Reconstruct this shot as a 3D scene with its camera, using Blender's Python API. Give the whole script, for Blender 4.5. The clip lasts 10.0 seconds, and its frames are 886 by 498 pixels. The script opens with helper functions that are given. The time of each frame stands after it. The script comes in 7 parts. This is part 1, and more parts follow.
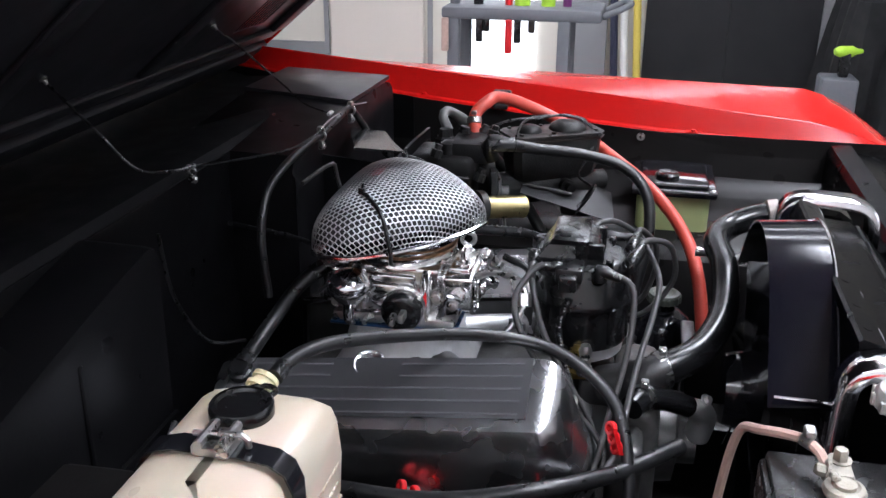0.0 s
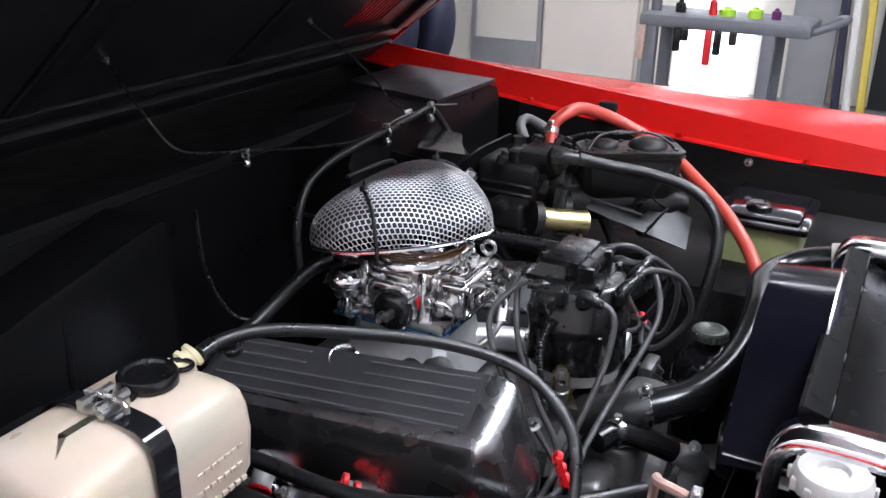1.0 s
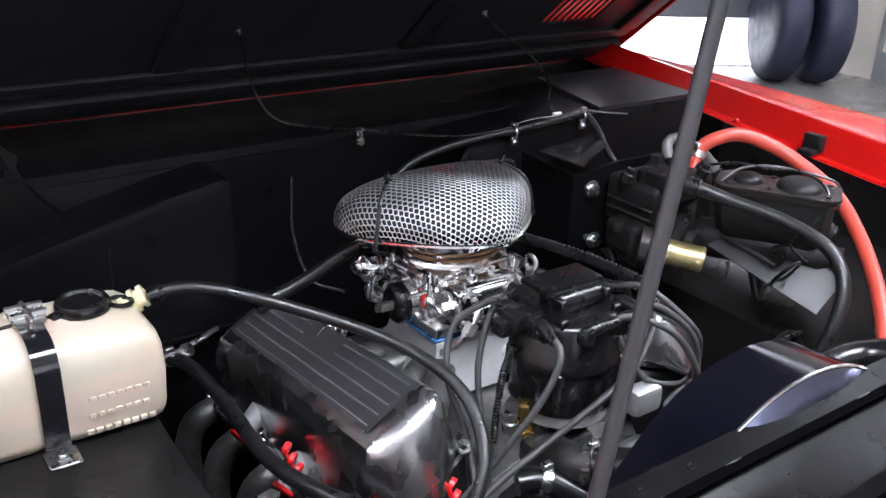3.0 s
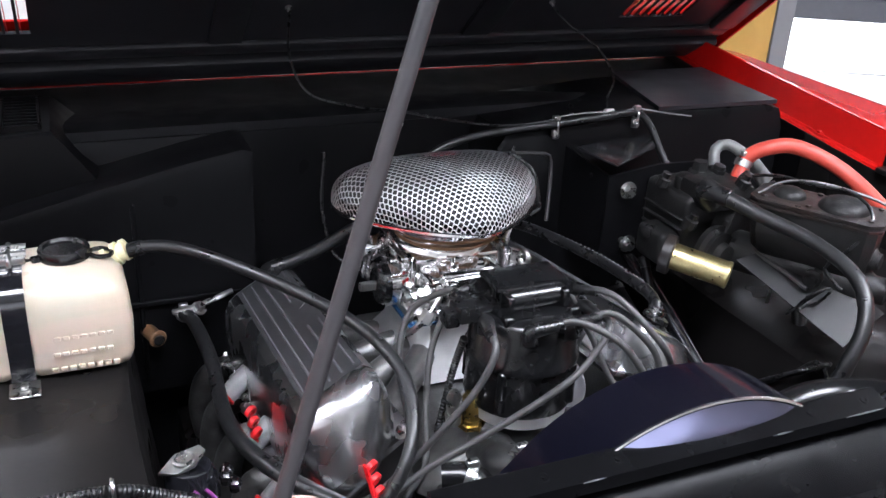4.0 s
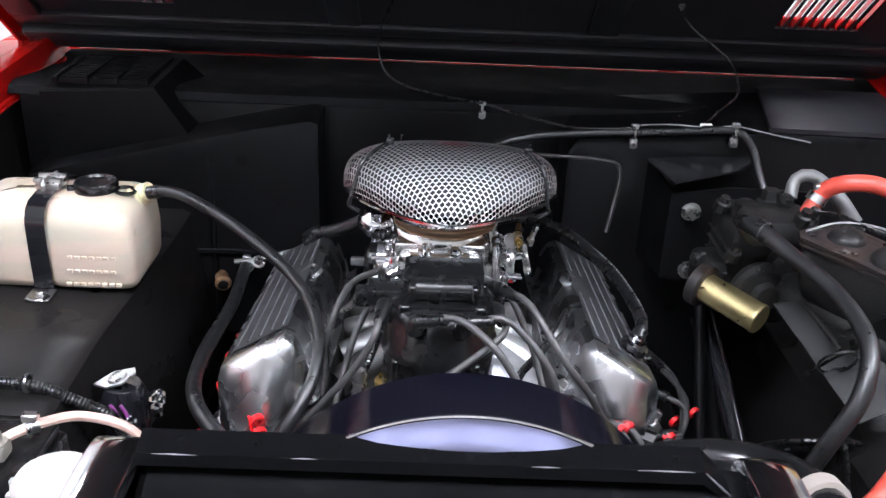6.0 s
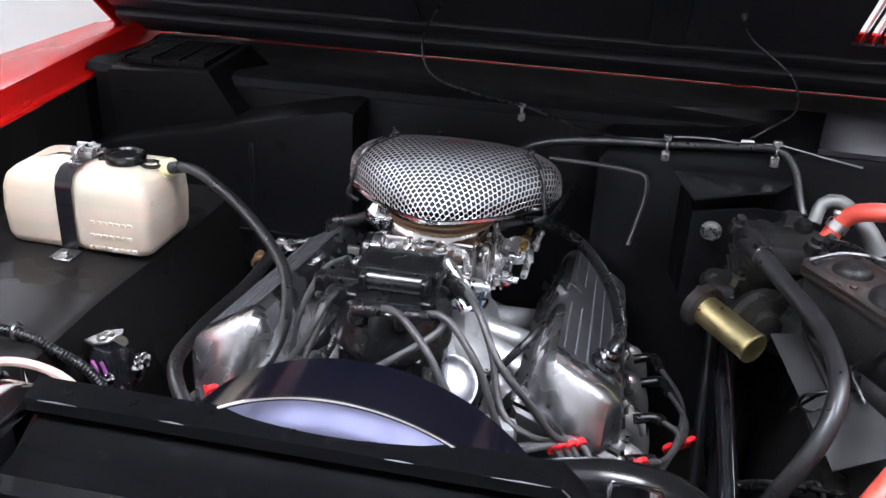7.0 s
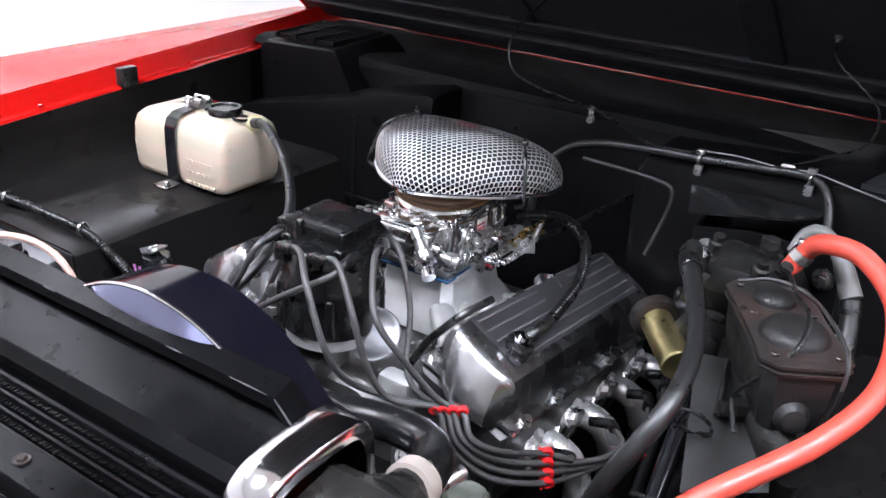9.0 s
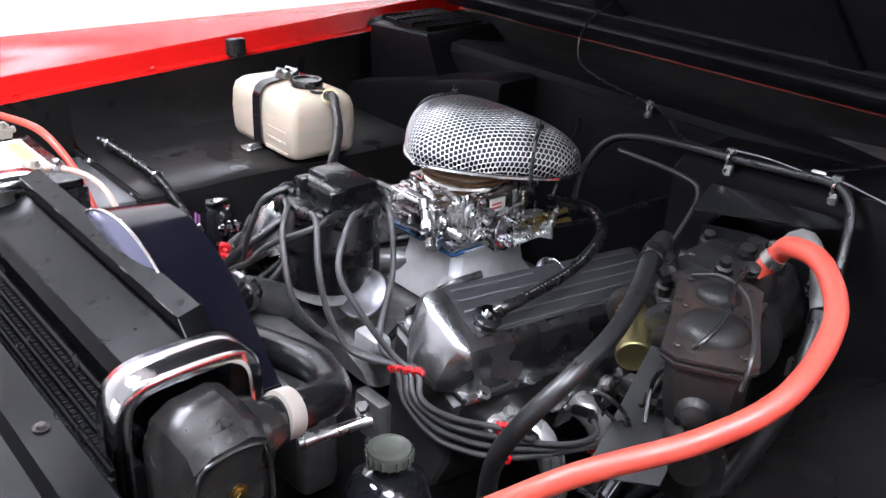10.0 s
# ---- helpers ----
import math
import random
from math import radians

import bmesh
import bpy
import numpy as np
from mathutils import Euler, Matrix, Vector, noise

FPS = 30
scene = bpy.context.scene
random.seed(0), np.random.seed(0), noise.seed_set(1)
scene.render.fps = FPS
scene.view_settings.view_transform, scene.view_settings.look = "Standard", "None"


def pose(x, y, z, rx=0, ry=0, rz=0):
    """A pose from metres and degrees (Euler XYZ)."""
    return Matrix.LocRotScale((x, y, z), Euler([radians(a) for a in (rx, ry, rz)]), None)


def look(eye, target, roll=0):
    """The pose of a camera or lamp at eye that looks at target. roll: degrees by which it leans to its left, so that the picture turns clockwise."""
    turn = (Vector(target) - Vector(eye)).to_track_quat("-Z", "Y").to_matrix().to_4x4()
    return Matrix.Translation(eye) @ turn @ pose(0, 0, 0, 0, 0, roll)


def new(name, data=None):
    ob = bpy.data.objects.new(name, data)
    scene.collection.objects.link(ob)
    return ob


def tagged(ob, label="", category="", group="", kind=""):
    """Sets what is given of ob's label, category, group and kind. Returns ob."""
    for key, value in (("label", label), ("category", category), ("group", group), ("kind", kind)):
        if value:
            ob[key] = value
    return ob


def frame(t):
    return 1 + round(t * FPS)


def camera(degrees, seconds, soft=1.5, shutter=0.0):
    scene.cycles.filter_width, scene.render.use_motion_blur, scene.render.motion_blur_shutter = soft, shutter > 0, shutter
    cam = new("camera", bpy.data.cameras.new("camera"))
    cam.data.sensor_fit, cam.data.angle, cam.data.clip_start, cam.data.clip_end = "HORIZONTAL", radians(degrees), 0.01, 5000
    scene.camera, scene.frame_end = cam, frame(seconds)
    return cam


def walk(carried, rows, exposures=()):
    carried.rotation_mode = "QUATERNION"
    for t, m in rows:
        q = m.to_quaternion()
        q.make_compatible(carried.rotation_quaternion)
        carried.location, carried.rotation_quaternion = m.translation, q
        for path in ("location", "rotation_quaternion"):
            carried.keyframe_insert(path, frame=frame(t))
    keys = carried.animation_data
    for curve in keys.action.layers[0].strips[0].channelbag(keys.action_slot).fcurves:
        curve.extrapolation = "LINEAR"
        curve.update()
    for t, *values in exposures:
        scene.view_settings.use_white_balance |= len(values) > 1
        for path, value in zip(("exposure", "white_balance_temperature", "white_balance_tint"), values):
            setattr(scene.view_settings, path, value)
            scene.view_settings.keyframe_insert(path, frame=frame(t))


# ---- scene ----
import functools

cam = camera(51.8, 10.0)
METRES, EYE, TILT, LEAN, TURN = 2.6, 1.515, -21.73, -0.28, -77.5
ROWS = [
    (0.0, 0.0, 0.0, 0.0, 0.0, 0.0, -0.0),
    (0.5, 0.0516, 0.0077, 0.0037, 6.77, -0.01, -3.08),
    (1.0, 0.1128, 0.013, 0.0094, 13.86, -0.8, -6.52),
    (1.5, 0.1492, 0.03, 0.015, 18.29, -1.38, -7.58),
    (2.0, 0.1932, 0.0501, 0.0274, 24.85, -2.31, -11.03),
    (2.5, 0.2363, 0.075, 0.0389, 32.5, -4.15, -13.51),
    (4.0, 0.3407, 0.1722, 0.0798, 51.81, -10.77, -20.14),
    (4.5, 0.3559, 0.2091, 0.0941, 57.4, -12.78, -20.74),
    (5.0, 0.3846, 0.2537, 0.1148, 64.58, -15.64, -22.41),
    (5.5, 0.4094, 0.2877, 0.1283, 69.79, -17.61, -23.8),
    (7.0, 0.4292, 0.41, 0.1716, 89.12, -24.33, -24.37),
    (7.5, 0.4554, 0.4602, 0.1973, 96.95, -27.28, -24.47),
    (8.0, 0.4663, 0.5038, 0.2121, 102.27, -29.23, -23.98),
    (8.5, 0.4533, 0.543, 0.2233, 107.81, -30.62, -23.7),
    (9.0, 0.4347, 0.5859, 0.2413, 114.13, -33.21, -22.87),
    (9.5, 0.4183, 0.6337, 0.2588, 122.43, -36.17, -21.48),
    (10.0, 0.3973, 0.6899, 0.2785, 129.75, -38.58, -19.93),
]
PATH = [(t, pose(-1.18, -0.306, EYE, TILT, LEAN, TURN) @ pose(METRES * x, METRES * y, METRES * z, 90 + pitch, roll, yaw)) for t, x, y, z, yaw, pitch, roll in ROWS]
PATH += [(5.7, look((-0.106, -1.174, 1.546), (0.046, 0.634, 0.705), 3.1)), (6.8, look((0.132, -1.139, 1.548), (-0.127, 0.655, 0.703), 2.8))]
walk(cam, sorted(PATH, key=lambda row: row[0]),
     exposures=[(0.0, 0.02, 6000, 15), (2.0, 0.20, 6000, 15), (4.5, 0.53, 6000, 15), (7.0, 0.58, 6000, 15), (10.0, 0.72, 6000, 15)])

# ---- light ----
world = bpy.data.worlds.new("world")
scene.world = world
world.use_nodes = True
world.node_tree.nodes["Background"].inputs[0].default_value = (0.9, 0.95, 1.0, 1)
world.node_tree.nodes["Background"].inputs[1].default_value = 0.05
LAMP = 34.0
PANEL = 40.0
scene.view_settings.exposure = 0.0


# ---- materials ----
def mat(name, base, rough=0.5, metal=0.0, var=0.15, scale=60.0, bump=0.0, bscale=300.0, coat=0.0, big=6.0,
        rvar=0.1, dirt=None, dirt_amt=0.0, trans=0.0, sss=0.0, emit=0.0, per_object=0.0, spec=0.5):
    """A surface with grain at two scales, uneven gloss, fine relief, and dirt or dust in patches."""
    m = bpy.data.materials.new(name)
    m.use_nodes = True
    nt = m.node_tree
    b = nt.nodes["Principled BSDF"]
    tc = nt.nodes.new("ShaderNodeTexCoord")

    def noise_at(sc, detail=4.0):
        n = nt.nodes.new("ShaderNodeTexNoise")
        n.inputs["Scale"].default_value = sc
        n.inputs["Detail"].default_value = detail
        nt.links.new(tc.outputs["Object"], n.inputs["Vector"])
        return n.outputs["Fac"]

    def mix(fac, a, c):
        n = nt.nodes.new("ShaderNodeMix")
        n.data_type = "RGBA"
        if isinstance(fac, float):
            n.inputs[0].default_value = fac
        else:
            nt.links.new(fac, n.inputs[0])
        for slot, v in ((6, a), (7, c)):
            if isinstance(v, tuple):
                n.inputs[slot].default_value = (*v, 1)
            else:
                nt.links.new(v, n.inputs[slot])
        return n.outputs[2]

    def ramp(fac, lo, hi):
        n = nt.nodes.new("ShaderNodeMapRange")
        n.inputs[1].default_value, n.inputs[2].default_value = lo, hi
        nt.links.new(fac, n.inputs[0])
        return n.outputs[0]

    def span(fac, lo, hi):
        n = nt.nodes.new("ShaderNodeMapRange")
        n.inputs[1].default_value, n.inputs[2].default_value = 0.25, 0.75
        n.inputs[3].default_value, n.inputs[4].default_value = lo, hi
        nt.links.new(fac, n.inputs[0])
        return n.outputs[0]

    lo = tuple(c * (1 - var) for c in base)
    hi = tuple(min(1, c * (1 + var)) for c in base)
    col = mix(ramp(noise_at(scale, 2.0), 0.15, 0.85), lo, hi)
    col = mix(ramp(noise_at(big, 2.0), 0.2, 0.8), col, tuple(c * (1 - 0.6 * var) for c in base))
    if per_object:
        oi = nt.nodes.new("ShaderNodeObjectInfo")
        hsv = nt.nodes.new("ShaderNodeHueSaturation")
        nt.links.new(span(oi.outputs["Random"], 1 - per_object, 1 + per_object), hsv.inputs["Value"])
        nt.links.new(col, hsv.inputs["Color"])
        col = hsv.outputs["Color"]
    if dirt:
        n = nt.nodes.new("ShaderNodeMath")
        n.operation = "MULTIPLY"
        nt.links.new(ramp(noise_at(scale * 0.45, 4.0), 0.38, 0.85), n.inputs[0])
        n.inputs[1].default_value = dirt_amt
        col = mix(n.outputs[0], col, dirt)
    nt.links.new(col, b.inputs["Base Color"])
    nt.links.new(span(noise_at(scale * 0.6, 2.0), max(0.02, rough - rvar), min(1, rough + rvar)), b.inputs["Roughness"])
    b.inputs["Metallic"].default_value = metal
    b.inputs["Specular IOR Level"].default_value = spec
    b.inputs["Coat Weight"].default_value = coat
    b.inputs["Coat Roughness"].default_value = 0.06
    b.inputs["Transmission Weight"].default_value = trans
    if sss:
        b.inputs["Subsurface Weight"].default_value = sss
        b.inputs["Subsurface Radius"].default_value = (0.02, 0.012, 0.008)
    if bump:
        n = nt.nodes.new("ShaderNodeBump")
        n.inputs["Strength"].default_value = bump
        n.inputs["Distance"].default_value = 0.002
        nt.links.new(noise_at(bscale, 2.5), n.inputs["Height"])
        nt.links.new(n.outputs[0], b.inputs["Normal"])
    if emit:
        b.inputs["Emission Color"].default_value = (0.96, 0.98, 1.0, 1)
        b.inputs["Emission Strength"].default_value = emit
    return m


M = {}
M["red"] = mat("red car paint", (0.44, 0.007, 0.005), 0.20, 0, 0.05, 30, 0.0, 500, coat=0.0, rvar=0.03, spec=0.24)
M["redrib"] = mat("red louvre paint", (0.62, 0.02, 0.015), 0.35, 0, 0.08, 60, coat=0.5)
M["black"] = mat("satin black paint", (0.0044, 0.0044, 0.0050), 0.34, 0, 0.15, 30, 0.06, 160, rvar=0.08, spec=0.085,
                 dirt=(0.012, 0.0115, 0.0115), dirt_amt=0.12)
M["matte"] = mat("matt black paint", (0.0075, 0.0075, 0.0085), 0.65, 0, 0.3, 30, 0.04, 160, spec=0.08)
M["glossplate"] = mat("shiny black sheet steel", (0.012, 0.012, 0.013), 0.16, 0.0, 0.2, 30, 0.05, 120, rvar=0.04, spec=0.6)
M["steelplate"] = mat("dull grey sheet steel", (0.13, 0.13, 0.135), 0.42, 0.6, 0.15, 30, 0.05, 160)
M["dusty"] = mat("dusty sheet steel", (0.048, 0.048, 0.048), 0.42, 0.7, 0.2, 30, 0.05, 160, spec=0.3, dirt=(0.02, 0.02, 0.02), dirt_amt=0.4)
M["crimp"] = mat("dull crimped sleeve", (0.16, 0.16, 0.155), 0.5, 0.2, 0.2, 60, 0.1, 200, dirt=(0.07, 0.065, 0.06), dirt_amt=0.5)
M["hosegloss"] = mat("smooth black hose", (0.0065, 0.0065, 0.007), 0.23, 0, 0.2, 60, 0.04, 120, rvar=0.05, spec=0.40)
M["apron"] = mat("black inner fender paint", (0.0085, 0.0078, 0.0077), 0.32, 0, 0.2, 18, 0.08, 90, rvar=0.10, spec=0.14,
                 dirt=(0.024, 0.021, 0.020), dirt_amt=0.25)
M["gloss"] = mat("gloss black paint", (0.008, 0.008, 0.010), 0.14, 0, 0.2, 40, 0.04, 120, coat=0.4, rvar=0.06)
M["shroud"] = mat("dark shroud sheet", (0.0030, 0.0030, 0.0062), 0.13, 0.0, 0.2, 30, 0.05, 60, rvar=0.04, spec=0.22,
                  dirt=(0.018, 0.016, 0.018), dirt_amt=0.2)
M["radiator"] = mat("radiator black", (0.0030, 0.0030, 0.0034), 0.24, 0, 0.12, 50, 0.04, 40, rvar=0.05, spec=0.075)
M["sidetank"] = mat("chipped gloss black", (0.010, 0.0098, 0.0098), 0.20, 0, 0.3, 60, 0.15, 90, rvar=0.1, spec=0.5, dirt=(0.09, 0.08, 0.07), dirt_amt=0.25)
M["hood"] = mat("hood underside black", (0.0205, 0.0205, 0.0240), 0.36, 0, 0.15, 20, 0.06, 120, rvar=0.06, spec=0.32)
M["rubber"] = mat("black rubber", (0.0085, 0.0085, 0.009), 0.36, 0, 0.2, 120, 0.12, 500, rvar=0.12,
                  dirt=(0.04, 0.04, 0.04), dirt_amt=0.15)
M["wire"] = mat("grey silicone wire", (0.046, 0.045, 0.045), 0.46, 0, 0.12, 140, 0.05, 600, rvar=0.1)
M["boot"] = mat("black boot", (0.0075, 0.0075, 0.008), 0.30, 0, 0.2, 140, 0.05, 500)
M["plastic"] = mat("black plastic", (0.0048, 0.0048, 0.0053), 0.25, 0, 0.2, 90, 0.03, 200, rvar=0.06,
                   dirt=(0.02, 0.02, 0.02), dirt_amt=0.15)
M["chrome"] = mat("chrome", (0.72, 0.72, 0.74), 0.12, 1.0, 0.06, 60, 0.03, 300, rvar=0.06)
M["mesh"] = mat("chrome mesh wire", (0.58, 0.58, 0.59), 0.33, 1.0, 0.05, 200, rvar=0.04)
M["polish"] = mat("polished cast aluminium", (0.60, 0.60, 0.615), 0.27, 1.0, 0.06, 35, 0.03, 60, rvar=0.05,
                  dirt=(0.26, 0.25, 0.25), dirt_amt=0.25)
M["vcgrey"] = mat("grey valve cover top", (0.19, 0.19, 0.20), 0.38, 0.9, 0.12, 40, 0.05, 500, rvar=0.08)
M["rib"] = mat("machined rib", (0.24, 0.24, 0.255), 0.45, 0.7, 0.08, 200)
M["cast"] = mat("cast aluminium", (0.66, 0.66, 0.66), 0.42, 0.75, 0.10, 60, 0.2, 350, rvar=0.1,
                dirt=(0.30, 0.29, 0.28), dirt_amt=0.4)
M["bowl"] = mat("dichromate bright die casting", (0.82, 0.81, 0.81), 0.20, 1.0, 0.08, 60, 0.05, 120, rvar=0.06)
M["zinc"] = mat("zinc plated steel", (0.50, 0.50, 0.49), 0.30, 1.0, 0.12, 120, 0.06, 400,
                dirt=(0.2, 0.18, 0.15), dirt_amt=0.3)
M["brass"] = mat("brushed brass", (0.72, 0.61, 0.30), 0.34, 1.0, 0.08, 90, 0.08, 500, rvar=0.1,
                 dirt=(0.30, 0.24, 0.14), dirt_amt=0.25)
M["brassfit"] = mat("brass fitting", (0.48, 0.34, 0.12), 0.30, 1.0, 0.12, 120, 0.05, 400)
M["copper"] = mat("brown gasket", (0.20, 0.11, 0.055), 0.55, 0.1, 0.15, 120, 0.1, 400)
M["rust"] = mat("sooty iron with rust", (0.017, 0.016, 0.016), 0.42, 0.1, 0.3, 50, 0.2, 260, rvar=0.15, spec=0.35,
                dirt=(0.10, 0.050, 0.032), dirt_amt=0.30)
M["iron"] = mat("black cast iron", (0.0100, 0.0098, 0.0098), 0.44, 0.1, 0.3, 60, 0.3, 280, rvar=0.14, spec=0.28,
                dirt=(0.038, 0.036, 0.035), dirt_amt=0.40)
M["redhose"] = mat("red rubber hose", (0.52, 0.062, 0.040), 0.40, 0, 0.08, 90, 0.06, 400, rvar=0.08,
                   dirt=(0.30, 0.05, 0.035), dirt_amt=0.3)
M["redplastic"] = mat("red plastic", (0.62, 0.012, 0.015), 0.35, 0, 0.1, 120, sss=0.1)
M["tank"] = mat("yellowed translucent plastic", (0.44, 0.412, 0.328), 0.34, 0, 0.06, 22, 0.10, 45, big=9, rvar=0.08,
                dirt=(0.54, 0.40, 0.26), dirt_amt=0.6, sss=0.2)


def add_bands(m, tint, amount, stretch):
    """Uneven horizontal stain bands laid over a material's base colour."""
    nt = m.node_tree
    b = nt.nodes["Principled BSDF"]
    old = b.inputs["Base Color"].links[0].from_socket
    tc, mp, nz = nt.nodes.new("ShaderNodeTexCoord"), nt.nodes.new("ShaderNodeMapping"), nt.nodes.new("ShaderNodeTexNoise")
    mr, mx, mu = nt.nodes.new("ShaderNodeMapRange"), nt.nodes.new("ShaderNodeMix"), nt.nodes.new("ShaderNodeMath")
    mp.inputs["Scale"].default_value = stretch
    nz.inputs["Scale"].default_value = 1.0
    nz.inputs["Detail"].default_value = 5.0
    mr.inputs[1].default_value, mr.inputs[2].default_value = 0.42, 0.62
    mu.operation = "MULTIPLY"
    mu.inputs[1].default_value = amount
    mx.data_type = "RGBA"
    mx.inputs[7].default_value = (*tint, 1)
    nt.links.new(tc.outputs["Object"], mp.inputs["Vector"])
    nt.links.new(mp.outputs["Vector"], nz.inputs["Vector"])
    nt.links.new(nz.outputs["Fac"], mr.inputs[0])
    nt.links.new(mr.outputs[0], mu.inputs[0])
    nt.links.new(mu.outputs[0], mx.inputs[0])
    nt.links.new(old, mx.inputs[6])
    nt.links.new(mx.outputs[2], b.inputs["Base Color"])


add_bands(M["tank"], (0.58, 0.43, 0.36), 0.42, (5.0, 5.0, 42.0))
M["cream"] = mat("pale grubby band", (0.30, 0.265, 0.235), 0.45, 0.1, 0.15, 80, 0.1, 200, dirt=(0.2, 0.17, 0.14), dirt_amt=0.4)
M["nipple"] = mat("cream nylon", (0.66, 0.60, 0.38), 0.40, 0, 0.1, 90, sss=0.2)
M["cooltank"] = mat("green translucent plastic", (0.26, 0.29, 0.13), 0.45, 0, 0.12, 20, 0.05, 80, sss=0.2)
M["pink"] = mat("faded pink battery cable", (0.55, 0.37, 0.31), 0.45, 0, 0.12, 90, dirt=(0.3, 0.24, 0.18), dirt_amt=0.5)
M["purple"] = mat("purple wire", (0.12, 0.015, 0.11), 0.45)
M["lead"] = mat("corroded lead clamp", (0.30, 0.28, 0.24), 0.55, 0.5, 0.3, 90, 0.4, 300, dirt=(0.42, 0.38, 0.30), dirt_amt=0.5)
M["palewire"] = mat("pale tube", (0.22, 0.22, 0.22), 0.4)
M["headgrey"] = mat("grey painted casting", (0.055, 0.055, 0.055), 0.38, 0.6, 0.2, 60, 0.25, 300, dirt=(0.02, 0.019, 0.018), dirt_amt=0.6)
# the blue of a reflection is put into this metal's base colour
M["lavender"] = mat("sheet tinted with its blue reflection", (0.23, 0.235, 0.36), 0.20, 1.0, 0.06, 40, 0.03, 60)
M["darkcap"] = mat("dirty dark cap", (0.058, 0.064, 0.052), 0.42, 0, 0.25, 60, 0.2, 200)
# dirty castings; also the shaded tone of the passenger's side runners
M["oldcast"] = mat("dirty and shaded cast aluminium", (0.17, 0.167, 0.164), 0.40, 0.7, 0.2, 60, 0.25, 260, dirt=(0.03, 0.028, 0.026), dirt_amt=0.9)
M["white"] = mat("white label", (0.78, 0.77, 0.74), 0.5, 0, 0.05, 60)
M["yellow"] = mat("yellow label", (0.70, 0.55, 0.10), 0.5, 0, 0.05, 60)
M["labelred"] = mat("red print", (0.55, 0.05, 0.05), 0.5)
M["badge"] = mat("dark red badge", (0.28, 0.02, 0.025), 0.5)
M["blue"] = mat("blue anodised", (0.03, 0.10, 0.24), 0.3, 0.7)
M["foam"] = mat("dark filter foam", (0.02, 0.02, 0.021), 0.9, 0, 0.3, 300, 0.6, 500)
M["steel"] = mat("steel tube", (0.07, 0.068, 0.068), 0.40, 0.8, 0.2, 70, 0.08, 300)
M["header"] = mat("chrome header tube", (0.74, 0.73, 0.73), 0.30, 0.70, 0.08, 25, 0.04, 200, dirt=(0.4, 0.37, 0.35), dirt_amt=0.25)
M["rod"] = mat("worn prop rod", (0.026, 0.026, 0.029), 0.42, 0.3, 0.25, 25, 0.05, 200, dirt=(0.055, 0.042, 0.042), dirt_amt=0.4)
M["greycap"] = mat("grey plastic cap", (0.38, 0.37, 0.35), 0.5, 0, 0.15, 60, 0.15, 200)
M["floor"] = mat("sealed concrete", (0.20, 0.195, 0.19), 0.30, 0, 0.15, 3, 0.05, 60, big=0.8, rvar=0.10)
M["wall"] = mat("white wall paint", (0.80, 0.79, 0.76), 0.6, 0, 0.03, 4, 0.05, 120, big=0.7)
M["panel"] = mat("cream wall panel", (0.70, 0.66, 0.58), 0.55, 0, 0.05, 3, 0.05, 120)
M["doorcream"] = mat("pale cream door paint", (0.74, 0.67, 0.60), 0.55, 0, 0.04, 3, 0.05, 120)
M["greyp"] = mat("grey metal panel", (0.30, 0.30, 0.31), 0.5, 0.2, 0.1, 5)
M["cloth"] = mat("black cloth", (0.007, 0.007, 0.008), 0.85, 0, 0.3, 20, 0.3, 60)
M["doorblack"] = mat("dark door panel", (0.008, 0.008, 0.010), 0.6, 0, 0.15, 6)
M["wood"] = mat("honey wood door", (0.62, 0.36, 0.09), 0.4, 0, 0.15, 8, 0.05, 60)
M["cart"] = mat("grey plastic cart", (0.14, 0.145, 0.16), 0.5, 0, 0.1, 30)
M["neon"] = mat("neon yellow plastic", (0.45, 0.75, 0.05), 0.4)
M["tyre"] = mat("dark blue plastic drum", (0.020, 0.022, 0.05), 0.5, 0, 0.15, 20)
M["daylight"] = mat("window daylight", (0.9, 0.92, 0.95), 0.5, emit=3.0)
M["frost"] = mat("frosted window daylight", (0.9, 0.92, 0.95), 0.5, emit=1.4)
M["panel_lamp"] = mat("large panel diffuser", (0.9, 0.9, 0.9), 0.5, emit=PANEL)
M["lamp"] = mat("lamp diffuser", (0.9, 0.9, 0.9), 0.5, emit=LAMP)


# ---- mesh helpers ----
def mesh_from(bm, name, material, angle=38.0):
    bmesh.ops.recalc_face_normals(bm, faces=bm.faces[:])
    lim = radians(angle)
    for e in bm.edges:
        if len(e.link_faces) == 2 and e.calc_face_angle(0) > lim:
            e.smooth = False
    for f in bm.faces:
        f.smooth = True
    me = bpy.data.meshes.new(name)
    bm.to_mesh(me)
    bm.free()
    mats = material if isinstance(material, list) else [material]
    for k in mats:
        me.materials.append(M[k])
    return me


WORLD_AT = {}


def part(name, bm, material, parent, label="", angle=38.0):
    """One mesh object under a thing or part; coordinates are the world's."""
    ob = new(name, mesh_from(bm, name, material, angle))
    ob.parent = parent
    ob.location = -WORLD_AT.get(parent.name, Vector((0, 0, 0)))
    WORLD_AT[ob.name] = Vector((0, 0, 0))
    if label:
        tagged(ob, label)
    return ob


def thing(name, label, category, at, group="", kind=""):
    ob = new(name)
    ob.empty_display_size = 0.05
    ob.location = at
    WORLD_AT[ob.name] = Vector(at)
    return tagged(ob, label, category, group, kind)


def solo(name, bm, material, label, category, group="", kind="", angle=38.0):
    """A thing of one mesh."""
    ob = new(name, mesh_from(bm, name, material, angle))
    WORLD_AT[ob.name] = Vector((0, 0, 0))
    return tagged(ob, label, category, group, kind)


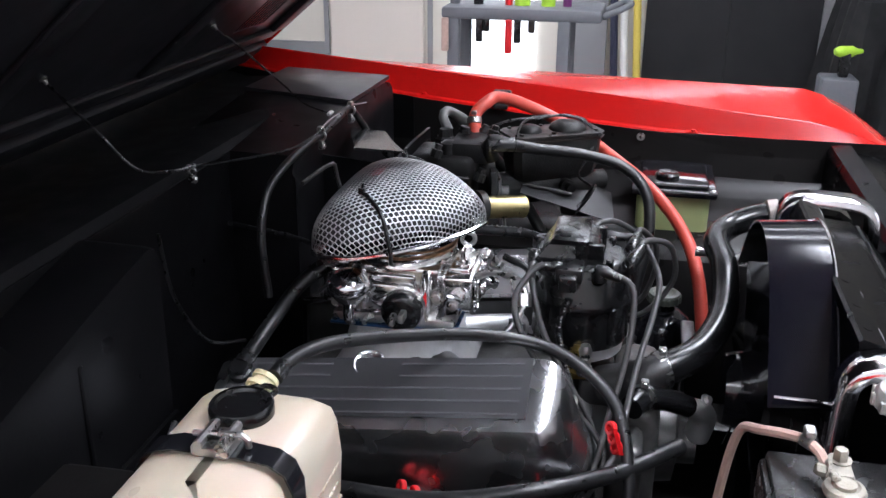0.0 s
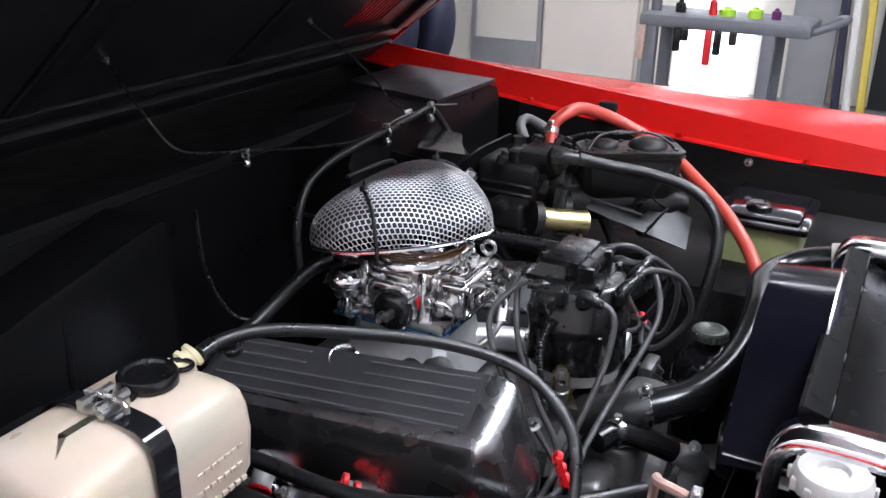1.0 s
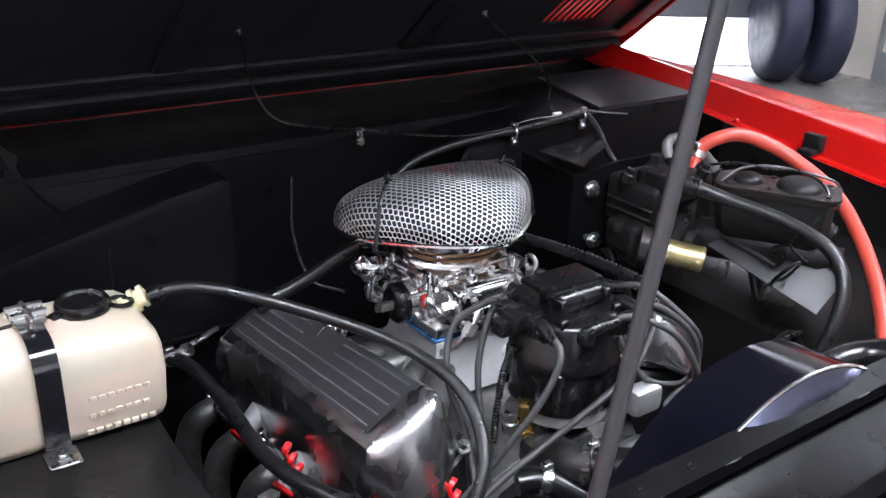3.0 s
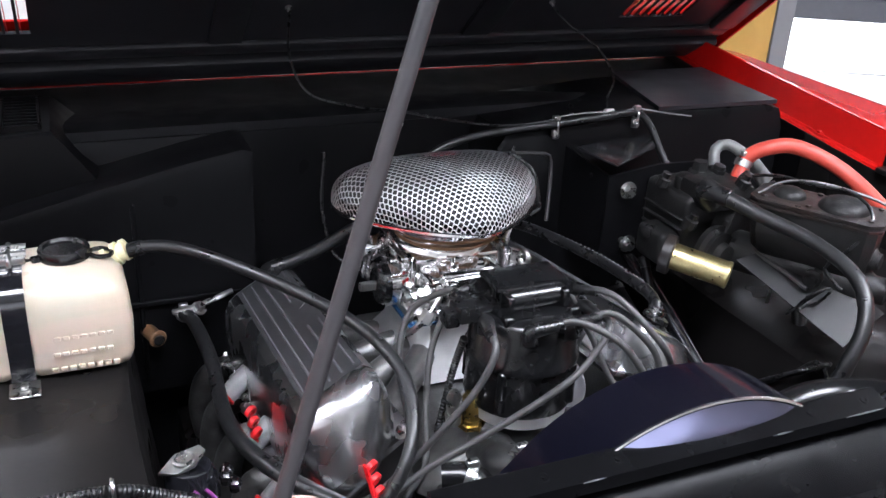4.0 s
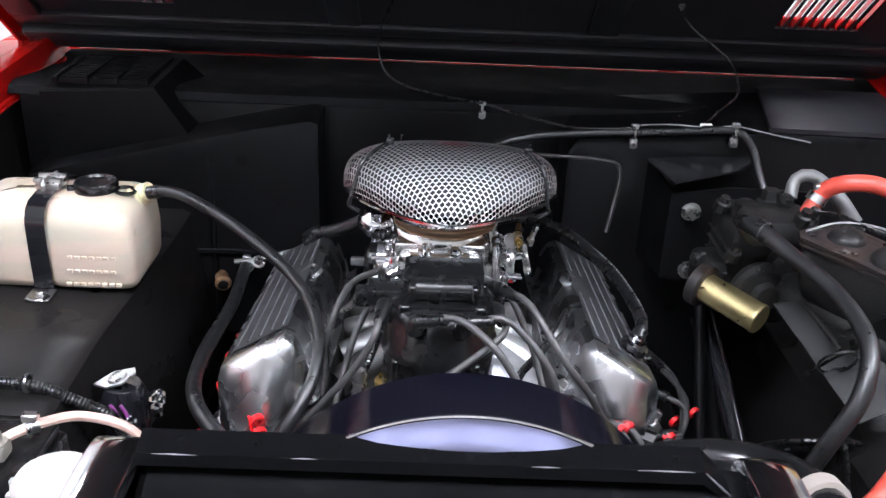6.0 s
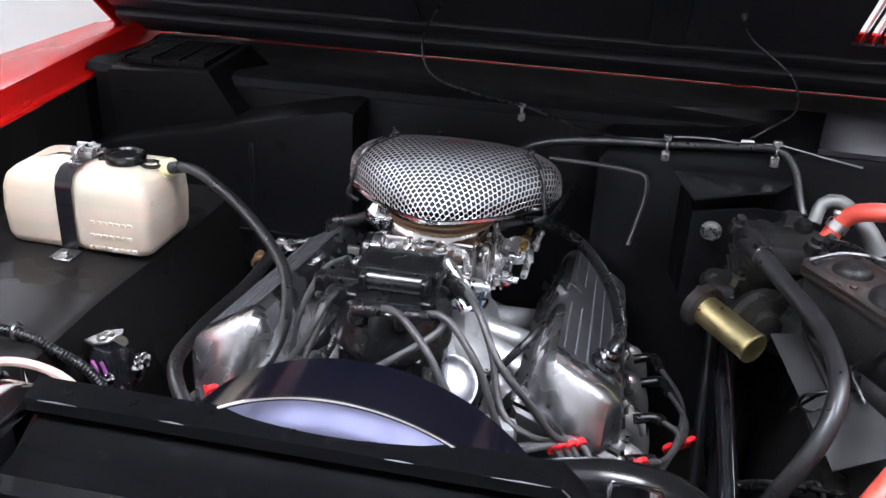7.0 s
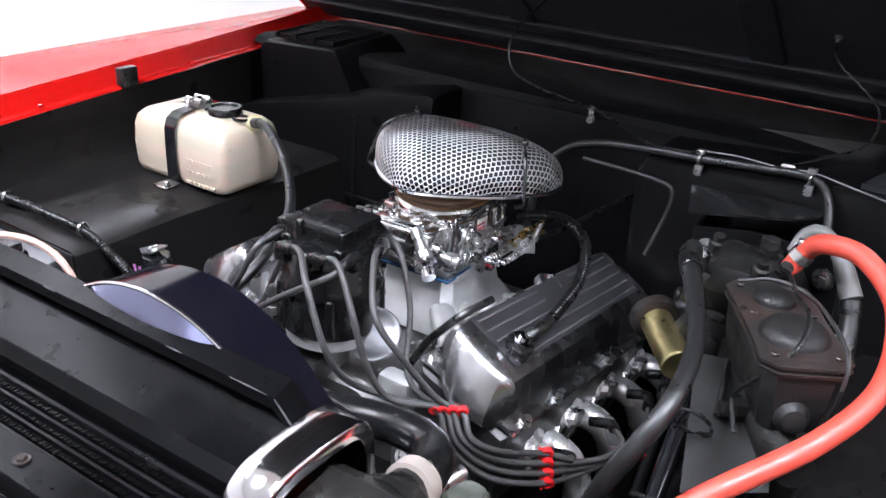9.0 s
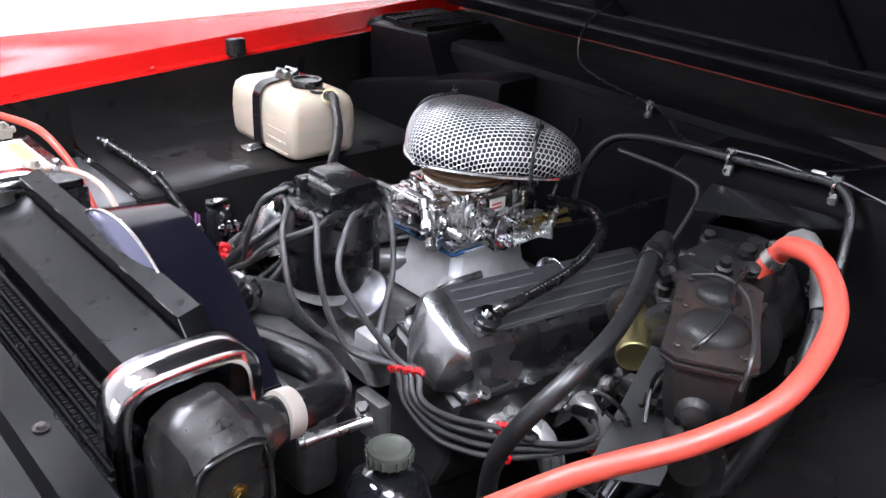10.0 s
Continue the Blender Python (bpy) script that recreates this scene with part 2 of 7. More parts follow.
def box(bm, a, b, bevel=0.0, seg=2, mi=0, rot=None):
    """A box between corners a and b, bevelled; rot: a matrix about its centre."""
    a, b = Vector(a), Vector(b)
    c, d = (a + b) / 2, b - a
    m = Matrix.Translation(c) @ (rot.to_4x4() if rot else Matrix.Identity(4)) @ Matrix.Diagonal((abs(d.x), abs(d.y), abs(d.z), 1))
    r = bmesh.ops.create_cube(bm, size=1.0, matrix=m)
    vs = r["verts"]
    fs = set(f for v in vs for f in v.link_faces)
    for f in fs:
        f.material_index = mi
    if bevel:
        es = list(set(e for v in vs for e in v.link_edges))
        r = bmesh.ops.bevel(bm, geom=es, offset=bevel, segments=seg, profile=0.5, affect="EDGES")
        for f in r["faces"]:
            f.material_index = mi
    return bm


def frame_of(axis):
    z = Vector(axis).normalized()
    x = z.orthogonal().normalized()
    return x, z.cross(x), z


def lathe(bm, p, axis, prof, n=24, mi=0, cap=True):
    """A turned body: prof is (distance along axis, radius)."""
    p = Vector(p)
    x, y, z = frame_of(axis)
    rings = []
    for d, r in prof:
        if r < 1e-5:
            rings.append([bm.verts.new(p + z * d)])
        else:
            rings.append([bm.verts.new(p + z * d + (x * math.cos(2 * math.pi * i / n) + y * math.sin(2 * math.pi * i / n)) * r) for i in range(n)])
    for a, b in zip(rings, rings[1:]):
        for i in range(n):
            j = (i + 1) % n
            if len(a) == 1 and len(b) == 1:
                continue
            if len(a) == 1:
                f = bm.faces.new((a[0], b[i], b[j]))
            elif len(b) == 1:
                f = bm.faces.new((a[i], b[0], a[j]))
            else:
                f = bm.faces.new((a[i], b[i], b[j], a[j]))
            f.material_index = mi
    if cap:
        for ring in (rings[0], rings[-1]):
            if len(ring) > 1:
                bm.faces.new(ring).material_index = mi
    return bm


def smooth_path(pts, step=0.008):
    """A smooth curve through the points, evenly sampled."""
    P = [Vector(p) for p in pts]
    if len(P) < 3:
        return P
    P = [2 * P[0] - P[1]] + P + [2 * P[-1] - P[-2]]
    out = []
    for i in range(1, len(P) - 2):
        a, b, c, d = P[i - 1], P[i], P[i + 1], P[i + 2]
        k = max(2, int((c - b).length / step))
        for j in range(k):
            t = j / k
            out.append(0.5 * (2 * b + (c - a) * t + (2 * a - 5 * b + 4 * c - d) * t * t + (3 * b - a - 3 * c + d) * t ** 3))
    out.append(P[-2])
    return out


def tube(bm, pts, r, n=12, step=0.008, mi=0, ridge=0.0, pitch=0.006, wobble=0.0):
    """A round tube along a smooth curve; r may be a list along the path; ridge: corrugation depth."""
    P = smooth_path(pts, min(step, pitch / 4) if ridge else step)
    m = len(P)
    t0 = (P[1] - P[0]).normalized()
    x = t0.orthogonal().normalized()
    rings = []
    run = 0.0
    for i, p in enumerate(P):
        t = (P[min(i + 1, m - 1)] - P[max(i - 1, 0)]).normalized()
        x = (x - t * x.dot(t)).normalized()
        y = t.cross(x)
        if i:
            run += (p - P[i - 1]).length
        if isinstance(r, (list, tuple)):
            u = i / (m - 1) * (len(r) - 1)
            k = min(int(u), len(r) - 2)
            rr = r[k] + (r[k + 1] - r[k]) * (u - k)
        else:
            rr = r
        if ridge:
            rr += ridge * math.sin(run / pitch * 2 * math.pi)
        if wobble:
            rr *= 1 + wobble * noise.noise(p * 40)
        rings.append([bm.verts.new(p + (x * math.cos(2 * math.pi * k / n) + y * math.sin(2 * math.pi * k / n)) * rr) for k in range(n)])
    for a, b in zip(rings, rings[1:]):
        for i in range(n):
            j = (i + 1) % n
            bm.faces.new((a[i], a[j], b[j], b[i])).material_index = mi
    bm.faces.new(rings[0]).material_index = mi
    bm.faces.new(rings[-1]).material_index = mi
    return bm


def loft(bm, sections, close=True, caps=True, mi=0):
    """Faces between loops of equal length."""
    rings = [[bm.verts.new(p) for p in s] for s in sections]
    n = len(rings[0])
    for a, b in zip(rings, rings[1:]):
        for i in range(n if close else n - 1):
            j = (i + 1) % n
            bm.faces.new((a[i], a[j], b[j], b[i])).material_index = mi
    if caps:
        bm.faces.new(rings[0]).material_index = mi
        bm.faces.new(list(reversed(rings[-1]))).material_index = mi
    return bm


def sheet(bm, rows, thick=0.0, mi=0):
    """A curved sheet over a grid of points, with thickness."""
    V = [[bm.verts.new(p) for p in r] for r in rows]
    fs = []
    for a, b in zip(V, V[1:]):
        for i in range(len(a) - 1):
            f = bm.faces.new((a[i], a[i + 1], b[i + 1], b[i]))
            f.material_index = mi
            fs.append(f)
    if thick:
        bmesh.ops.recalc_face_normals(bm, faces=fs)
        bmesh.ops.solidify(bm, geom=fs, thickness=thick)
    return bm


def ring(bm, p, axis, R, r, n=24, k=8, mi=0, start=0.0, end=360.0):
    """A ring (or part of one) of round section."""
    p = Vector(p)
    x, y, z = frame_of(axis)
    full = end - start >= 359.9
    cols = []
    for i in range(n if full else n + 1):
        a = radians(start + (end - start) * i / n)
        o = x * math.cos(a) + y * math.sin(a)
        cols.append([bm.verts.new(p + o * (R + r * math.cos(2 * math.pi * j / k)) + z * r * math.sin(2 * math.pi * j / k)) for j in range(k)])
    for i in range(n if full else n):
        a, b = cols[i], cols[(i + 1) % len(cols)]
        for j in range(k):
            bm.faces.new((a[j], a[(j + 1) % k], b[(j + 1) % k], b[j])).material_index = mi
    if not full:
        bm.faces.new(cols[0])
        bm.faces.new(cols[-1])
    return bm


def bolt(bm, p, axis, r=0.007, h=0.006, washer=True, mi=0):
    """A hexagon head on a washer."""
    if washer:
        lathe(bm, p, axis, [(0, r * 1.5), (0.0015, r * 1.5), (0.0015, r)], 16, mi)
    lathe(bm, p, axis, [(0.001, r), (h * 0.8, r), (h, r * 0.8)], 6, mi)
    return bm


B = bmesh.new

# ---- the garage ----
def slab(name, a, b, material, label, category, bevel=0.0):
    return solo(name, box(B(), a, b, bevel), material, label, category, kind="structure")


slab("floor", (-4.6, -5.2, -0.1), (6.5, 4.6, 0.0), "floor", "sealed grey concrete garage floor", "floor")
slab("ceiling", (-4.7, -5.3, 3.2), (6.6, 4.7, 3.3), "wall", "plain white garage ceiling", "ceiling")
slab("wall_west", (-3.3, -5.2, 0), (-3.2, 4.6, 3.2), "wall", "bright white painted garage wall", "wall")
slab("wall_east", (6.5, -5.2, 0), (6.6, 4.6, 3.2), "panel", "cream panelled garage wall", "wall")
bm = B()
for x0, x1, z0, z1 in ((-4.6, -2.6, 0, 3.2), (2.6, 6.5, 0, 3.2), (-2.6, 2.6, 2.5, 3.2), (-2.6, 2.6, 0, 0.7)):
    box(bm, (x0, -5.3, z0), (x1, -5.2, z1))
solo("wall_south", bm, "wall", "white garage wall with a wide frosted window", "wall", kind="structure")
slab("window_2", (-2.6, -5.27, 0.7), (2.6, -5.24, 2.5), "frost", "wide frosted daylit garage window", "window")
for k in range(5):
    part("mullion", box(B(), (-2.6 + 1.3 * k - 0.03, -5.24, 0.7), (-2.6 + 1.3 * k + 0.03, -5.19, 2.5), 0.005, 1), "greyp", bpy.data.objects["window_2"])
slab("wall_north", (-4.6, 4.6, 0.0), (6.5, 4.7, 3.2), "wall", "white garage wall", "wall")
# roller door across the corner, raised a little, daylight below
RD0, RD1 = Vector((4.86, 4.55, 0)), Vector((6.46, 3.70, 0))


def along(u, d, z):
    e = (RD1 - RD0).normalized()
    return RD0 + e * u + Vector((e.y, -e.x, 0)) * d + Vector((0, 0, z))


def rdbox(u0, u1, d0, d1, z0, z1):
    return loft(B(), [[along(u, d, z) for u, d in ((u0, d0), (u1, d0), (u1, d1), (u0, d1))] for z in (z0, z1)])


win = solo("window_1", rdbox(0.06, 1.44, 0.0, 0.02, 0.01, 0.40), "daylight", "bright daylit gap under a roller door", "window", kind="structure")
door = thing("roller_door", "dark grey slatted roller door raised above the floor", "door", (4.86, 4.55, 0.0), kind="structure")
for k in range(14):
    part("slat", rdbox(0.05, 1.46, -0.012 + 0.006 * (k % 2), 0.03, 0.405 + 0.17 * k, 0.57 + 0.17 * k), "cart", door)
part("post", rdbox(-0.08, 0.05, -0.05, 0.05, 0.0, 2.9), "greyp", door)
part("post", rdbox(1.46, 1.80, -0.05, 0.05, 0.0, 2.9), "cart", door)


# ---- ceiling lights, all out of view ----
def unseen_ceiling_light(x, y, sx, sy, glow="lamp"):
    t = thing("unseen_ceiling_light", "bright white rectangular ceiling light, out of view", "light", (x, y, 3.16), "ceiling lights")
    bm = B()
    for s in (-1, 1):
        box(bm, (x - sx / 2, y + s * sy / 2 - 0.02, 3.13), (x + sx / 2, y + s * sy / 2 + 0.02, 3.2), 0.003, 1)
        box(bm, (x + s * sx / 2 - 0.02, y - sy / 2 - 0.02, 3.13), (x + s * sx / 2 + 0.02, y + sy / 2 + 0.02, 3.2), 0.003, 1)
    part("frame", bm, "greyp", t)
    part("diffuser", box(B(), (x - sx / 2 + 0.02, y - sy / 2 + 0.02, 3.14), (x + sx / 2 - 0.02, y + sy / 2 - 0.02, 3.15)), glow, t)


# (5.0, -0.9) and (5.2, 2.6) are added fill to brighten the east wall
for lx, ly in ((-2.6, -0.6), (-2.6, 2.4), (2.8, -0.6), (2.8, 2.4), (5.0, 1.0), (5.0, -0.9), (5.2, 2.6), (-2.6, 0.9)):
    unseen_ceiling_light(lx, ly, 0.2, 1.5)
for lx, ly in ((-0.62, -1.4), (1.35, -1.15)):
    unseen_ceiling_light(lx, ly, 1.0, 0.8, "panel_lamp")
# two small unseen panels added to brighten the hood louvres from behind
for lx, ly in ((-0.75, 2.3), (0.95, 2.3)):
    unseen_ceiling_light(lx, ly, 0.6, 0.4)

# ---- car body: fenders, aprons, cowl, hood ----
CX = 0.022
car = thing("car", "red car with its hood propped open, black engine bay", "car", (CX, 0.0, 0.0))


def lerp(a, b, t):
    return a + (b - a) * t


def fender_line(side, y):
    """Heights of the flange, the crease above it and the outer edge at y."""
    if side > 0:
        return 1.054 + 0.0932 * y + 0.0336 * y * y, 1.110 + 0.088 * y, 1.104 + 0.020 * y
    return 1.0703 + 0.0598 * y - 0.0077 * y * y, 1.106 + 0.064 * y, 1.119


def fender(side):
    """The wing: a rolled flange, an upright inner wall, a sharp crease and the broad top; side 1 is the driver's."""
    rows = []
    for y in np.linspace(0.66, -0.86, 39):
        drop = max(0.0, -y - 0.66)
        zb, zc, zo = fender_line(side, y)
        zc -= 0.5 * drop ** 1.5
        zo -= 1.2 * drop ** 1.5
        c = 0.022
        ds = (0.790, 0.7905, 0.793, 0.7965, 0.803, 0.8048, 0.8205, 0.8225, 0.828, 0.88, 0.94, 0.985, 1.000, 1.012, 1.016, 1.02)
        if side < 0:
            ds = (0.788, 0.7885, 0.791, 0.7945, 0.801, 0.8028, 0.8145, 0.8165, 0.822, 0.87, 0.91, 0.955, 0.970, 0.982, 0.986, 0.99)
        zs = (zb - 0.012, zb - 0.006, zb - 0.002, zb, zb + 0.0005, zb + 0.003, zc - 0.003, zc, zc + 0.0012,
              lerp(zc, zo, 0.42), lerp(zc, zo, 0.85), zo, zo - 0.006, zo - 0.03, zo - 0.12, 0.55)
        rows.append([(c + side * d, y, z) for d, z in zip(ds, zs)])
    ob = part("fender", sheet(B(), rows, 0.0016), "red", car, "glossy red fender with inner flange", 24)
    for y in (0.18, -0.16, -0.42, -0.66):
        part("bolt", bolt(B(), (0.022 + side * 0.799, y, fender_line(side, y)[0] + 0.001), (0, 0, 1), 0.006, 0.006), "red", ob)
    return ob


fender(1)
fender(-1)

# rubber hood bumpers on the flanges
for x, y, z, s in ((0.820, 0.0, 1.076, 1), (-0.768, 0.016, 1.090, -1)):
    bm = B()
    box(bm, (x - 0.006, y - 0.02, z - 0.018), (x + 0.012, y + 0.02, z + 0.016), 0.004)
    box(bm, (x - 0.02 * s - 0.006, y - 0.016, z - 0.022), (x, y + 0.016, z - 0.012), 0.003)
    solo("bumper", bm, "rubber", "small black rubber hood bumper on the fender flange", "bumper", "hood bumpers")

# aprons under the flanges
bm = B()
prof = [(-0.764, 1.075), (-0.764, 1.02), (-0.762, 0.965), (-0.748, 0.942), (-0.71, 0.938), (-0.55, 0.937), (-0.470, 0.936), (-0.460, 0.930), (-0.455, 0.905), (-0.425, 0.62)]
rows = [[(x + 0.006 * math.sin(y * 9) * (z < 1.0), y, fender_line(-1, y)[0] - 0.005 if i == 0 else z + 0.004 * noise.noise(Vector((x * 5, y * 6, 0)))) for i, (x, z) in enumerate(prof)]
        for y in np.linspace(0.33, -0.335, 26)]
part("apron", sheet(bm, rows, 0.002), "apron", car, "black painted inner fender shelf")
bm = B()
prof = [(-0.764, 1.05), (-0.764, 0.98), (-0.762, 0.90), (-0.748, 0.845), (-0.70, 0.835), (-0.46, 0.830), (-0.445, 0.82), (-0.425, 0.62)]
rows = [[(x, y, fender_line(-1, y)[0] - 0.005 if i == 0 else z) for i, (x, z) in enumerate(prof)] for y in np.linspace(-0.335, -0.86, 10)]
part("apron", sheet(bm, rows, 0.002), "apron", car, "black painted battery tray panel")
part("apron", box(B(), (-0.762, -0.338, 0.62), (-0.462, -0.332, 0.934), 0.001, 1), "apron", car)
bm = B()
prof = [(0.810, 1.07), (0.811, 1.02), (0.810, 0.98), (0.800, 0.93), (0.77, 0.905), (0.70, 0.895), (0.60, 0.885), (0.52, 0.87), (0.49, 0.85), (0.475, 0.80), (0.46, 0.55)]
rows = [[(x, y, fender_line(1, y)[0] - 0.005 if i == 0 else z + 0.003 * noise.noise(Vector((x * 5, y * 6, 3)))) for i, (x, z) in enumerate(prof)]
        for y in np.linspace(0.25, -0.86, 30)]
part("apron", sheet(bm, rows, 0.002), "apron", car, "black painted inner fender panel")
for y, z in ((-0.31, 1.008), (-0.05, 1.0)):
    part("bolt", bolt(B(), (0.809, y, z), (-1, 0, 0), 0.006, 0.012), "zinc", car)

for s in (-1, 1):
    bm = B()
    sheet(bm, [[(0.022 + s * 0.7865, y, 0.50), (0.022 + s * 0.7865, y, 0.9), (0.022 + s * 0.7865, y, fender_line(s, y)[0] - 0.004)] for y in (0.20, 0.35, 0.5, 0.70)], 0.002)
    part("side_panel", bm, "black", car, "black painted panel under the fender flange")

# firewall and cowl
bm = B()
box(bm, (-0.76, 0.36, 0.45), (0.19, 0.375, 1.10), 0.004)
part("firewall", bm, "black", car, "black painted firewall")
bm = box(B(), (-0.78, 0.40, 1.085), (0.50, 0.62, 1.10), 0.004)
rows = [[(x, 0.362, 1.10), (x, 0.372, 1.112), (x, 0.40, 1.116), (x, 0.50, 1.105), (x, 0.60, 1.10), (x, 0.63, 1.108), (x, 0.66, 1.11)] for x in np.linspace(-0.78, 0.80, 24)]
sheet(bm, rows, 0.002)
part("cowl", bm, "matte", car, "matt black stepped cowl")
part("cowl_edge", box(B(), (-0.76, 0.655, 1.085), (0.80, 0.70, 1.1115), 0.004), "matte", car, "black cowl rear edge")
for x0, x1, h in ((-0.76, 0.80, 0.0025), (-0.58, -0.30, 0.006), (0.40, 0.44, 0.005)):
    part("paint_edge", box(B(), (x0, 0.653, 1.1120), (x1, 0.658, 1.1120 + h), 0.0008, 1), "red", car, "thin line of red paint along the cowl")
part("cowl_back", box(B(), (-0.94, 0.70, 0.5), (0.99, 0.76, 1.112), 0.004), "red", car)

part("crossmember", box(B(), (-0.80, -0.80, 0.40), (0.85, 0.42, 0.47), 0.01, 1), "apron", car, "black frame and splash pan under the engine")
bm = B()
for s in (-1, 1):
    box(bm, (CX + s * 0.34 - 0.05, -0.84, 0.46), (CX + s * 0.34 + 0.05, 0.42, 0.60), 0.01, 2)
part("frame_rail", bm, "apron", car, "black frame rails")

for wx in (-0.80, 0.84):
    tyre = part("tyre", lathe(B(), (wx - 0.12, -0.25, 0.37), (1, 0, 0), [(0, 0.22), (0.0, 0.33), (0.04, 0.37), (0.20, 0.37), (0.24, 0.33), (0.24, 0.22)], 36), "rubber", car, "black front tyre")
    part("rim", lathe(B(), (wx - 0.10, -0.25, 0.37), (1, 0, 0), [(0.0, 0.22), (0.05, 0.20), (0.08, 0.05), (0.2, 0.05)], 24), "steel", tyre)

# raised cowl box on the driver's side, with a lid
bm = B()
secs = []
for x, zt in ((0.175, 1.075), (0.19, 1.098), (0.30, 1.104), (0.42, 1.112), (0.49, 1.118), (0.74, 1.116), (0.775, 1.108), (0.785, 1.08)):
    secs.append([(x, 0.365, 0.5), (x, 0.245, 0.5), (x, 0.242, zt - 0.012), (x, 0.247, zt - 0.002), (x, 0.26, zt), (x, 0.48, zt + 0.004), (x, 0.50, zt - 0.01), (x, 0.50, 0.9)])
loft(bm, secs)
ob = part("cowl_box", bm, "black", car, "black cowl box with a flat lid")
bm = B()
loft(bm, [[(0.495, 0.248, 1.118), (0.765, 0.245, 1.116), (0.775, 0.49, 1.121), (0.55, 0.492, 1.121)],
          [(0.495, 0.248, 1.126), (0.765, 0.245, 1.124), (0.775, 0.49, 1.129), (0.55, 0.492, 1.129)],
          [(0.505, 0.258, 1.129), (0.755, 0.255, 1.127), (0.765, 0.48, 1.132), (0.56, 0.482, 1.132)]])
part("lid", bm, "hood", ob, "flat dusty black lid")

# vent box and heater housing on the passenger's side
bm = B()
secs = [[(-0.70, 0.32, 1.00), (-0.44, 0.30, 1.00), (-0.40, 0.52, 1.00), (-0.70, 0.52, 1.00)],
        [(-0.705, 0.318, 1.06), (-0.46, 0.306, 1.06), (-0.42, 0.52, 1.05), (-0.705, 0.52, 1.06)],
        [(-0.705, 0.318, 1.118), (-0.51, 0.316, 1.128), (-0.505, 0.50, 1.135), (-0.70, 0.50, 1.128)],
        [(-0.70, 0.322, 1.122), (-0.515, 0.321, 1.132), (-0.51, 0.495, 1.139), (-0.695, 0.495, 1.132)]]
loft(bm, secs)
vent = solo("vent_box", bm, "black", "black fresh air intake box with a slatted top", "vent")
for k in range(11):
    y = 0.335 + 0.0145 * k
    part("slat", box(B(), (-0.69, y, 1.128 + 0.0005 * k), (-0.525, y + 0.005, 1.139 + 0.0005 * k), 0.001, 1), "black", vent)
for k in range(4):
    x = -0.68 + 0.05 * k
    part("rib", box(B(), (x, 0.33, 1.132), (x + 0.004, 0.49, 1.143), 0.001, 1), "black", vent)
bm = B()
secs = []
for x, zt in ((-0.72, 0.99), (-0.60, 1.02), (-0.46, 1.055), (-0.33, 1.085), (-0.25, 1.10), (-0.235, 1.096)):
    secs.append([(x, 0.36, 0.70), (x, 0.27, 0.70), (x, 0.263, zt - 0.012), (x, 0.267, zt), (x, 0.28, zt + 0.003), (x, 0.36, zt + 0.004)])
loft(bm, secs)
heater = solo("heater_box", bm, "black", "black plastic heater housing against the firewall", "heater")
part("rib", box(B(), (-0.42, 0.261, 0.72), (-0.412, 0.268, 1.03), 0.002, 1), "black", heater)
part("seam", box(B(), (-0.72, 0.258, 0.86), (-0.235, 0.264, 0.868), 0.001, 1), "black", heater)

# hood, open, with louvred vents
HO, HV, HW = Vector((CX, 0.645, 1.128)), Vector((0, -0.769, 0.639)), Vector((0, 0.639, 0.769))


def hp(u, v, w):
    return HO + Vector((u, 0, 0)) + HV * v + HW * w


def hbox(bm, u0, u1, v0, v1, w0, w1, bevel=0.0, seg=1):
    c = hp((u0 + u1) / 2, (v0 + v1) / 2, (w0 + w1) / 2)
    d = Vector((abs(u1 - u0), abs(v1 - v0), abs(w1 - w0)))
    rot = Matrix((Vector((1, 0, 0)), HV, HW)).transposed()
    return box(bm, c - d / 2, c + d / 2, bevel, seg, 0, rot)


hood = thing("hood", "open red hood with a black underside and louvred vents", "hood", (CX, 0.645, 1.128))
bm = B()
LU0, LU1, LV0, LV1 = 0.545, 0.705, 0.165, 0.50
for u0, u1, v0, v1 in ((-0.87, 0.87, 0.0, LV0), (-0.87, 0.87, LV1, 1.5), (-LU0, LU0, LV0, LV1), (LU1, 0.87, LV0, LV1), (-0.87, -LU1, LV0, LV1)):
    part("inner_panel", hbox(B(), u0, u1, v0, v1, 0.0, 0.006), "hood", hood, "black painted underside")
for q in ((-0.86, 0.86, 0.015, 0.075, -0.022, 0.008), (-0.86, 0.86, 0.090, 0.125, -0.012, 0.006), (-0.86, -0.80, 0.125, 1.42, -0.016, 0.006), (0.80, 0.86, 0.125, 1.42, -0.016, 0.006),
          (-0.86, 0.86, 1.42, 1.48, -0.016, 0.006), (-0.27, -0.21, 0.125, 1.42, -0.010, 0.005), (0.21, 0.27, 0.125, 1.42, -0.010, 0.005)):
    part("brace", hbox(B(), q[0], q[1], q[2], q[3], q[4], 0.001, q[5], 2), "hood", hood)
bm = B()
for u0, u1, v0, v1 in ((-0.885, 0.885, -0.015, LV0), (-0.885, 0.885, LV1, 1.515), (-LU0, LU0, LV0, LV1), (LU1, 0.885, LV0, LV1), (-0.885, -LU1, LV0, LV1)):
    part("skin", hbox(B(), u0, u1, v0, v1, 0.022, 0.026), "red", hood, "glossy red outer skin")
for s in (-1, 1):
    part("side_edge", hbox(B(), s * 0.887 - 0.003, s * 0.887 + 0.003, -0.01, 1.51, -0.012, 0.026), "red", hood, "red folded edge")
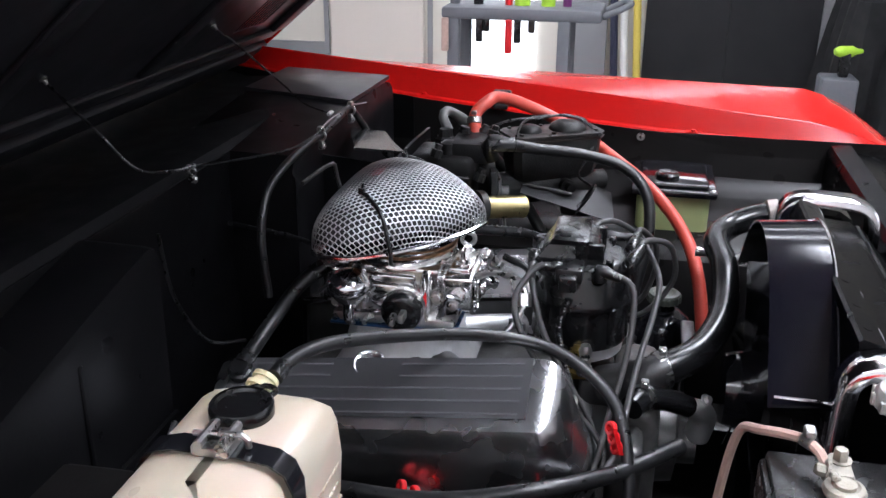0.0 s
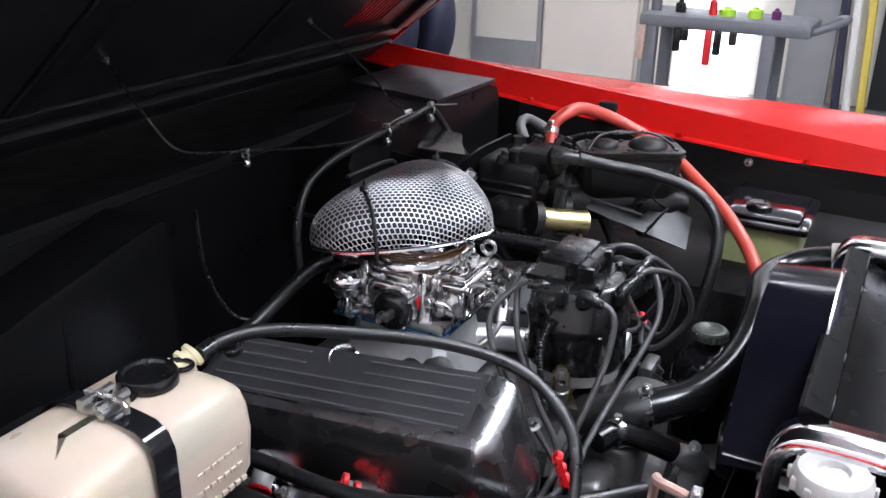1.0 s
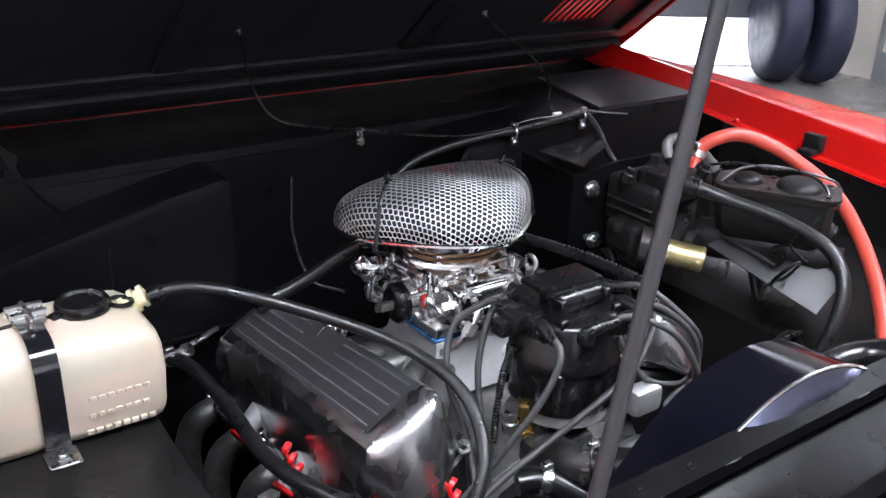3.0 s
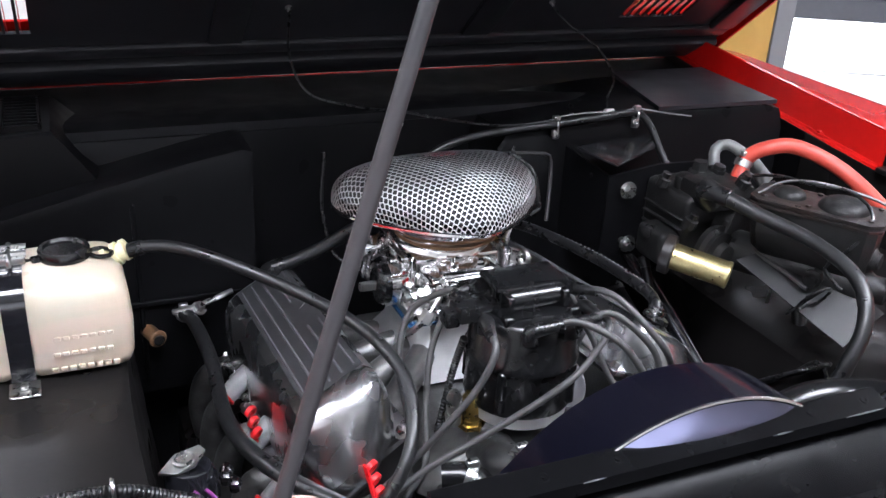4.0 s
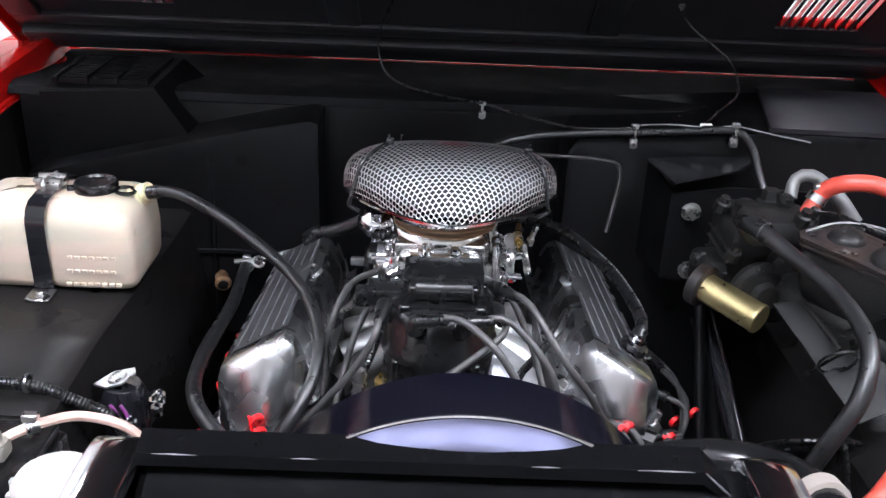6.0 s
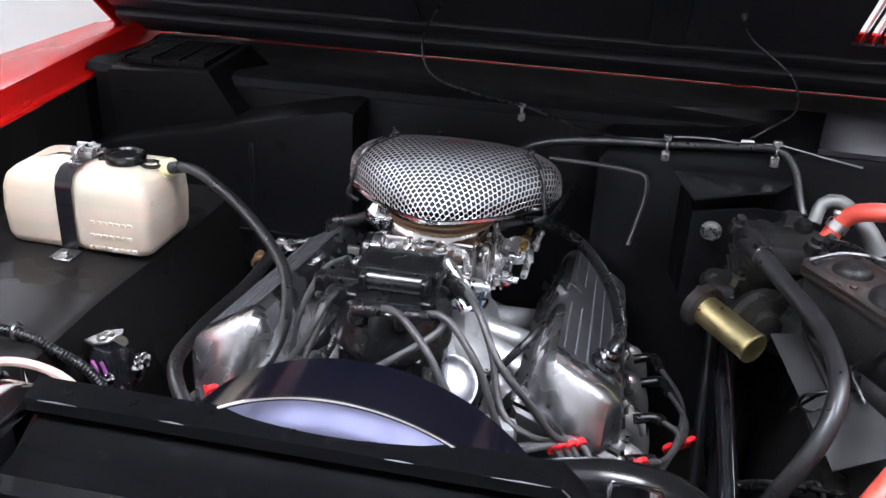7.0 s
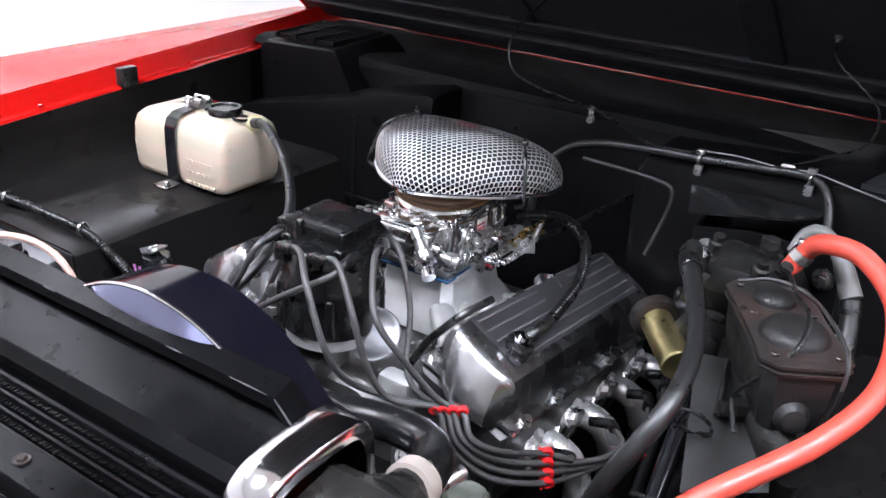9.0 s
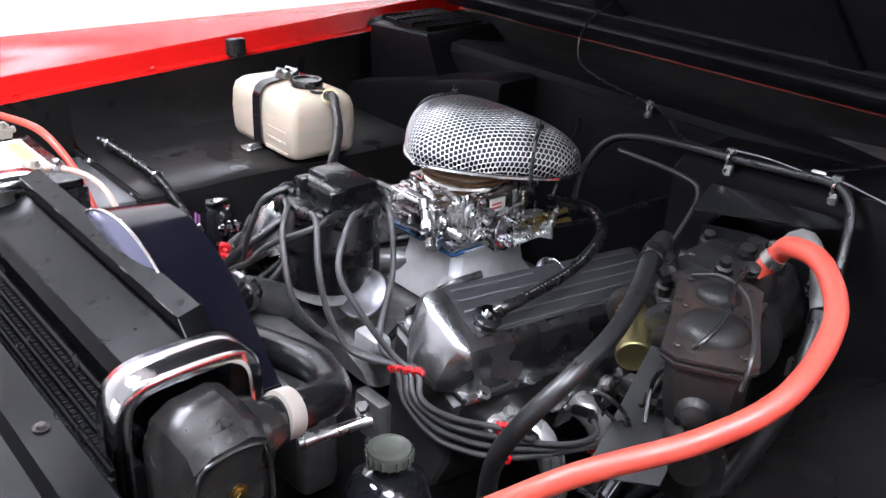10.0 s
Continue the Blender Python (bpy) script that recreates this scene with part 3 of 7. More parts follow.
for s in (-1, 1):
    for k in range(9):
        u = LU0 + (LU1 - LU0) * k / 8
        part("slat", hbox(B(), s * u - 0.0024, s * u + 0.0024, LV0 - 0.005, LV1 + 0.005, 0.001, 0.004), "hood", hood)
    for k in range(8):
        u = s * (LU0 + (LU1 - LU0) * (k + 0.5) / 8)
        bm = B()
        e = u + s * 0.0052
        sheet(bm, [[hp(e, v, 0.003), hp(e + s * 0.0005, v, 0.008), hp(e + s * 0.0015, v, 0.014)] for v in (LV0, LV0 + 0.1, LV1 - 0.1, LV1)], 0.001)
        part("louvre", bm, "redrib", hood)
for u, v in ((-0.146, 0.232), (0.359, 0.232)):
    bm = B()
    lathe(bm, hp(u, v, 0.0), -HW, [(0, 0.006), (0.003, 0.006), (0.004, 0.0035), (0.010, 0.003), (0.011, 0)], 12)
    part("washer_jet", bm, "zinc", hood)

# prop rod
bm = B()
a, b = Vector((-0.497, -0.702, 0.985)), Vector((-0.128, -0.554, 2.05))
tube(bm, [a + Vector((0.012, 0.03, -0.004)), a + Vector((0.004, 0.006, -0.002)), a + (b - a) * 0.02, lerp(a, b, 0.3), lerp(a, b, 0.6), b], 0.0050, 12, 0.03)
solo("prop_rod", bm, "rod", "worn dark steel hood prop rod", "rod")

# ---- engine ----
EX = -0.027
SL = 0.12          # the engine sits nose up


def ez(y, z):
    """Height of a point of the engine that would be at z at the front of the covers."""
    return z - SL * (y + 0.24)


engine = thing("engine", "V8 engine with polished aluminium valve covers", "engine", (EX, 0.0, 0.5))


FLANGE = lambda x, side: 0.905 - (x - 0.15) * 0.70 if side < 0 else 0.925 - (x - 0.15) * 0.40


def cover_section(side, y, k=1.0, nose=0.0):
    """The cover's outline across the engine at y; k lowers it to the flange; nose sweeps the front corners back."""
    pts = [(0.150, 0.905), (0.157, 0.945), (0.167, 0.974), (0.175, 0.987), (0.186, 0.9925), (0.205, 0.9815), (0.224, 0.9705), (0.254, 0.9515), (0.266, 0.941), (0.271, 0.925), (0.272, 0.880), (0.271, 0.836)]
    out = []
    for px, pz in pts:
        f = FLANGE(px, side)
        pz = max(pz, f)
        back = nose * (0.030 * max(0.0, 0.203 - px) / 0.05 + 0.030 * max(0.0, px - 0.248) / 0.02)
        w = px + nose * (0.014 * max(0.0, 0.203 - px) / 0.05 - 0.010 * max(0.0, px - 0.240) / 0.03)
        out.append(Vector((EX + side * w, y + back, ez(y, f + (pz - f) * k))))
    return out


def valve_cover(side):
    bm = B()
    secs = []
    for y, k, tuck in ((-0.284, 0.03, 1.0), (-0.2835, 0.12, 1.0), (-0.280, 0.24, 0.95), (-0.2465, 0.84, 0.36), (-0.240, 0.915, 0.24), (-0.231, 0.965, 0.10), (-0.222, 0.992, 0.0), (-0.214, 1.0, 0.0), (0.185, 1.0, 0.0), (0.200, 0.94, 0.0), (0.208, 0.8, 0.0)):
        if side > 0 and y < -0.214:
            y = -0.214 + (y + 0.214) * 0.85
        secs.append(cover_section(side, y, k, tuck))
    loft(bm, secs)
    vc = part("valve_cover", bm, "polish", engine, "polished aluminium ribbed valve cover", 27)
    part("flange", loft(B(), [[Vector((EX + side * x, y, ez(y, FLANGE(x, side) + h))) for x, h in ((0.140, 0.0), (0.140, 0.006), (0.279, 0.006), (0.279, 0.0))] for y in (-0.240, 0.214)]), "polish", vc)
    # dull grey top panel
    bm = B()
    n0 = Vector((side * 0.50, 0, 0.866))
    def top(u, y, h):
        a, b = Vector((EX + side * 0.186, y, ez(y, 0.9935))), Vector((EX + side * 0.256, y, ez(y, 0.9515)))
        return a + (b - a) * u + n0 * h
    sheet(bm, [[top(u, y, 0.0010) for u in (0.0, 0.15, 0.4, 0.65, 0.9, 1.0)] for y in (-0.206, -0.1, 0.05, 0.18)], 0.0)
    part("top_panel", bm, "vcgrey", vc, "satin grey top panel")
    for k in range(5):
        u = 0.10 + 0.82 * k / 4
        spans = [(-0.196, 0.172)]
        if k < 2:
            spans = [(-0.196, -0.045), (0.045, 0.172)]
        for y0, y1 in spans:
            bm = B()
            ys = np.linspace(y0, y1, 5)
            loft(bm, [[top(u - 0.020, y, 0.0008), top(u - 0.010, y, 0.0022), top(u + 0.010, y, 0.0022), top(u + 0.020, y, 0.0008)] for y in ys])
            part("rib", bm, "rib", vc)
    # bolt recess in the middle of the inner edge
    bm = B()
    p = Vector((EX + side * 0.190, 0.0, ez(0.0, 0.988)))
    lathe(bm, p - n0 * 0.006, n0, [(0, 0.022), (0.006, 0.021), (0.0085, 0.018), (0.006, 0.014), (0.005, 0.0)], 20)
    part("boss", bm, "polish", vc)
    for bx, by, bz in ((0.150, -0.250, 0.914), (0.2755, -0.205, 0.823), (0.2755, -0.12, 0.823), (0.2755, 0.04, 0.823)):
        bz = bz if side < 0 else FLANGE(bx, 1) + 0.006
        by = by if side < 0 or by > -0.23 else -0.225
        part("bolt", bolt(B(), Vector((EX + side * bx, by, ez(by, bz))), (side * 0.57, 0, 0.82), 0.0065, 0.010), "zinc", vc)
    # cylinder head below
    bm = B()
    secs = []
    for y in (-0.246, -0.240, 0.205, 0.212):
        g = 0.0 if -0.245 < y < 0.21 else 0.006
        secs.append([Vector((EX + side * x, y, ez(y, z))) for x, z in ((0.125 + g, 0.80), (0.142 + g, FLANGE(0.142, side) - 0.006 - g), (0.272 - g, FLANGE(0.272, side) - 0.005 - g), (0.256 - g, 0.77), (0.232 - g, 0.72), (0.19, 0.69))])
    loft(bm, secs)
    head = part("cylinder_head", bm, "headgrey", engine, "cast cylinder head", 30)
    # header tubes and spark plugs
    for k in range(4):
        y = -0.11 + 0.115 * k
        z = ez(y, 0.795)
        s = side
        bm = B()
        tube(bm, [(EX + s * 0.250, y, z), (EX + s * 0.272, y, z + 0.003), (EX + s * 0.296, y + 0.003, z - 0.008), (EX + s * 0.308, y + 0.012, z - 0.04), (EX + s * 0.310, y + 0.022, z - 0.09), (EX + s * 0.29, y + 0.05, z - 0.2), (EX + s * 0.27, y + 0.06, 0.47)], 0.0205, 18, 0.010)
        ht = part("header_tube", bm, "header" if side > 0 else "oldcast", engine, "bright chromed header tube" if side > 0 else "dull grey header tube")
        part("flange", box(B(), (EX + s * 0.250, y - 0.040, z - 0.028), (EX + s * 0.259, y + 0.040, z + 0.026), 0.003), "header", ht)
        for dy in (-0.031, 0.031):
            part("bolt", bolt(B(), (EX + s * 0.259, y + dy, z + 0.008), (s, 0, 0.1), 0.0075, 0.010), "zinc", ht)
        bm = B()
        p = Vector((EX + s * 0.250, y + 0.058, z + 0.020))
        lathe(bm, p, (s, 0, 0.35), [(0, 0.009), (0.008, 0.009), (0.008, 0.006), (0.03, 0.006), (0.03, 0.004), (0.04, 0.004)], 10)
        part("spark_plug", bm, "zinc", engine)
    if side < 0:
        # grey insulating sleeves over the plugs on the passenger's side
        for y in (0.062, -0.072, -0.185):
            sl = part("plug_sleeve", tube(B(), [(EX - 0.250, y + 0.012, 0.838), (EX - 0.272, y + 0.004, 0.826), (EX - 0.300, y - 0.006, 0.806)], [0.0155, 0.0150, 0.0135], 16), "palewire", engine, "grey insulating plug sleeve")
            part("loop", ring(B(), (EX - 0.302, y - 0.006, 0.806), (0.8, 0.2, 0.55), 0.0135, 0.0032, 20, 8), "redplastic", sl, "red wire clip")
    return vc


vcR = valve_cover(-1)
vcL = valve_cover(1)

# block, front cover, intake
bm = B()
secs = []
for y in (-0.30, -0.29, 0.22, 0.23):
    secs.append([Vector((EX + x, y, ez(y, z))) for x, z in ((-0.14, 0.80), (0.14, 0.80), (0.22, 0.70), (0.17, 0.50), (-0.17, 0.50), (-0.22, 0.70))])
loft(bm, secs)
part("block", bm, "iron", engine, "black painted engine block")
bm = B()
box(bm, (EX - 0.10, -0.365, 0.66), (EX + 0.10, -0.30, 0.885), 0.02, 3)
box(bm, (EX - 0.16, -0.345, 0.70), (EX - 0.06, -0.30, 0.86), 0.015, 3)
lathe(bm, (EX, -0.36, 0.78), (0, -1, 0), [(0, 0.06), (0.03, 0.055), (0.035, 0.03), (0.06, 0.028)], 24)
part("timing_cover", bm, "oldcast", engine, "grey cast front cover", 35)
bm = B()
secs = []
for y, w, zt in ((-0.275, 0.125, 0.865), (-0.262, 0.135, 0.878), (-0.20, 0.135, 0.882), (0.10, 0.135, 0.882), (0.19, 0.13, 0.880), (0.20, 0.12, 0.865)):
    secs.append([Vector((EX - w, y, ez(y, 0.83))), Vector((EX - w * 0.9, y, ez(y, zt - 0.02))), Vector((EX - 0.06, y, ez(y, zt))), Vector((EX + 0.06, y, ez(y, zt))), Vector((EX + w * 0.9, y, ez(y, zt - 0.02))), Vector((EX + w, y, ez(y, 0.83)))])
loft(bm, secs)
part("valley_plate", bm, "oldcast", engine, "dirty cast manifold base", 35)
for s in (-1, 1):
    for k in range(4):
        y = -0.13 + 0.075 * k
        bm = tube(B(), [(EX + s * 0.03, 0.3 * y + 0.0, ez(y, 0.912)), (EX + s * 0.075, 0.7 * y, ez(y, 0.904)), (EX + s * 0.135, y * 1.15, ez(y, 0.884))], 0.0195, 14, 0.008)
        # the passenger's side runners have shade put in by a darker casting colour
        part("runner", bm, "oldcast" if s < 0 else "cast", engine, "cast manifold runner in a darker, shaded tone" if s < 0 else "cast manifold runner", 35)
bm = B()
# carburettor riser
secs = []
for z, w, d in ((0.87, 0.085, 0.10), (0.90, 0.066, 0.08), (0.945, 0.060, 0.070), (0.950, 0.072, 0.078), (0.958, 0.072, 0.078)):
    secs.append([Vector((EX + 0.004 + w * cx, 0.0 + d * cy, z)) for cx, cy in ((-1, -0.8), (-0.8, -1), (0.8, -1), (1, -0.8), (1, 0.8), (0.8, 1), (-0.8, 1), (-1, 0.8))])
loft(bm, secs)
intake = part("intake_manifold", bm, "cast", engine, "cast aluminium intake manifold with a tall riser", 35)
for i in range(4):
    part("raised_bar", box(B(), (EX + 0.075 + 0.006 * i, -0.175 + 0.011 * i, ez(-0.17, 0.903) - 0.006), (EX + 0.080 + 0.006 * i, -0.168 + 0.011 * i, ez(-0.17, 0.909)), 0.001, 1), "polish", intake)
# thermostat housing with hose clamp
bm = B()
tube(bm, [(EX - 0.05, -0.29, 0.885), (EX - 0.06, -0.32, 0.905), (EX - 0.065, -0.345, 0.918), (EX - 0.055, -0.365, 0.924)], [0.030, 0.026, 0.0235, 0.0235], 16, 0.008)
box(bm, (EX - 0.075, -0.30, 0.865), (EX + 0.015, -0.255, 0.905), 0.01, 2)
part("thermostat_housing", bm, "headgrey", engine)
# bracket and bolts at the front corner of the head
bm = box(B(), (0.125, -0.318, 0.800), (0.180, -0.296, 0.862), 0.006, 2)
tube(bm, [(0.155, -0.306, 0.80), (0.19, -0.310, 0.775), (0.23, -0.316, 0.765)], 0.014, 12)
fb = part("front_bracket", bm, "oldcast", engine, "dirty cast bracket")
for p in ((0.215, -0.330, 0.790), (0.245, -0.335, 0.775), (0.150, -0.318, 0.845)):
    part("bolt", bolt(B(), p, (0.3, -0.6, 0.75), 0.009, 0.011), "steel", fb)
part("casting", box(B(), (0.075, -0.285, 0.880), (0.125, -0.255, 0.918), 0.008, 2), "cast", engine, "bare cast boss")
bm = lathe(B(), (0.275, -0.495, 0.947), (0.016, 0.085, 0.004), [(0, 0.006), (0.006, 0.006), (0.006, 0.0085), (0.014, 0.0085), (0.014, 0.0065), (0.070, 0.0065), (0.072, 0.008), (0.082, 0.008)], 12)
part("adjuster_tube", bm, "zinc", engine, "bright zinc adjuster tube")
for k in range(4):
    y = -0.165 + 0.115 * k
    bm = box(B(), (EX + 0.256, y - 0.020, ez(y, 0.806)), (EX + 0.270, y + 0.022, ez(y, 0.832)), 0.004, 2)
    bolt(bm, (EX + 0.270, y - 0.010, ez(y, 0.822)), (1, 0, 0.3), 0.009, 0.012)
    bolt(bm, (EX + 0.266, y + 0.014, ez(y, 0.828)), (0.7, 0, 0.7), 0.008, 0.012)
    part("header_lug", bm, "header", engine, "bright header flange lug with bolts")
# brass sensor and small fittings on the manifold front
bm = B()
p = Vector((-0.092, -0.252, 0.908))
lathe(bm, p, (0, 0, 1), [(0, 0.017), (0.006, 0.017), (0.007, 0.014), (0.012, 0.014)], 6)
lathe(bm, p + Vector((0, 0, 0.012)), (0, 0, 1), [(0, 0.012), (0.028, 0.012), (0.03, 0.008), (0.034, 0.008)], 16)
part("sensor", bm, "brassfit", engine, "brass temperature sender")
bm = B()
lathe(bm, (-0.121, -0.262, 0.925), (0, 0, 1), [(0, 0.010), (0.012, 0.010), (0.013, 0.007), (0.022, 0.009), (0.026, 0.007), (0.034, 0.009), (0.042, 0.006)], 12)
part("hose_nipple", bm, "zinc", engine)
# oil filler with grey cap at the front, driver's side
bm = B()
tube(bm, [(0.274, -0.366, 0.70), (0.270, -0.368, 0.80), (0.268, -0.370, 0.874)], 0.021, 20, 0.02)
lathe(bm, (0.268, -0.370, 0.70), (0, 0, 1), [(0, 0.052), (0.115, 0.052), (0.135, 0.044), (0.150, 0.026), (0.152, 0)], 32)
res = solo("power_steering_reservoir", bm, "gloss", "black power steering reservoir with a grey cap", "reservoir")
bm = B()
lathe(bm, (0.268, -0.370, 0.866), (0, 0, 1), [(0, 0.027), (0.012, 0.027), (0.015, 0.025), (0.016, 0.019), (0.0145, 0.017), (0.0145, 0)], 40)
rc = part("cap", bm, "darkcap", res, "dull grey screw cap")
for k in range(20):
    a = 2 * math.pi * k / 20
    c = Vector((0.268 + 0.027 * math.cos(a), -0.370 + 0.027 * math.sin(a), 0.872))
    part("grip", box(B(), c - Vector((0.002, 0.002, 0.006)), c + Vector((0.002, 0.002, 0.006)), 0.0008, 1), "darkcap", rc)

# ---- carburettor ----
CXC = EX - 0.004
carb = thing("carburetor", "polished four barrel carburetor with electric choke", "carburetor", (CXC, 0.0, 0.958))
bm = B()
box(bm, (CXC - 0.075, -0.085, 0.958), (CXC + 0.075, 0.085, 0.972), 0.004)
part("base_plate", bm, "zinc", carb)
part("gasket", box(B(), (CXC - 0.078, -0.088, 0.954), (CXC + 0.078, 0.088, 0.9585), 0.001, 1), "blue", carb, "thin blue gasket")
bm = B()
box(bm, (CXC - 0.062, -0.062, 0.970), (CXC + 0.062, 0.062, 1.040), 0.006)
lathe(bm, (CXC, 0, 1.036), (0, 0, 1), [(0, 0.068), (0.006, 0.067), (0.010, 0.064), (0.022, 0.064)], 40)
for s in (-1, 1):
    for y in (-0.045, 0.045):
        lathe(bm, (CXC + s * 0.056, y, 0.972), (0, 0, 1), [(0, 0.010), (0.062, 0.009), (0.066, 0.006)], 12)
    box(bm, (CXC + s * 0.060, -0.03, 1.0), (CXC + s * 0.070, 0.03, 1.03), 0.003)
part("main_body", bm, "bowl", carb, "bright polished main body", 30)
for s in (-1, 1):                                   # fuel bowls, front and rear
    bm = B()
    y0, y1 = (-0.108, -0.062) if s < 0 else (0.062, 0.108)
    box(bm, (CXC - 0.055, y0, 0.978), (CXC + 0.055, y1, 1.030), 0.007, 3)
    box(bm, (CXC - 0.04, y0 + 0.008, 1.026), (CXC + 0.04, y1 - 0.008, 1.036), 0.004)
    lathe(bm, (CXC + 0.02, (y0 + y1) / 2, 1.03), (0, 0, 1), [(0, 0.010), (0.010, 0.010), (0.010, 0.006), (0.016, 0.006)], 6)
    lathe(bm, (CXC - 0.02, (y0 + y1) / 2, 1.03), (0, 0, 1), [(0, 0.009), (0.012, 0.009), (0.013, 0.004), (0.02, 0.004)], 12)
    e = y0 if s < 0 else y1
    box(bm, (CXC - 0.036, min(e, e + s * 0.004), 0.984), (CXC + 0.036, max(e, e + s * 0.004), 1.012), 0.003)
    box(bm, (CXC - 0.022, min(e, e + s * 0.009), 0.990), (CXC + 0.010, max(e, e + s * 0.009), 1.004), 0.003)
    lathe(bm, (CXC - 0.030, e, 1.020), (0, s, 0.2), [(0, 0.009), (0.007, 0.009), (0.007, 0.006), (0.010, 0.005)], 6)
    lathe(bm, (CXC + 0.028, e, 1.018), (0, s, 0), [(0, 0.010), (0.004, 0.010), (0.005, 0.006)], 14)
    for x in (-0.047, 0.047):
        for z in (0.986, 1.022):
            bolt(bm, (CXC + x, y0 if s < 0 else y1, z), (0, s, 0), 0.005, 0.006)
    lathe(bm, (CXC - 0.052, (y0 + y1) / 2, 1.002), (-1, 0, 0), [(0, 0.013), (0.006, 0.013), (0.006, 0.009), (0.016, 0.009)], 6)
    lathe(bm, (CXC + 0.052, (y0 + y1) / 2, 1.002), (1, 0, 0), [(0, 0.013), (0.004, 0.013), (0.004, 0.008), (0.010, 0.007)], 12)
    part("fuel_bowl", bm, "bowl", carb, "bright cast fuel bowl")
# electric choke: black cap facing the passenger's side
bm = B()
cp = Vector((-0.118, -0.018, 0.990))
lathe(bm, cp, (-1, 0, 0.05), [(-0.03, 0.020), (-0.012, 0.020), (-0.012, 0.029), (0.0, 0.029)], 28)
box(bm, (-0.11, -0.01, 0.99), (-0.08, 0.03, 1.02), 0.005)
for a in (0.4, 2.5, 4.6):
    q = cp + Vector((0, math.cos(a) * 0.027, math.sin(a) * 0.027))
    tube(bm, [q + Vector((0.045, 0, 0)), q + Vector((-0.006, 0, 0))], 0.004, 8)
chk = part("choke_housing", bm, "bowl", carb)
bm = B()
lathe(bm, cp, (-1, 0, 0.05), [(0.0, 0.0275), (0.010, 0.0275), (0.014, 0.024), (0.017, 0.018), (0.017, 0)], 30)
part("choke_cap", bm, "plastic", chk, "round black choke cap")
bm = B()
for dy, dz in ((-0.006, 0.002), (0.007, -0.004)):
    box(bm, cp + Vector((-0.036, dy - 0.004, dz - 0.006)), cp + Vector((-0.014, dy + 0.004, dz + 0.006)), 0.002)
part("terminal", bm, "zinc", chk)
# vacuum secondary pot
bm = B()
vp = Vector((-0.122, 0.055, 1.010))
lathe(bm, vp, (0, 0, 1), [(-0.012, 0.016), (0.0, 0.026), (0.004, 0.029), (0.007, 0.029), (0.0085, 0.026), (0.011, 0.029), (0.014, 0.029), (0.02, 0.025), (0.028, 0.018), (0.030, 0)], 28)
tube(bm, [vp + Vector((0, 0, -0.01)), vp + Vector((0.0, 0, -0.04)), vp + Vector((0.03, 0, -0.05))], 0.008, 10)
box(bm, vp + Vector((0.0, -0.012, -0.01)), vp + Vector((0.06, 0.012, 0.006)), 0.004)
for a in range(4):
    q = vp + Vector((0.024 * math.cos(a * 1.57 + 0.6), 0.024 * math.sin(a * 1.57 + 0.6), 0.014))
    bolt(bm, q, (0, 0, 1), 0.004, 0.005, False)
part("vacuum_pot", bm, "chrome", carb)
# throttle linkage, springs and rods on the driver's side
bm = B()
lx = CXC + 0.08
sheet(bm, [[(lx, -0.02, 0.955), (lx, 0.0, 0.94), (lx, 0.03, 0.945)], [(lx, -0.015, 0.985), (lx, 0.01, 1.0), (lx, 0.04, 0.98)], [(lx, -0.005, 1.0), (lx, 0.015, 1.012), (lx, 0.035, 1.0)]], 0.003)
tube(bm, [(CXC - 0.09, -0.03, 0.966), (lx + 0.01, -0.03, 0.966)], 0.004, 8)
tube(bm, [(CXC - 0.09, 0.035, 0.966), (lx + 0.01, 0.035, 0.966)], 0.004, 8)
for y, z in ((0.01, 0.985), (0.03, 0.955), (-0.012, 0.965), (0.05, 0.975)):
    lathe(bm, (lx, y, z), (1, 0, 0), [(-0.004, 0.006), (0.012, 0.006), (0.012, 0.004), (0.018, 0.004)], 8)
tube(bm, [(lx + 0.008, 0.03, 0.985), (lx + 0.012, 0.06, 0.99), (lx + 0.010, 0.10, 0.975)], 0.003, 8)
tube(bm, [(lx + 0.006, -0.012, 1.005), (lx + 0.010, 0.02, 1.015), (lx, 0.05, 1.012), (lx - 0.01, 0.06, 1.03)], 0.0025, 8)
box(bm, (lx - 0.012, 0.044, 0.96), (lx + 0.006, 0.066, 0.99), 0.003)
for k in range(5):
    box(bm, (lx - 0.02 + 0.002 * k, -0.075 + 0.028 * k, 0.975 + 0.008 * (k % 2)), (lx - 0.004 + 0.003 * (k % 3), -0.06 + 0.028 * k, 0.992 + 0.01 * (k % 2)), 0.003)
ring(bm, (lx - 0.005, -0.03, 1.008), (1, 0.3, 0), 0.008, 0.003)
part("throttle_linkage", bm, "zinc", carb, "plated throttle levers and rods")
bm = B()
P = []
for i in range(140):
    a = i * 0.45
    P.append(Vector((CXC + 0.062 + 0.005 * math.cos(a), -0.066 + 0.005 * math.sin(a), 0.945 + i * 0.0003)))
tube(bm, P, 0.0011, 5, 1.0)
part("spring", bm, "zinc", carb)
part("accelerator_pump", lathe(B(), (CXC + 0.046, -0.10, 0.988), (0.6, -0.5, -0.5), [(-0.02, 0.012), (0.0, 0.012), (0.004, 0.017), (0.012, 0.017), (0.016, 0.010), (0.03, 0.010)], 16), "chrome", carb)
bm = B()
tube(bm, [(-0.07, -0.10, 1.02), (-0.085, -0.13, 1.04), (-0.105, -0.165, 1.043), (-0.122, -0.182, 1.028), (-0.142, -0.174, 1.002), (-0.152, -0.162, 0.990)], 0.0042, 12)
lathe(bm, (-0.106, -0.166, 1.043), (-0.6, -0.5, -0.6), [(0, 0.0075), (0.014, 0.0075)], 6)
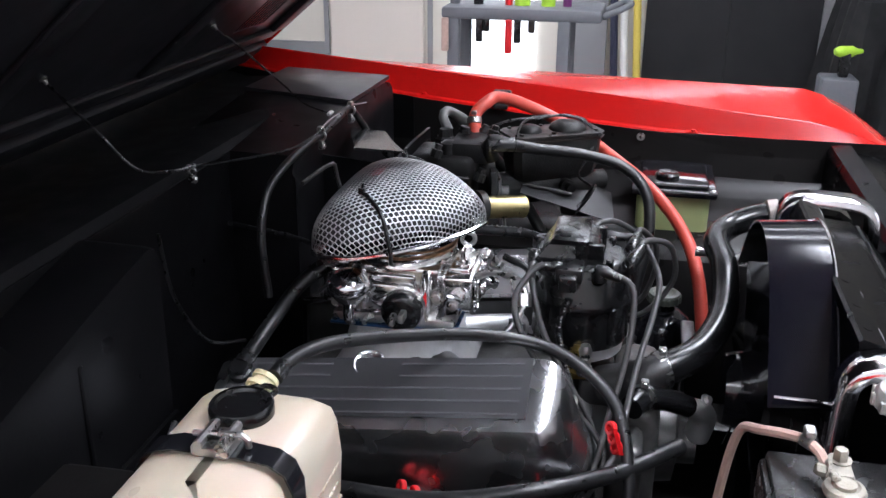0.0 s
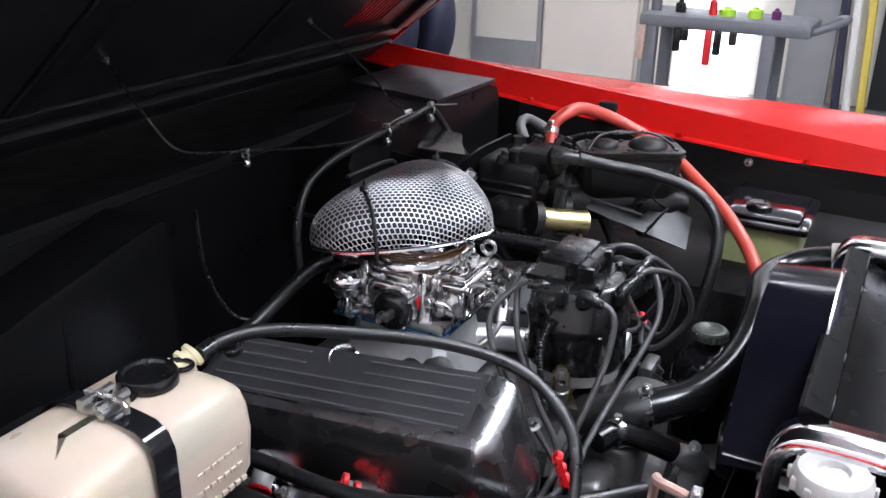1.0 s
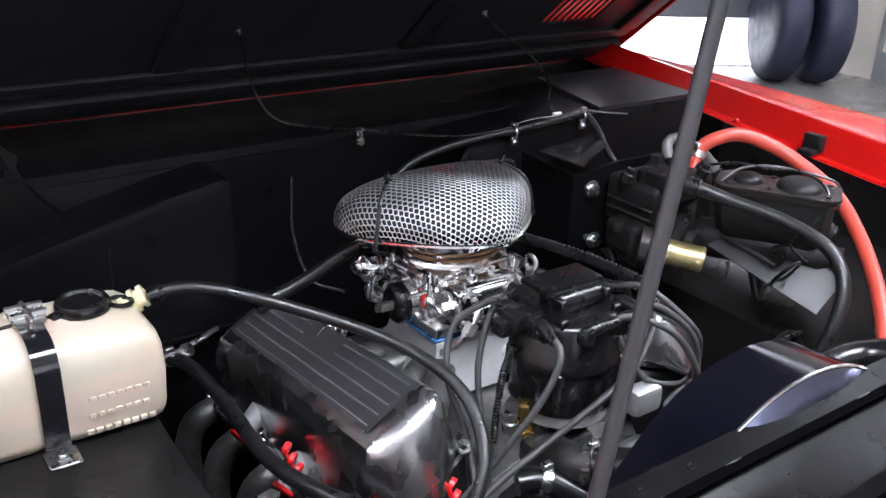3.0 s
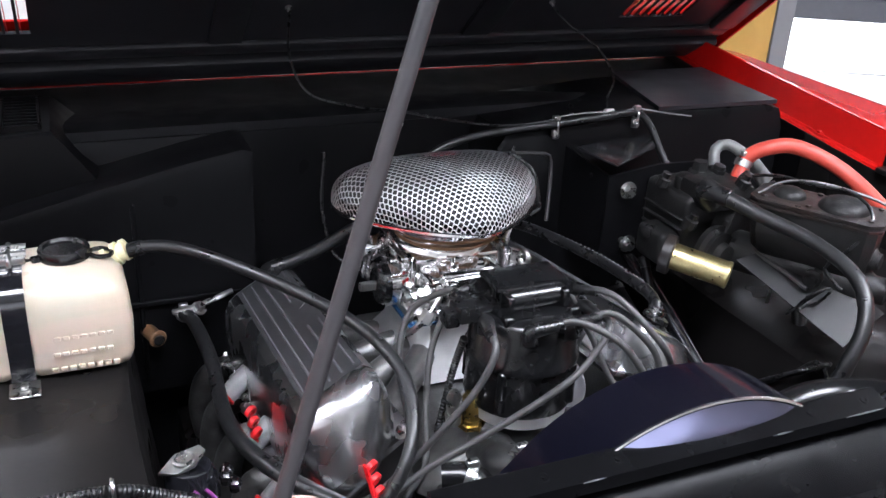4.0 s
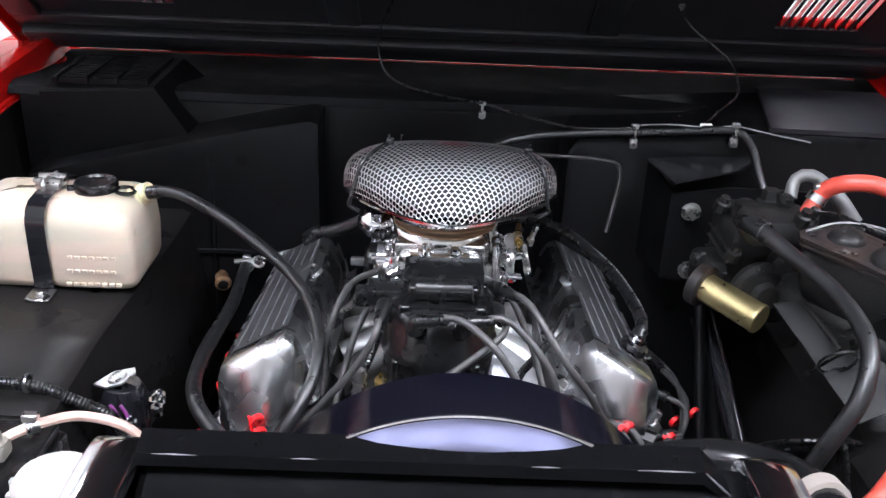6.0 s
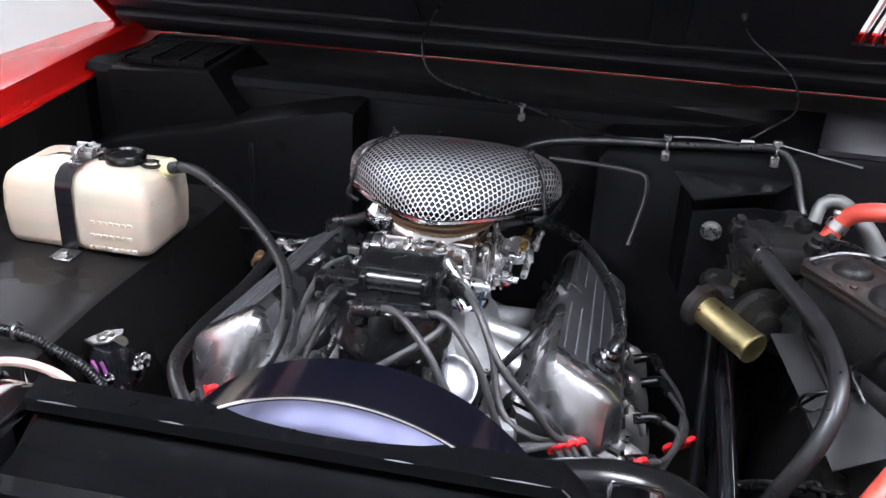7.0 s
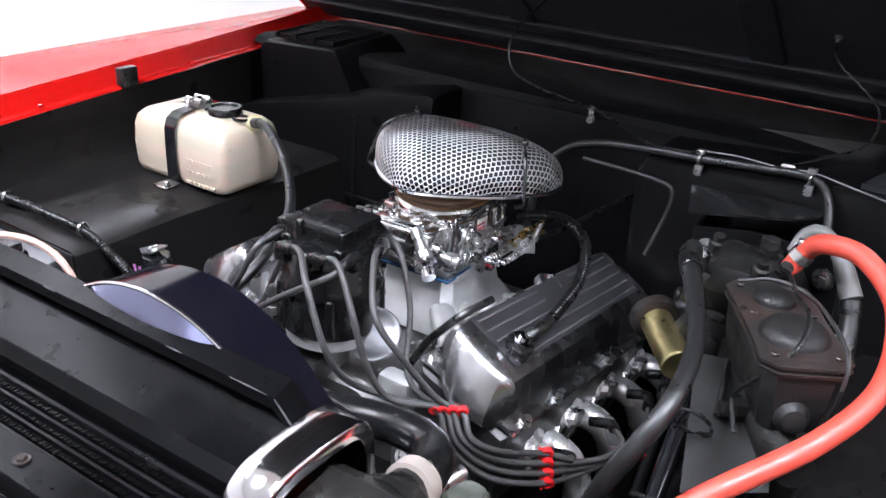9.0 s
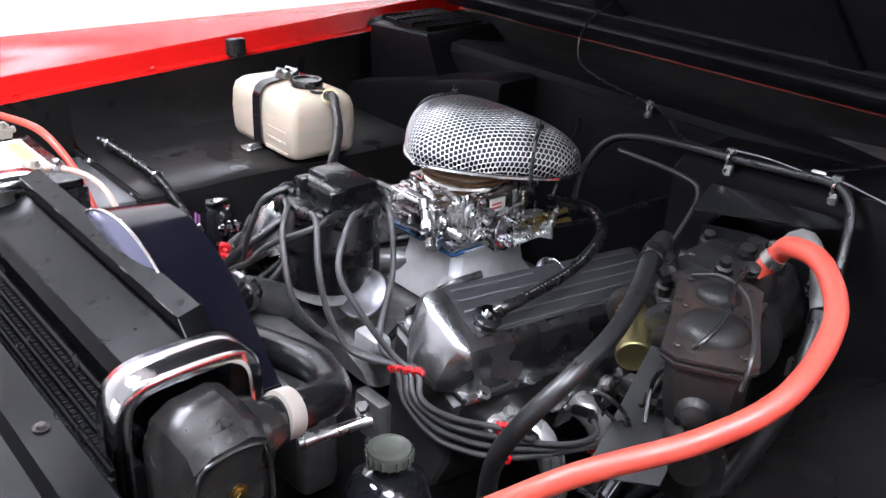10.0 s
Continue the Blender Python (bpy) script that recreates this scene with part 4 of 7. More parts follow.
lathe(bm, (-0.120, -0.180, 1.030), (-0.5, -0.1, -0.8), [(0, 0.009), (0.016, 0.009)], 6)
part("fuel_line", bm, "zinc", carb, "chromed fuel inlet line")
part("label", box(B(), (CXC + 0.0705, -0.016, 1.005), (CXC + 0.0735, 0.018, 1.026), 0.0005, 1), "white", carb, "white maker's plate with red print")
for z in (1.0105, 1.0165):
    part("label_bar", box(B(), (CXC + 0.0732, -0.010, z), (CXC + 0.0742, 0.010, z + 0.0028)), "labelred", carb)
bm = B()
ia, ib = Vector((0.000, -0.106, 1.034)), Vector((0.032, -0.122, 1.000))
d = (ib - ia).normalized()
lathe(bm, ia, d, [(0, 0.006), (0.002, 0.0085), (0.036, 0.0085), (0.037, 0.0065), (0.040, 0.0065)], 18)
lathe(bm, ia + d * 0.036, d, [(0, 0.0115), (0.010, 0.0115), (0.011, 0.009)], 6)
part("fuel_inlet", bm, "zinc", carb, "chromed fuel inlet tube with a hexagon nut")
part("bracket", box(B(), (0.044, -0.058, 0.976), (0.050, -0.020, 1.030), 0.002, 1), "bowl", carb)
for y in (-0.05, -0.028, 0.034, 0.052):
    part("post", lathe(B(), (0.046, y, 0.974), (0, 0, 1), [(0, 0.0055), (0.055, 0.005), (0.056, 0.007), (0.062, 0.007), (0.064, 0.004)], 10), "bowl", carb)
part("tag", box(B(), (-0.098, -0.046, 0.985), (-0.088, -0.036, 1.008), 0.003), "redplastic", carb, "small red tag")
bm = B()
ring(bm, (0.063, -0.072, 1.028), (1, 0.2, 0), 0.0095, 0.0035)
lathe(bm, (0.063, -0.072, 1.005), (0, 0, 1), [(0, 0.006), (0.013, 0.006)], 8)
part("lifting_eye", bm, "zinc", carb)
rng = random.Random(5)
for k in range(14):
    a = 2 * math.pi * k / 14 + 0.2
    part("screw", bolt(B(), (CXC + 0.060 * math.cos(a), 0.060 * math.sin(a), 1.041), (math.cos(a) * 0.3, math.sin(a) * 0.3, 1), 0.0038, 0.005, False), "zinc", carb)
for k in range(10):
    y = -0.10 + 0.022 * k
    for sx in (-1, 1):
        z = 0.972 + rng.uniform(0, 0.05) * (0.4 if sx > 0 else 1.0)
        q = Vector((CXC + sx * (0.066 + rng.uniform(0, 0.012)), y + rng.uniform(-0.005, 0.005), z))
        if k % 3 == 0:
            part("lever", tube(B(), [q, q + Vector((sx * 0.010, rng.uniform(-0.02, 0.02), rng.uniform(-0.012, 0.018))), q + Vector((sx * 0.008, rng.uniform(-0.03, 0.03), rng.uniform(-0.02, 0.02)))], 0.0026, 8), "chrome", carb)
        elif k % 3 == 1:
            part("plug", lathe(B(), q, (sx, rng.uniform(-0.3, 0.3), rng.uniform(-0.2, 0.4)), [(-0.012, 0.008), (0.004, 0.008), (0.005, 0.0055), (0.013, 0.0055), (0.014, 0.003)], 10), "zinc", carb)
        else:
            part("screw", bolt(B(), q, (sx, 0, 0.2), 0.006, 0.008), "brassfit" if rng.random() < 0.2 else "zinc", carb)
# throttle cable bracket, return springs and fittings reaching out on the driver's side
bm = B()
sheet(bm, [[(lx - 0.004, 0.055, 0.962), (lx + 0.030, 0.062, 0.962), (lx + 0.052, 0.066, 0.966)], [(lx - 0.004, 0.055, 0.985), (lx + 0.030, 0.062, 0.988), (lx + 0.050, 0.066, 0.986)], [(lx + 0.002, 0.056, 0.998), (lx + 0.022, 0.060, 1.008), (lx + 0.040, 0.064, 1.004)]], 0.003)
part("cable_bracket", bm, "zinc", carb, "plated throttle cable bracket")
bm = B()
tube(bm, [(lx + 0.034, 0.010, 0.996), (lx + 0.036, 0.05, 0.996)], 0.0022, 8)
tube(bm, [(lx + 0.036, 0.048, 0.996), (lx + 0.037, 0.082, 0.997)], 0.0062, 12)
tube(bm, [(lx + 0.037, 0.080, 0.997), (lx + 0.040, 0.105, 1.000)], 0.0042, 10)
part("cable_end", bm, "brassfit", carb, "brass throttle cable end")
for dx, dz in ((0.020, 0.972), (0.046, 0.978)):
    P = [Vector((lx + dx + 0.0042 * math.cos(i * 0.5), -0.012 + i * 0.0005, dz + 0.0042 * math.sin(i * 0.5))) for i in range(140)]
    part("spring", tube(B(), P, 0.0010, 5, 1.0), "zinc", carb)
bm = B()
sheet(bm, [[(lx + 0.018, -0.020, 0.958), (lx + 0.019, 0.0, 0.950), (lx + 0.019, 0.016, 0.962)], [(lx + 0.018, -0.022, 0.985), (lx + 0.019, -0.006, 0.992), (lx + 0.019, 0.012, 0.988)], [(lx + 0.018, -0.012, 1.005), (lx + 0.019, 0.002, 1.010), (lx + 0.019, 0.012, 1.002)]], 0.0025)
for y, z in ((-0.012, 0.97), (0.004, 1.0), (0.006, 0.965)):
    lathe(bm, (lx - 0.002, y, z), (1, 0, 0), [(0.0, 0.0045), (0.026, 0.0045), (0.026, 0.0065), (0.031, 0.0065), (0.032, 0.003), (0.040, 0.003)], 10)
part("throttle_lever", bm, "chrome", carb, "plated throttle lever with studs")
bm = B()
lathe(bm, (lx + 0.010, -0.036, 1.000), (0.4, -0.1, 1), [(0, 0.009), (0.010, 0.009), (0.011, 0.006), (0.020, 0.006), (0.021, 0.008), (0.026, 0.008)], 8)
part("vacuum_fitting", bm, "zinc", carb)
bm = B()
lathe(bm, (lx + 0.052, 0.058, 0.990), (0.3, 0, 1), [(0, 0.006), (0.010, 0.006), (0.011, 0.004), (0.026, 0.004), (0.028, 0.0055), (0.032, 0.003)], 10)
part("vacuum_fitting", bm, "zinc", carb)
part("clip", box(B(), (lx + 0.0195, -0.016, 0.962), (lx + 0.027, -0.008, 0.970), 0.002), "redplastic", carb, "small red clip")
# brown spacer ring and chrome rim under the mesh
bm = B()
lathe(bm, (CXC + 0.006, 0.0, 1.0500), (0, 0, 1), [(0.000, 0.064), (0.0005, 0.0715), (0.0045, 0.0715), (0.005, 0.066)], 44)
lathe(bm, (CXC + 0.006, 0.0, 1.0600), (0, 0, 1), [(0.000, 0.066), (0.0005, 0.0745), (0.0035, 0.0745), (0.004, 0.066)], 44)
part("spacer", bm, "copper", carb, "two thin brown gaskets")
part("neck", lathe(B(), (CXC + 0.006, 0.0, 1.0535), (0, 0, 1), [(0, 0.062), (0.001, 0.0665), (0.006, 0.0665), (0.0075, 0.069), (0.013, 0.070)], 44), "bowl", carb, "bright turned neck")

# ---- air cleaner: chrome mesh scoop ----
air = thing("air_cleaner", "chrome wire mesh air cleaner held by black cable ties", "air cleaner", (EX, 0.03, 1.058))
AX, AY, ABASE = -0.0193, 0.0388, 1.0787
MIDX, MIDY = 0.0, -0.030           # where the sheet was laid on, from the scoop's middle


def rim(a):
    """Plan radius of the scoop's rim at angle a: rounded nose in front, nearly straight behind."""
    c, s = math.cos(a), math.sin(a)
    n, wy = (1.394, 0.150) if s < 0 else (4.8, 0.063)
    return (abs(c / 0.150) ** n + abs(s / wy) ** n) ** (-1 / n)


def over(u, soft=0.012):
    """u where it is above nought, with a soft bend."""
    return 0.5 * (u + math.sqrt(u * u + soft * soft))


def scoop(x, y):
    """A point of the scoop over a place of its plan."""
    rho = min(1.0, math.hypot(x, y) / rim(math.atan2(y, x)))
    high = max(0.0, 1 - rho ** 3.834) ** 0.288
    base = ABASE - 0.0528 * y
    crown = 1.1500 - 0.3144 * over(y - 0.0054) - 0.2811 * over(-y - 0.075) - 0.4 * x * x
    return Vector((AX + x, AY + y, base + (crown - base) * high))


@functools.lru_cache(maxsize=None)
def ray_table(a):
    c, s = math.cos(a), math.sin(a)
    lo, hi = 0.0, 0.4
    for _ in range(24):
        m = 0.5 * (lo + hi)
        x, y = MIDX + m * c, MIDY + m * s
        lo, hi = (m, hi) if math.hypot(x, y) < rim(math.atan2(y, x)) else (lo, m)
    P = [scoop(MIDX + lo * c * k, MIDY + lo * s * k) for k in (1 - (1 - i / 48) ** 2.6 for i in range(49))]
    L = [0.0]
    for p, q in zip(P, P[1:]):
        L.append(L[-1] + (q - p).length)
    return P, L


def dome(a, r):
    """The point at length r along the surface from the middle, in direction a; None past the rim."""
    P, L = ray_table(round(a, 7))
    if r > L[-1]:
        return None
    i = min(len(L) - 2, max(0, int(np.searchsorted(L, r)) - 1))
    return P[i] + (P[i + 1] - P[i]) * ((r - L[i]) / max(1e-9, L[i + 1] - L[i]))


def strip(bm, run, r=0.00080):
    """A flattened strut along the points."""
    m = len(run)
    rings = []
    for i, p in enumerate(run):
        t = (run[min(i + 1, m - 1)] - run[max(i - 1, 0)]).normalized()
        up = Vector((p.x - AX, p.y - AY, (p.z - ABASE) * 1.6 + 0.02)).normalized()
        x = t.cross(up).normalized()
        y = x.cross(t)
        rings.append([bm.verts.new(p + x * r * cx + y * r * cy) for cx, cy in ((1.0, 0), (0, 0.7), (-1.0, 0), (0, -0.7))])
    for a, b in zip(rings, rings[1:]):
        for i in range(4):
            j = (i + 1) % 4
            bm.faces.new((a[i], a[j], b[j], b[i]))


def scoop_wire():
    """Honeycomb rows pressed over the dome, each side of a cell a flattened strut."""
    w, h = 0.0086, 0.0064
    bm = bmesh.new()

    def lay(px, py):
        return dome(math.atan2(py, px), math.hypot(px, py))

    for j in range(-36, 37):
        for i in range(-28, 29):
            x, y = (i + 0.5 * (j % 2)) * w, (j + 0.3) * h
            if math.hypot(x, y) > 0.24:
                continue
            top, ur, lr, ul = (x, y + 0.80 * h), (x + 0.5 * w, y + 0.20 * h), (x + 0.5 * w, y - 0.20 * h), (x - 0.5 * w, y + 0.20 * h)
            for a, b in ((ul, top), (top, ur), (ur, lr)):
                p, q = lay(*a), lay(*b)
                if p and q and (q - p).length > 1e-4:
                    strip(bm, [p, q])
    return bm


part("mesh_scoop", scoop_wire(), "mesh", air, "diamond patterned chrome mesh dome", 80)
NA = 72
RIM = [(rim(2 * math.pi * i / NA) * math.cos(2 * math.pi * i / NA), rim(2 * math.pi * i / NA) * math.sin(2 * math.pi * i / NA)) for i in range(NA)]
rows = [[scoop(x * k, y * k) - Vector((x * k * 0.05, y * k * 0.05, 0.0045)) for x, y in RIM] for k in (0.04, 0.25, 0.5, 0.7, 0.85, 0.93, 0.97, 0.995)]
part("filter_element", loft(B(), rows), "foam", air, "dark filter element inside")
P = [Vector((AX + x, AY + y, ABASE - 0.0528 * y)) for x, y in RIM]
out = [Vector((x, y, 0)).normalized() for x, y in RIM]
part("rim", loft(B(), [[p + n * o + Vector((0, 0, dz)) for p, n in zip(P, out)] for o, dz in ((0.000, 0.003), (0.0026, 0.0012), (0.0032, -0.0015), (0.001, -0.0032), (-0.004, -0.0025))], caps=False), "chrome", air, "rolled chrome rim")
bm = B()
loft(bm, [[p - n * 0.003 - Vector((0, 0, 0.002)) for p, n in zip(P, out)],
          [Vector((AX + x * 0.75, AY + y * 0.75 - 0.006, 1.0705)) for x, y in RIM],
          [Vector((CXC + 0.074 * math.cos(2 * math.pi * i / NA), 0.074 * math.sin(2 * math.pi * i / NA), 1.0660)) for i in range(NA)]])
part("base", bm, "chrome", air, "chrome base plate")
for (x0, y0), (x1, y1), s in (((-0.084, -0.001), (-0.134, -0.052), -1), ((0.104, -0.008), (0.132, -0.048), 1)):
    run = []
    for k in range(9):
        p = scoop(lerp(x0, x1, k / 8), lerp(y0, y1, k / 8))
        run.append(p + Vector((s * 0.0012, 0, 0.0022)))
    run.append(run[-1] + Vector((s * 0.002, -0.001, -0.012)))
    run.append(run[-1] + Vector((-s * 0.014, 0, -0.008)))
    bm = tube(B(), run, 0.0029, 8, 0.004)
    box(bm, run[0] - Vector((0.005, 0.004, 0.002)), run[0] + Vector((0.005, 0.004, 0.006)), 0.001, 1)
    tube(bm, [run[0], run[0] + Vector((s * 0.002, -0.002, 0.012))], 0.0016, 6)
    part("cable_tie", bm, "boot", air, "black cable tie")
bm = B()
loft(bm, [[scoop(0.004 + u * 0.017, 0.004 + v * 0.007) + Vector((0, 0, h)) for u, v in ((-1, -1), (1, -1), (1, 1), (-1, 1))] for h in (-0.0025, -0.0006)])
part("badge", bm, "badge", air, "small red badge")

# ---- distributor ----
DX, DY = -0.030, -0.247
dist = thing("distributor", "black distributor with a coil in cap top", "distributor", (DX, DY, 0.86))
bm = B()
lathe(bm, (DX, DY, 0.86), (0, 0, 1), [(0, 0.022), (0.045, 0.024), (0.055, 0.045), (0.065, 0.060), (0.085, 0.062), (0.086, 0.055)], 36)
part("housing", bm, "cast", dist, "cast aluminium housing")
bm = B()
prof = [(0.0, 0.064), (0.004, 0.066), (0.055, 0.064), (0.058, 0.068), (0.066, 0.068), (0.070, 0.065), (0.112, 0.062), (0.117, 0.058), (0.119, 0.05)]
lathe(bm, (DX, DY, 0.942), (0, 0, 1), prof, 40)
cap = part("cap", bm, "plastic", dist, "black moulded cap")
for a in (0.7, 2.4, 3.9, 5.4):
    q = Vector((DX + 0.064 * math.cos(a), DY + 0.064 * math.sin(a), 0.95))
    part("column", lathe(B(), q, (0, 0, 1), [(0, 0.007), (0.05, 0.006), (0.052, 0.004)], 12), "plastic", cap)
TERM = []
for k in range(8):
    a = radians(22.5 + 45 * k)
    q = Vector((DX + 0.056 * math.cos(a), DY + 0.056 * math.sin(a), 1.044))
    part("tower", lathe(B(), q, (math.cos(a) * 0.7, math.sin(a) * 0.7, 0.7), [(0, 0.011), (0.016, 0.010), (0.018, 0.007)], 14), "plastic", cap)
    TERM.append(q + Vector((math.cos(a) * 0.012, math.sin(a) * 0.012, 0.012)))
bm = B()
secs = []
for z, x0, x1, y0, y1 in ((1.056, -0.046, 0.050, -0.036, 0.060), (1.0625, -0.046, 0.050, -0.036, 0.060), (1.0635, -0.042, 0.046, 0.008, 0.056), (1.080, -0.036, 0.044, 0.010, 0.044), (1.0835, -0.042, 0.048, -0.008, 0.042), (1.0895, -0.042, 0.048, -0.007, 0.040), (1.0930, -0.036, 0.042, 0.001, 0.034)):
    secs.append([Vector((DX + x0, DY + y0, z)), Vector((DX + x1, DY + y0, z)), Vector((DX + x1, DY + y1, z)), Vector((DX + x0, DY + y1, z))])
loft(bm, secs)
coil = part("coil_cover", bm, "plastic", dist, "black coil cover")
part("coil", tube(B(), [(DX - 0.032, DY - 0.009, 1.0725), (DX + 0.040, DY - 0.009, 1.0725)], 0.0138, 20), "plastic", coil)
for x in (-0.032, 0.038):
    part("web", box(B(), (DX + x - 0.004, DY - 0.028, 1.062), (DX + x + 0.004, DY + 0.012, 1.0845), 0.002, 1), "plastic", coil)
for x in (-0.040, 0.044):
    part("latch", box(B(), (DX + x - 0.006, DY - 0.041, 1.052), (DX + x + 0.006, DY - 0.031, 1.067), 0.002, 1), "plastic", coil)
bm = B()
box(bm, (DX - 0.084, DY - 0.004, 1.046), (DX - 0.042, DY + 0.030, 1.066), 0.003)
box(bm, (DX - 0.098, DY + 0.002, 1.040), (DX - 0.080, DY + 0.024, 1.060), 0.003)
part("connector", bm, "boot", dist, "black plug connector")
bm = B()
va = Vector((0.25, -0.65, 0.70)).normalized()
lathe(bm, Vector((0.036, -0.240, 0.938)) - va * 0.014, va, [(0.0, 0.012), (0.003, 0.029), (0.012, 0.031), (0.013, 0.0365), (0.0165, 0.0370), (0.018, 0.0355), (0.0180, 0.0325), (0.0200, 0.0290), (0.0225, 0.0200), (0.0235, 0.0090), (0.0240, 0)], 40)
tube(bm, [(0.010, -0.190, 0.905), (0.028, -0.225, 0.925)], 0.010, 10)
part("vacuum_advance", bm, "vcgrey", dist, "bright round vacuum advance can with a rolled rim", 30)

# ---- radiator, shroud, support ----
rad = thing("radiator", "black radiator with a dusty top tank", "radiator", (-0.02, -0.60, 0.45))
bm = B()
secs = [[(x, -0.546, 1.066), (x, -0.544, 1.083), (x, -0.548, 1.086), (x, -0.572, 1.079), (x, -0.574, 1.068)] for x in (-0.275, -0.268, 0.180, 0.186)]
secs.append([(0.225, -0.546, 1.035), (0.225, -0.544, 1.044), (0.225, -0.548, 1.046), (0.225, -0.572, 1.044), (0.225, -0.574, 1.038)])
loft(bm, [[Vector(p) for p in s] for s in secs])
fl = part("flange", bm, "radiator", rad, "black mounting flange with bolt holes")
for x in (-0.24, -0.18, -0.11, -0.038, 0.03, 0.10, 0.165):
    bm = B()
    lathe(bm, (x, -0.559, 1.0826), (0, -0.28, 0.96), [(0, 0.0048), (0.0005, 0.0046), (0.0007, 0.003), (0.0003, 0.0012), (0.0003, 0)], 14)
    part("rivet", bm, "radiator", fl)
# edge highlights and rubbed paint along the flange's front lip, modelled as bright strips
for x0, x1 in ((-0.262, -0.225), (-0.150, -0.128), (0.045, 0.068), (0.131, 0.178)):
    bm = B()
    tube(bm, [(x0, -0.5722, 1.0786), (0.5 * (x0 + x1), -0.5724, 1.0790), (x1, -0.5722, 1.0786)], [0.0003, 0.0009, 0.0003], 6, 0.02)
    part("worn_edge", bm, "steelplate", fl, "edge highlight and rubbed paint as a thin bright strip")
part("worn_edge", tube(B(), [(0.187, -0.5722, 1.0780), (0.205, -0.5722, 1.0610), (0.224, -0.5722, 1.0435)], [0.0006, 0.0010, 0.0004], 6, 0.01), "steelplate", fl, "edge highlight and rubbed paint as a thin bright strip")
bm = B()
secs = []
for x, g in ((-0.275, 0.006), (-0.268, 0.0), (0.225, 0.0), (0.232, 0.006)):
    secs.append([(x, -0.550, 0.95), (x, -0.550 - g, 1.064 - g), (x, -0.576, 1.055 - g), (x, -0.590, 1.047 - g), (x, -0.628, 1.043 - g), (x, -0.640 + g, 1.034 - g), (x, -0.645 + g, 0.95)])
loft(bm, [[Vector(p) for p in s] for s in secs])
part("top_tank", bm, "radiator", rad, "dusty black top tank", 30)
part("core", box(B(), (-0.27, -0.64, 0.45), (0.225, -0.56, 0.955)), "radiator", rad)
for s, x0 in ((1, 0.222), (-1, -0.318)):
    bm = B()
    w = 0.044
    path = [(-0.532, 0.965), (-0.533, 1.035), (-0.538, 1.056), (-0.552, 1.068), (-0.58, 1.071), (-0.63, 1.069), (-0.652, 1.062), (-0.664, 1.045), (-0.668, 1.0), (-0.668, 0.93)]
    path3 = smooth_path([(0, y, z) for y, z in path], 0.006)
    secs = []
    for k, p in enumerate(path3):
        d = (path3[min(k + 1, len(path3) - 1)] - path3[max(k - 1, 0)]).normalized()
        n = Vector((0, -d.z, d.y))
        n = -n if n.dot(p - Vector((0, -0.60, 1.0))) < 0 else n
        secs.append([p + Vector((x0 + u * w, 0, 0)) + n * h for u, h in ((0.0, -0.008), (0.0, 0.004), (0.08, 0.008), (0.92, 0.008), (1.0, 0.004), (1.0, -0.008), (0.93, -0.008), (0.93, 0.002), (0.07, 0.002), (0.07, -0.008))])
    loft(bm, secs)
    part("bracket", bm, "chrome", rad, "polished aluminium saddle bracket", 50)
# end tank with outlet, driver's side
bm = B()
secs = []
for x, g in ((0.258, 0.010), (0.264, 0.002), (0.300, 0.0), (0.336, 0.002), (0.347, 0.014)):
    secs.append([Vector(p) for p in ((x, -0.652 + g, 0.80), (x, -0.652 + g, 1.010 - g), (x, -0.640, 1.036 - g), (x, -0.622, 1.048 - g), (x, -0.585, 1.053 - g), (x, -0.570, 1.046 - g), (x, -0.562 - g, 1.030 - g), (x, -0.562 - g, 0.80))])
loft(bm, secs)
lathe(bm, (0.312, -0.572, 1.014), (0, 1, 0), [(0, 0.036), (0.010, 0.035), (0.013, 0.028), (0.026, 0.0245), (0.034, 0.022)], 28)
tk = part("side_tank", bm, "sidetank", rad, "glossy chipped black outlet housing", 30)
for p, d in (((0.347, -0.600, 0.985), (1, 0, 0)), ((0.346, -0.630, 0.940), (1, 0, 0)), ((0.330, -0.600, 1.046), (0.3, 0, 1))):
    part("bolt", bolt(B(), p, d, 0.006, 0.007), "brassfit" if p[2] < 1.0 else "steel", tk)
part("seam", tube(B(), [(0.349, -0.645, 0.90), (0.349, -0.640, 1.01), (0.348, -0.615, 1.030), (0.348, -0.58, 1.030), (0.348, -0.568, 1.01), (0.348, -0.566, 0.90)], 0.0022, 8), "sidetank", tk)
bm = B()
lathe(bm, (-0.336, -0.585, 1.025), (0, 0, 1), [(0, 0.018), (0.022, 0.018), (0.022, 0.034), (0.034, 0.034), (0.040, 0.030), (0.041, 0.014), (0.037, 0.012), (0.037, 0)], 32)
fcap = part("filler_cap", bm, "greycap", rad, "grey metal filler cap")
for k in range(12):
    a = 2 * math.pi * k / 12
    c = Vector((-0.336 + 0.034 * math.cos(a), -0.585 + 0.034 * math.sin(a), 1.053))
    part("grip", box(B(), c - Vector((0.003, 0.003, 0.006)), c + Vector((0.003, 0.003, 0.006)), 0.001, 1), "greycap", fcap)

# shroud: an arched sheet standing behind the flange
SHX, SHZ, SHR = -0.005, 0.895, 0.214


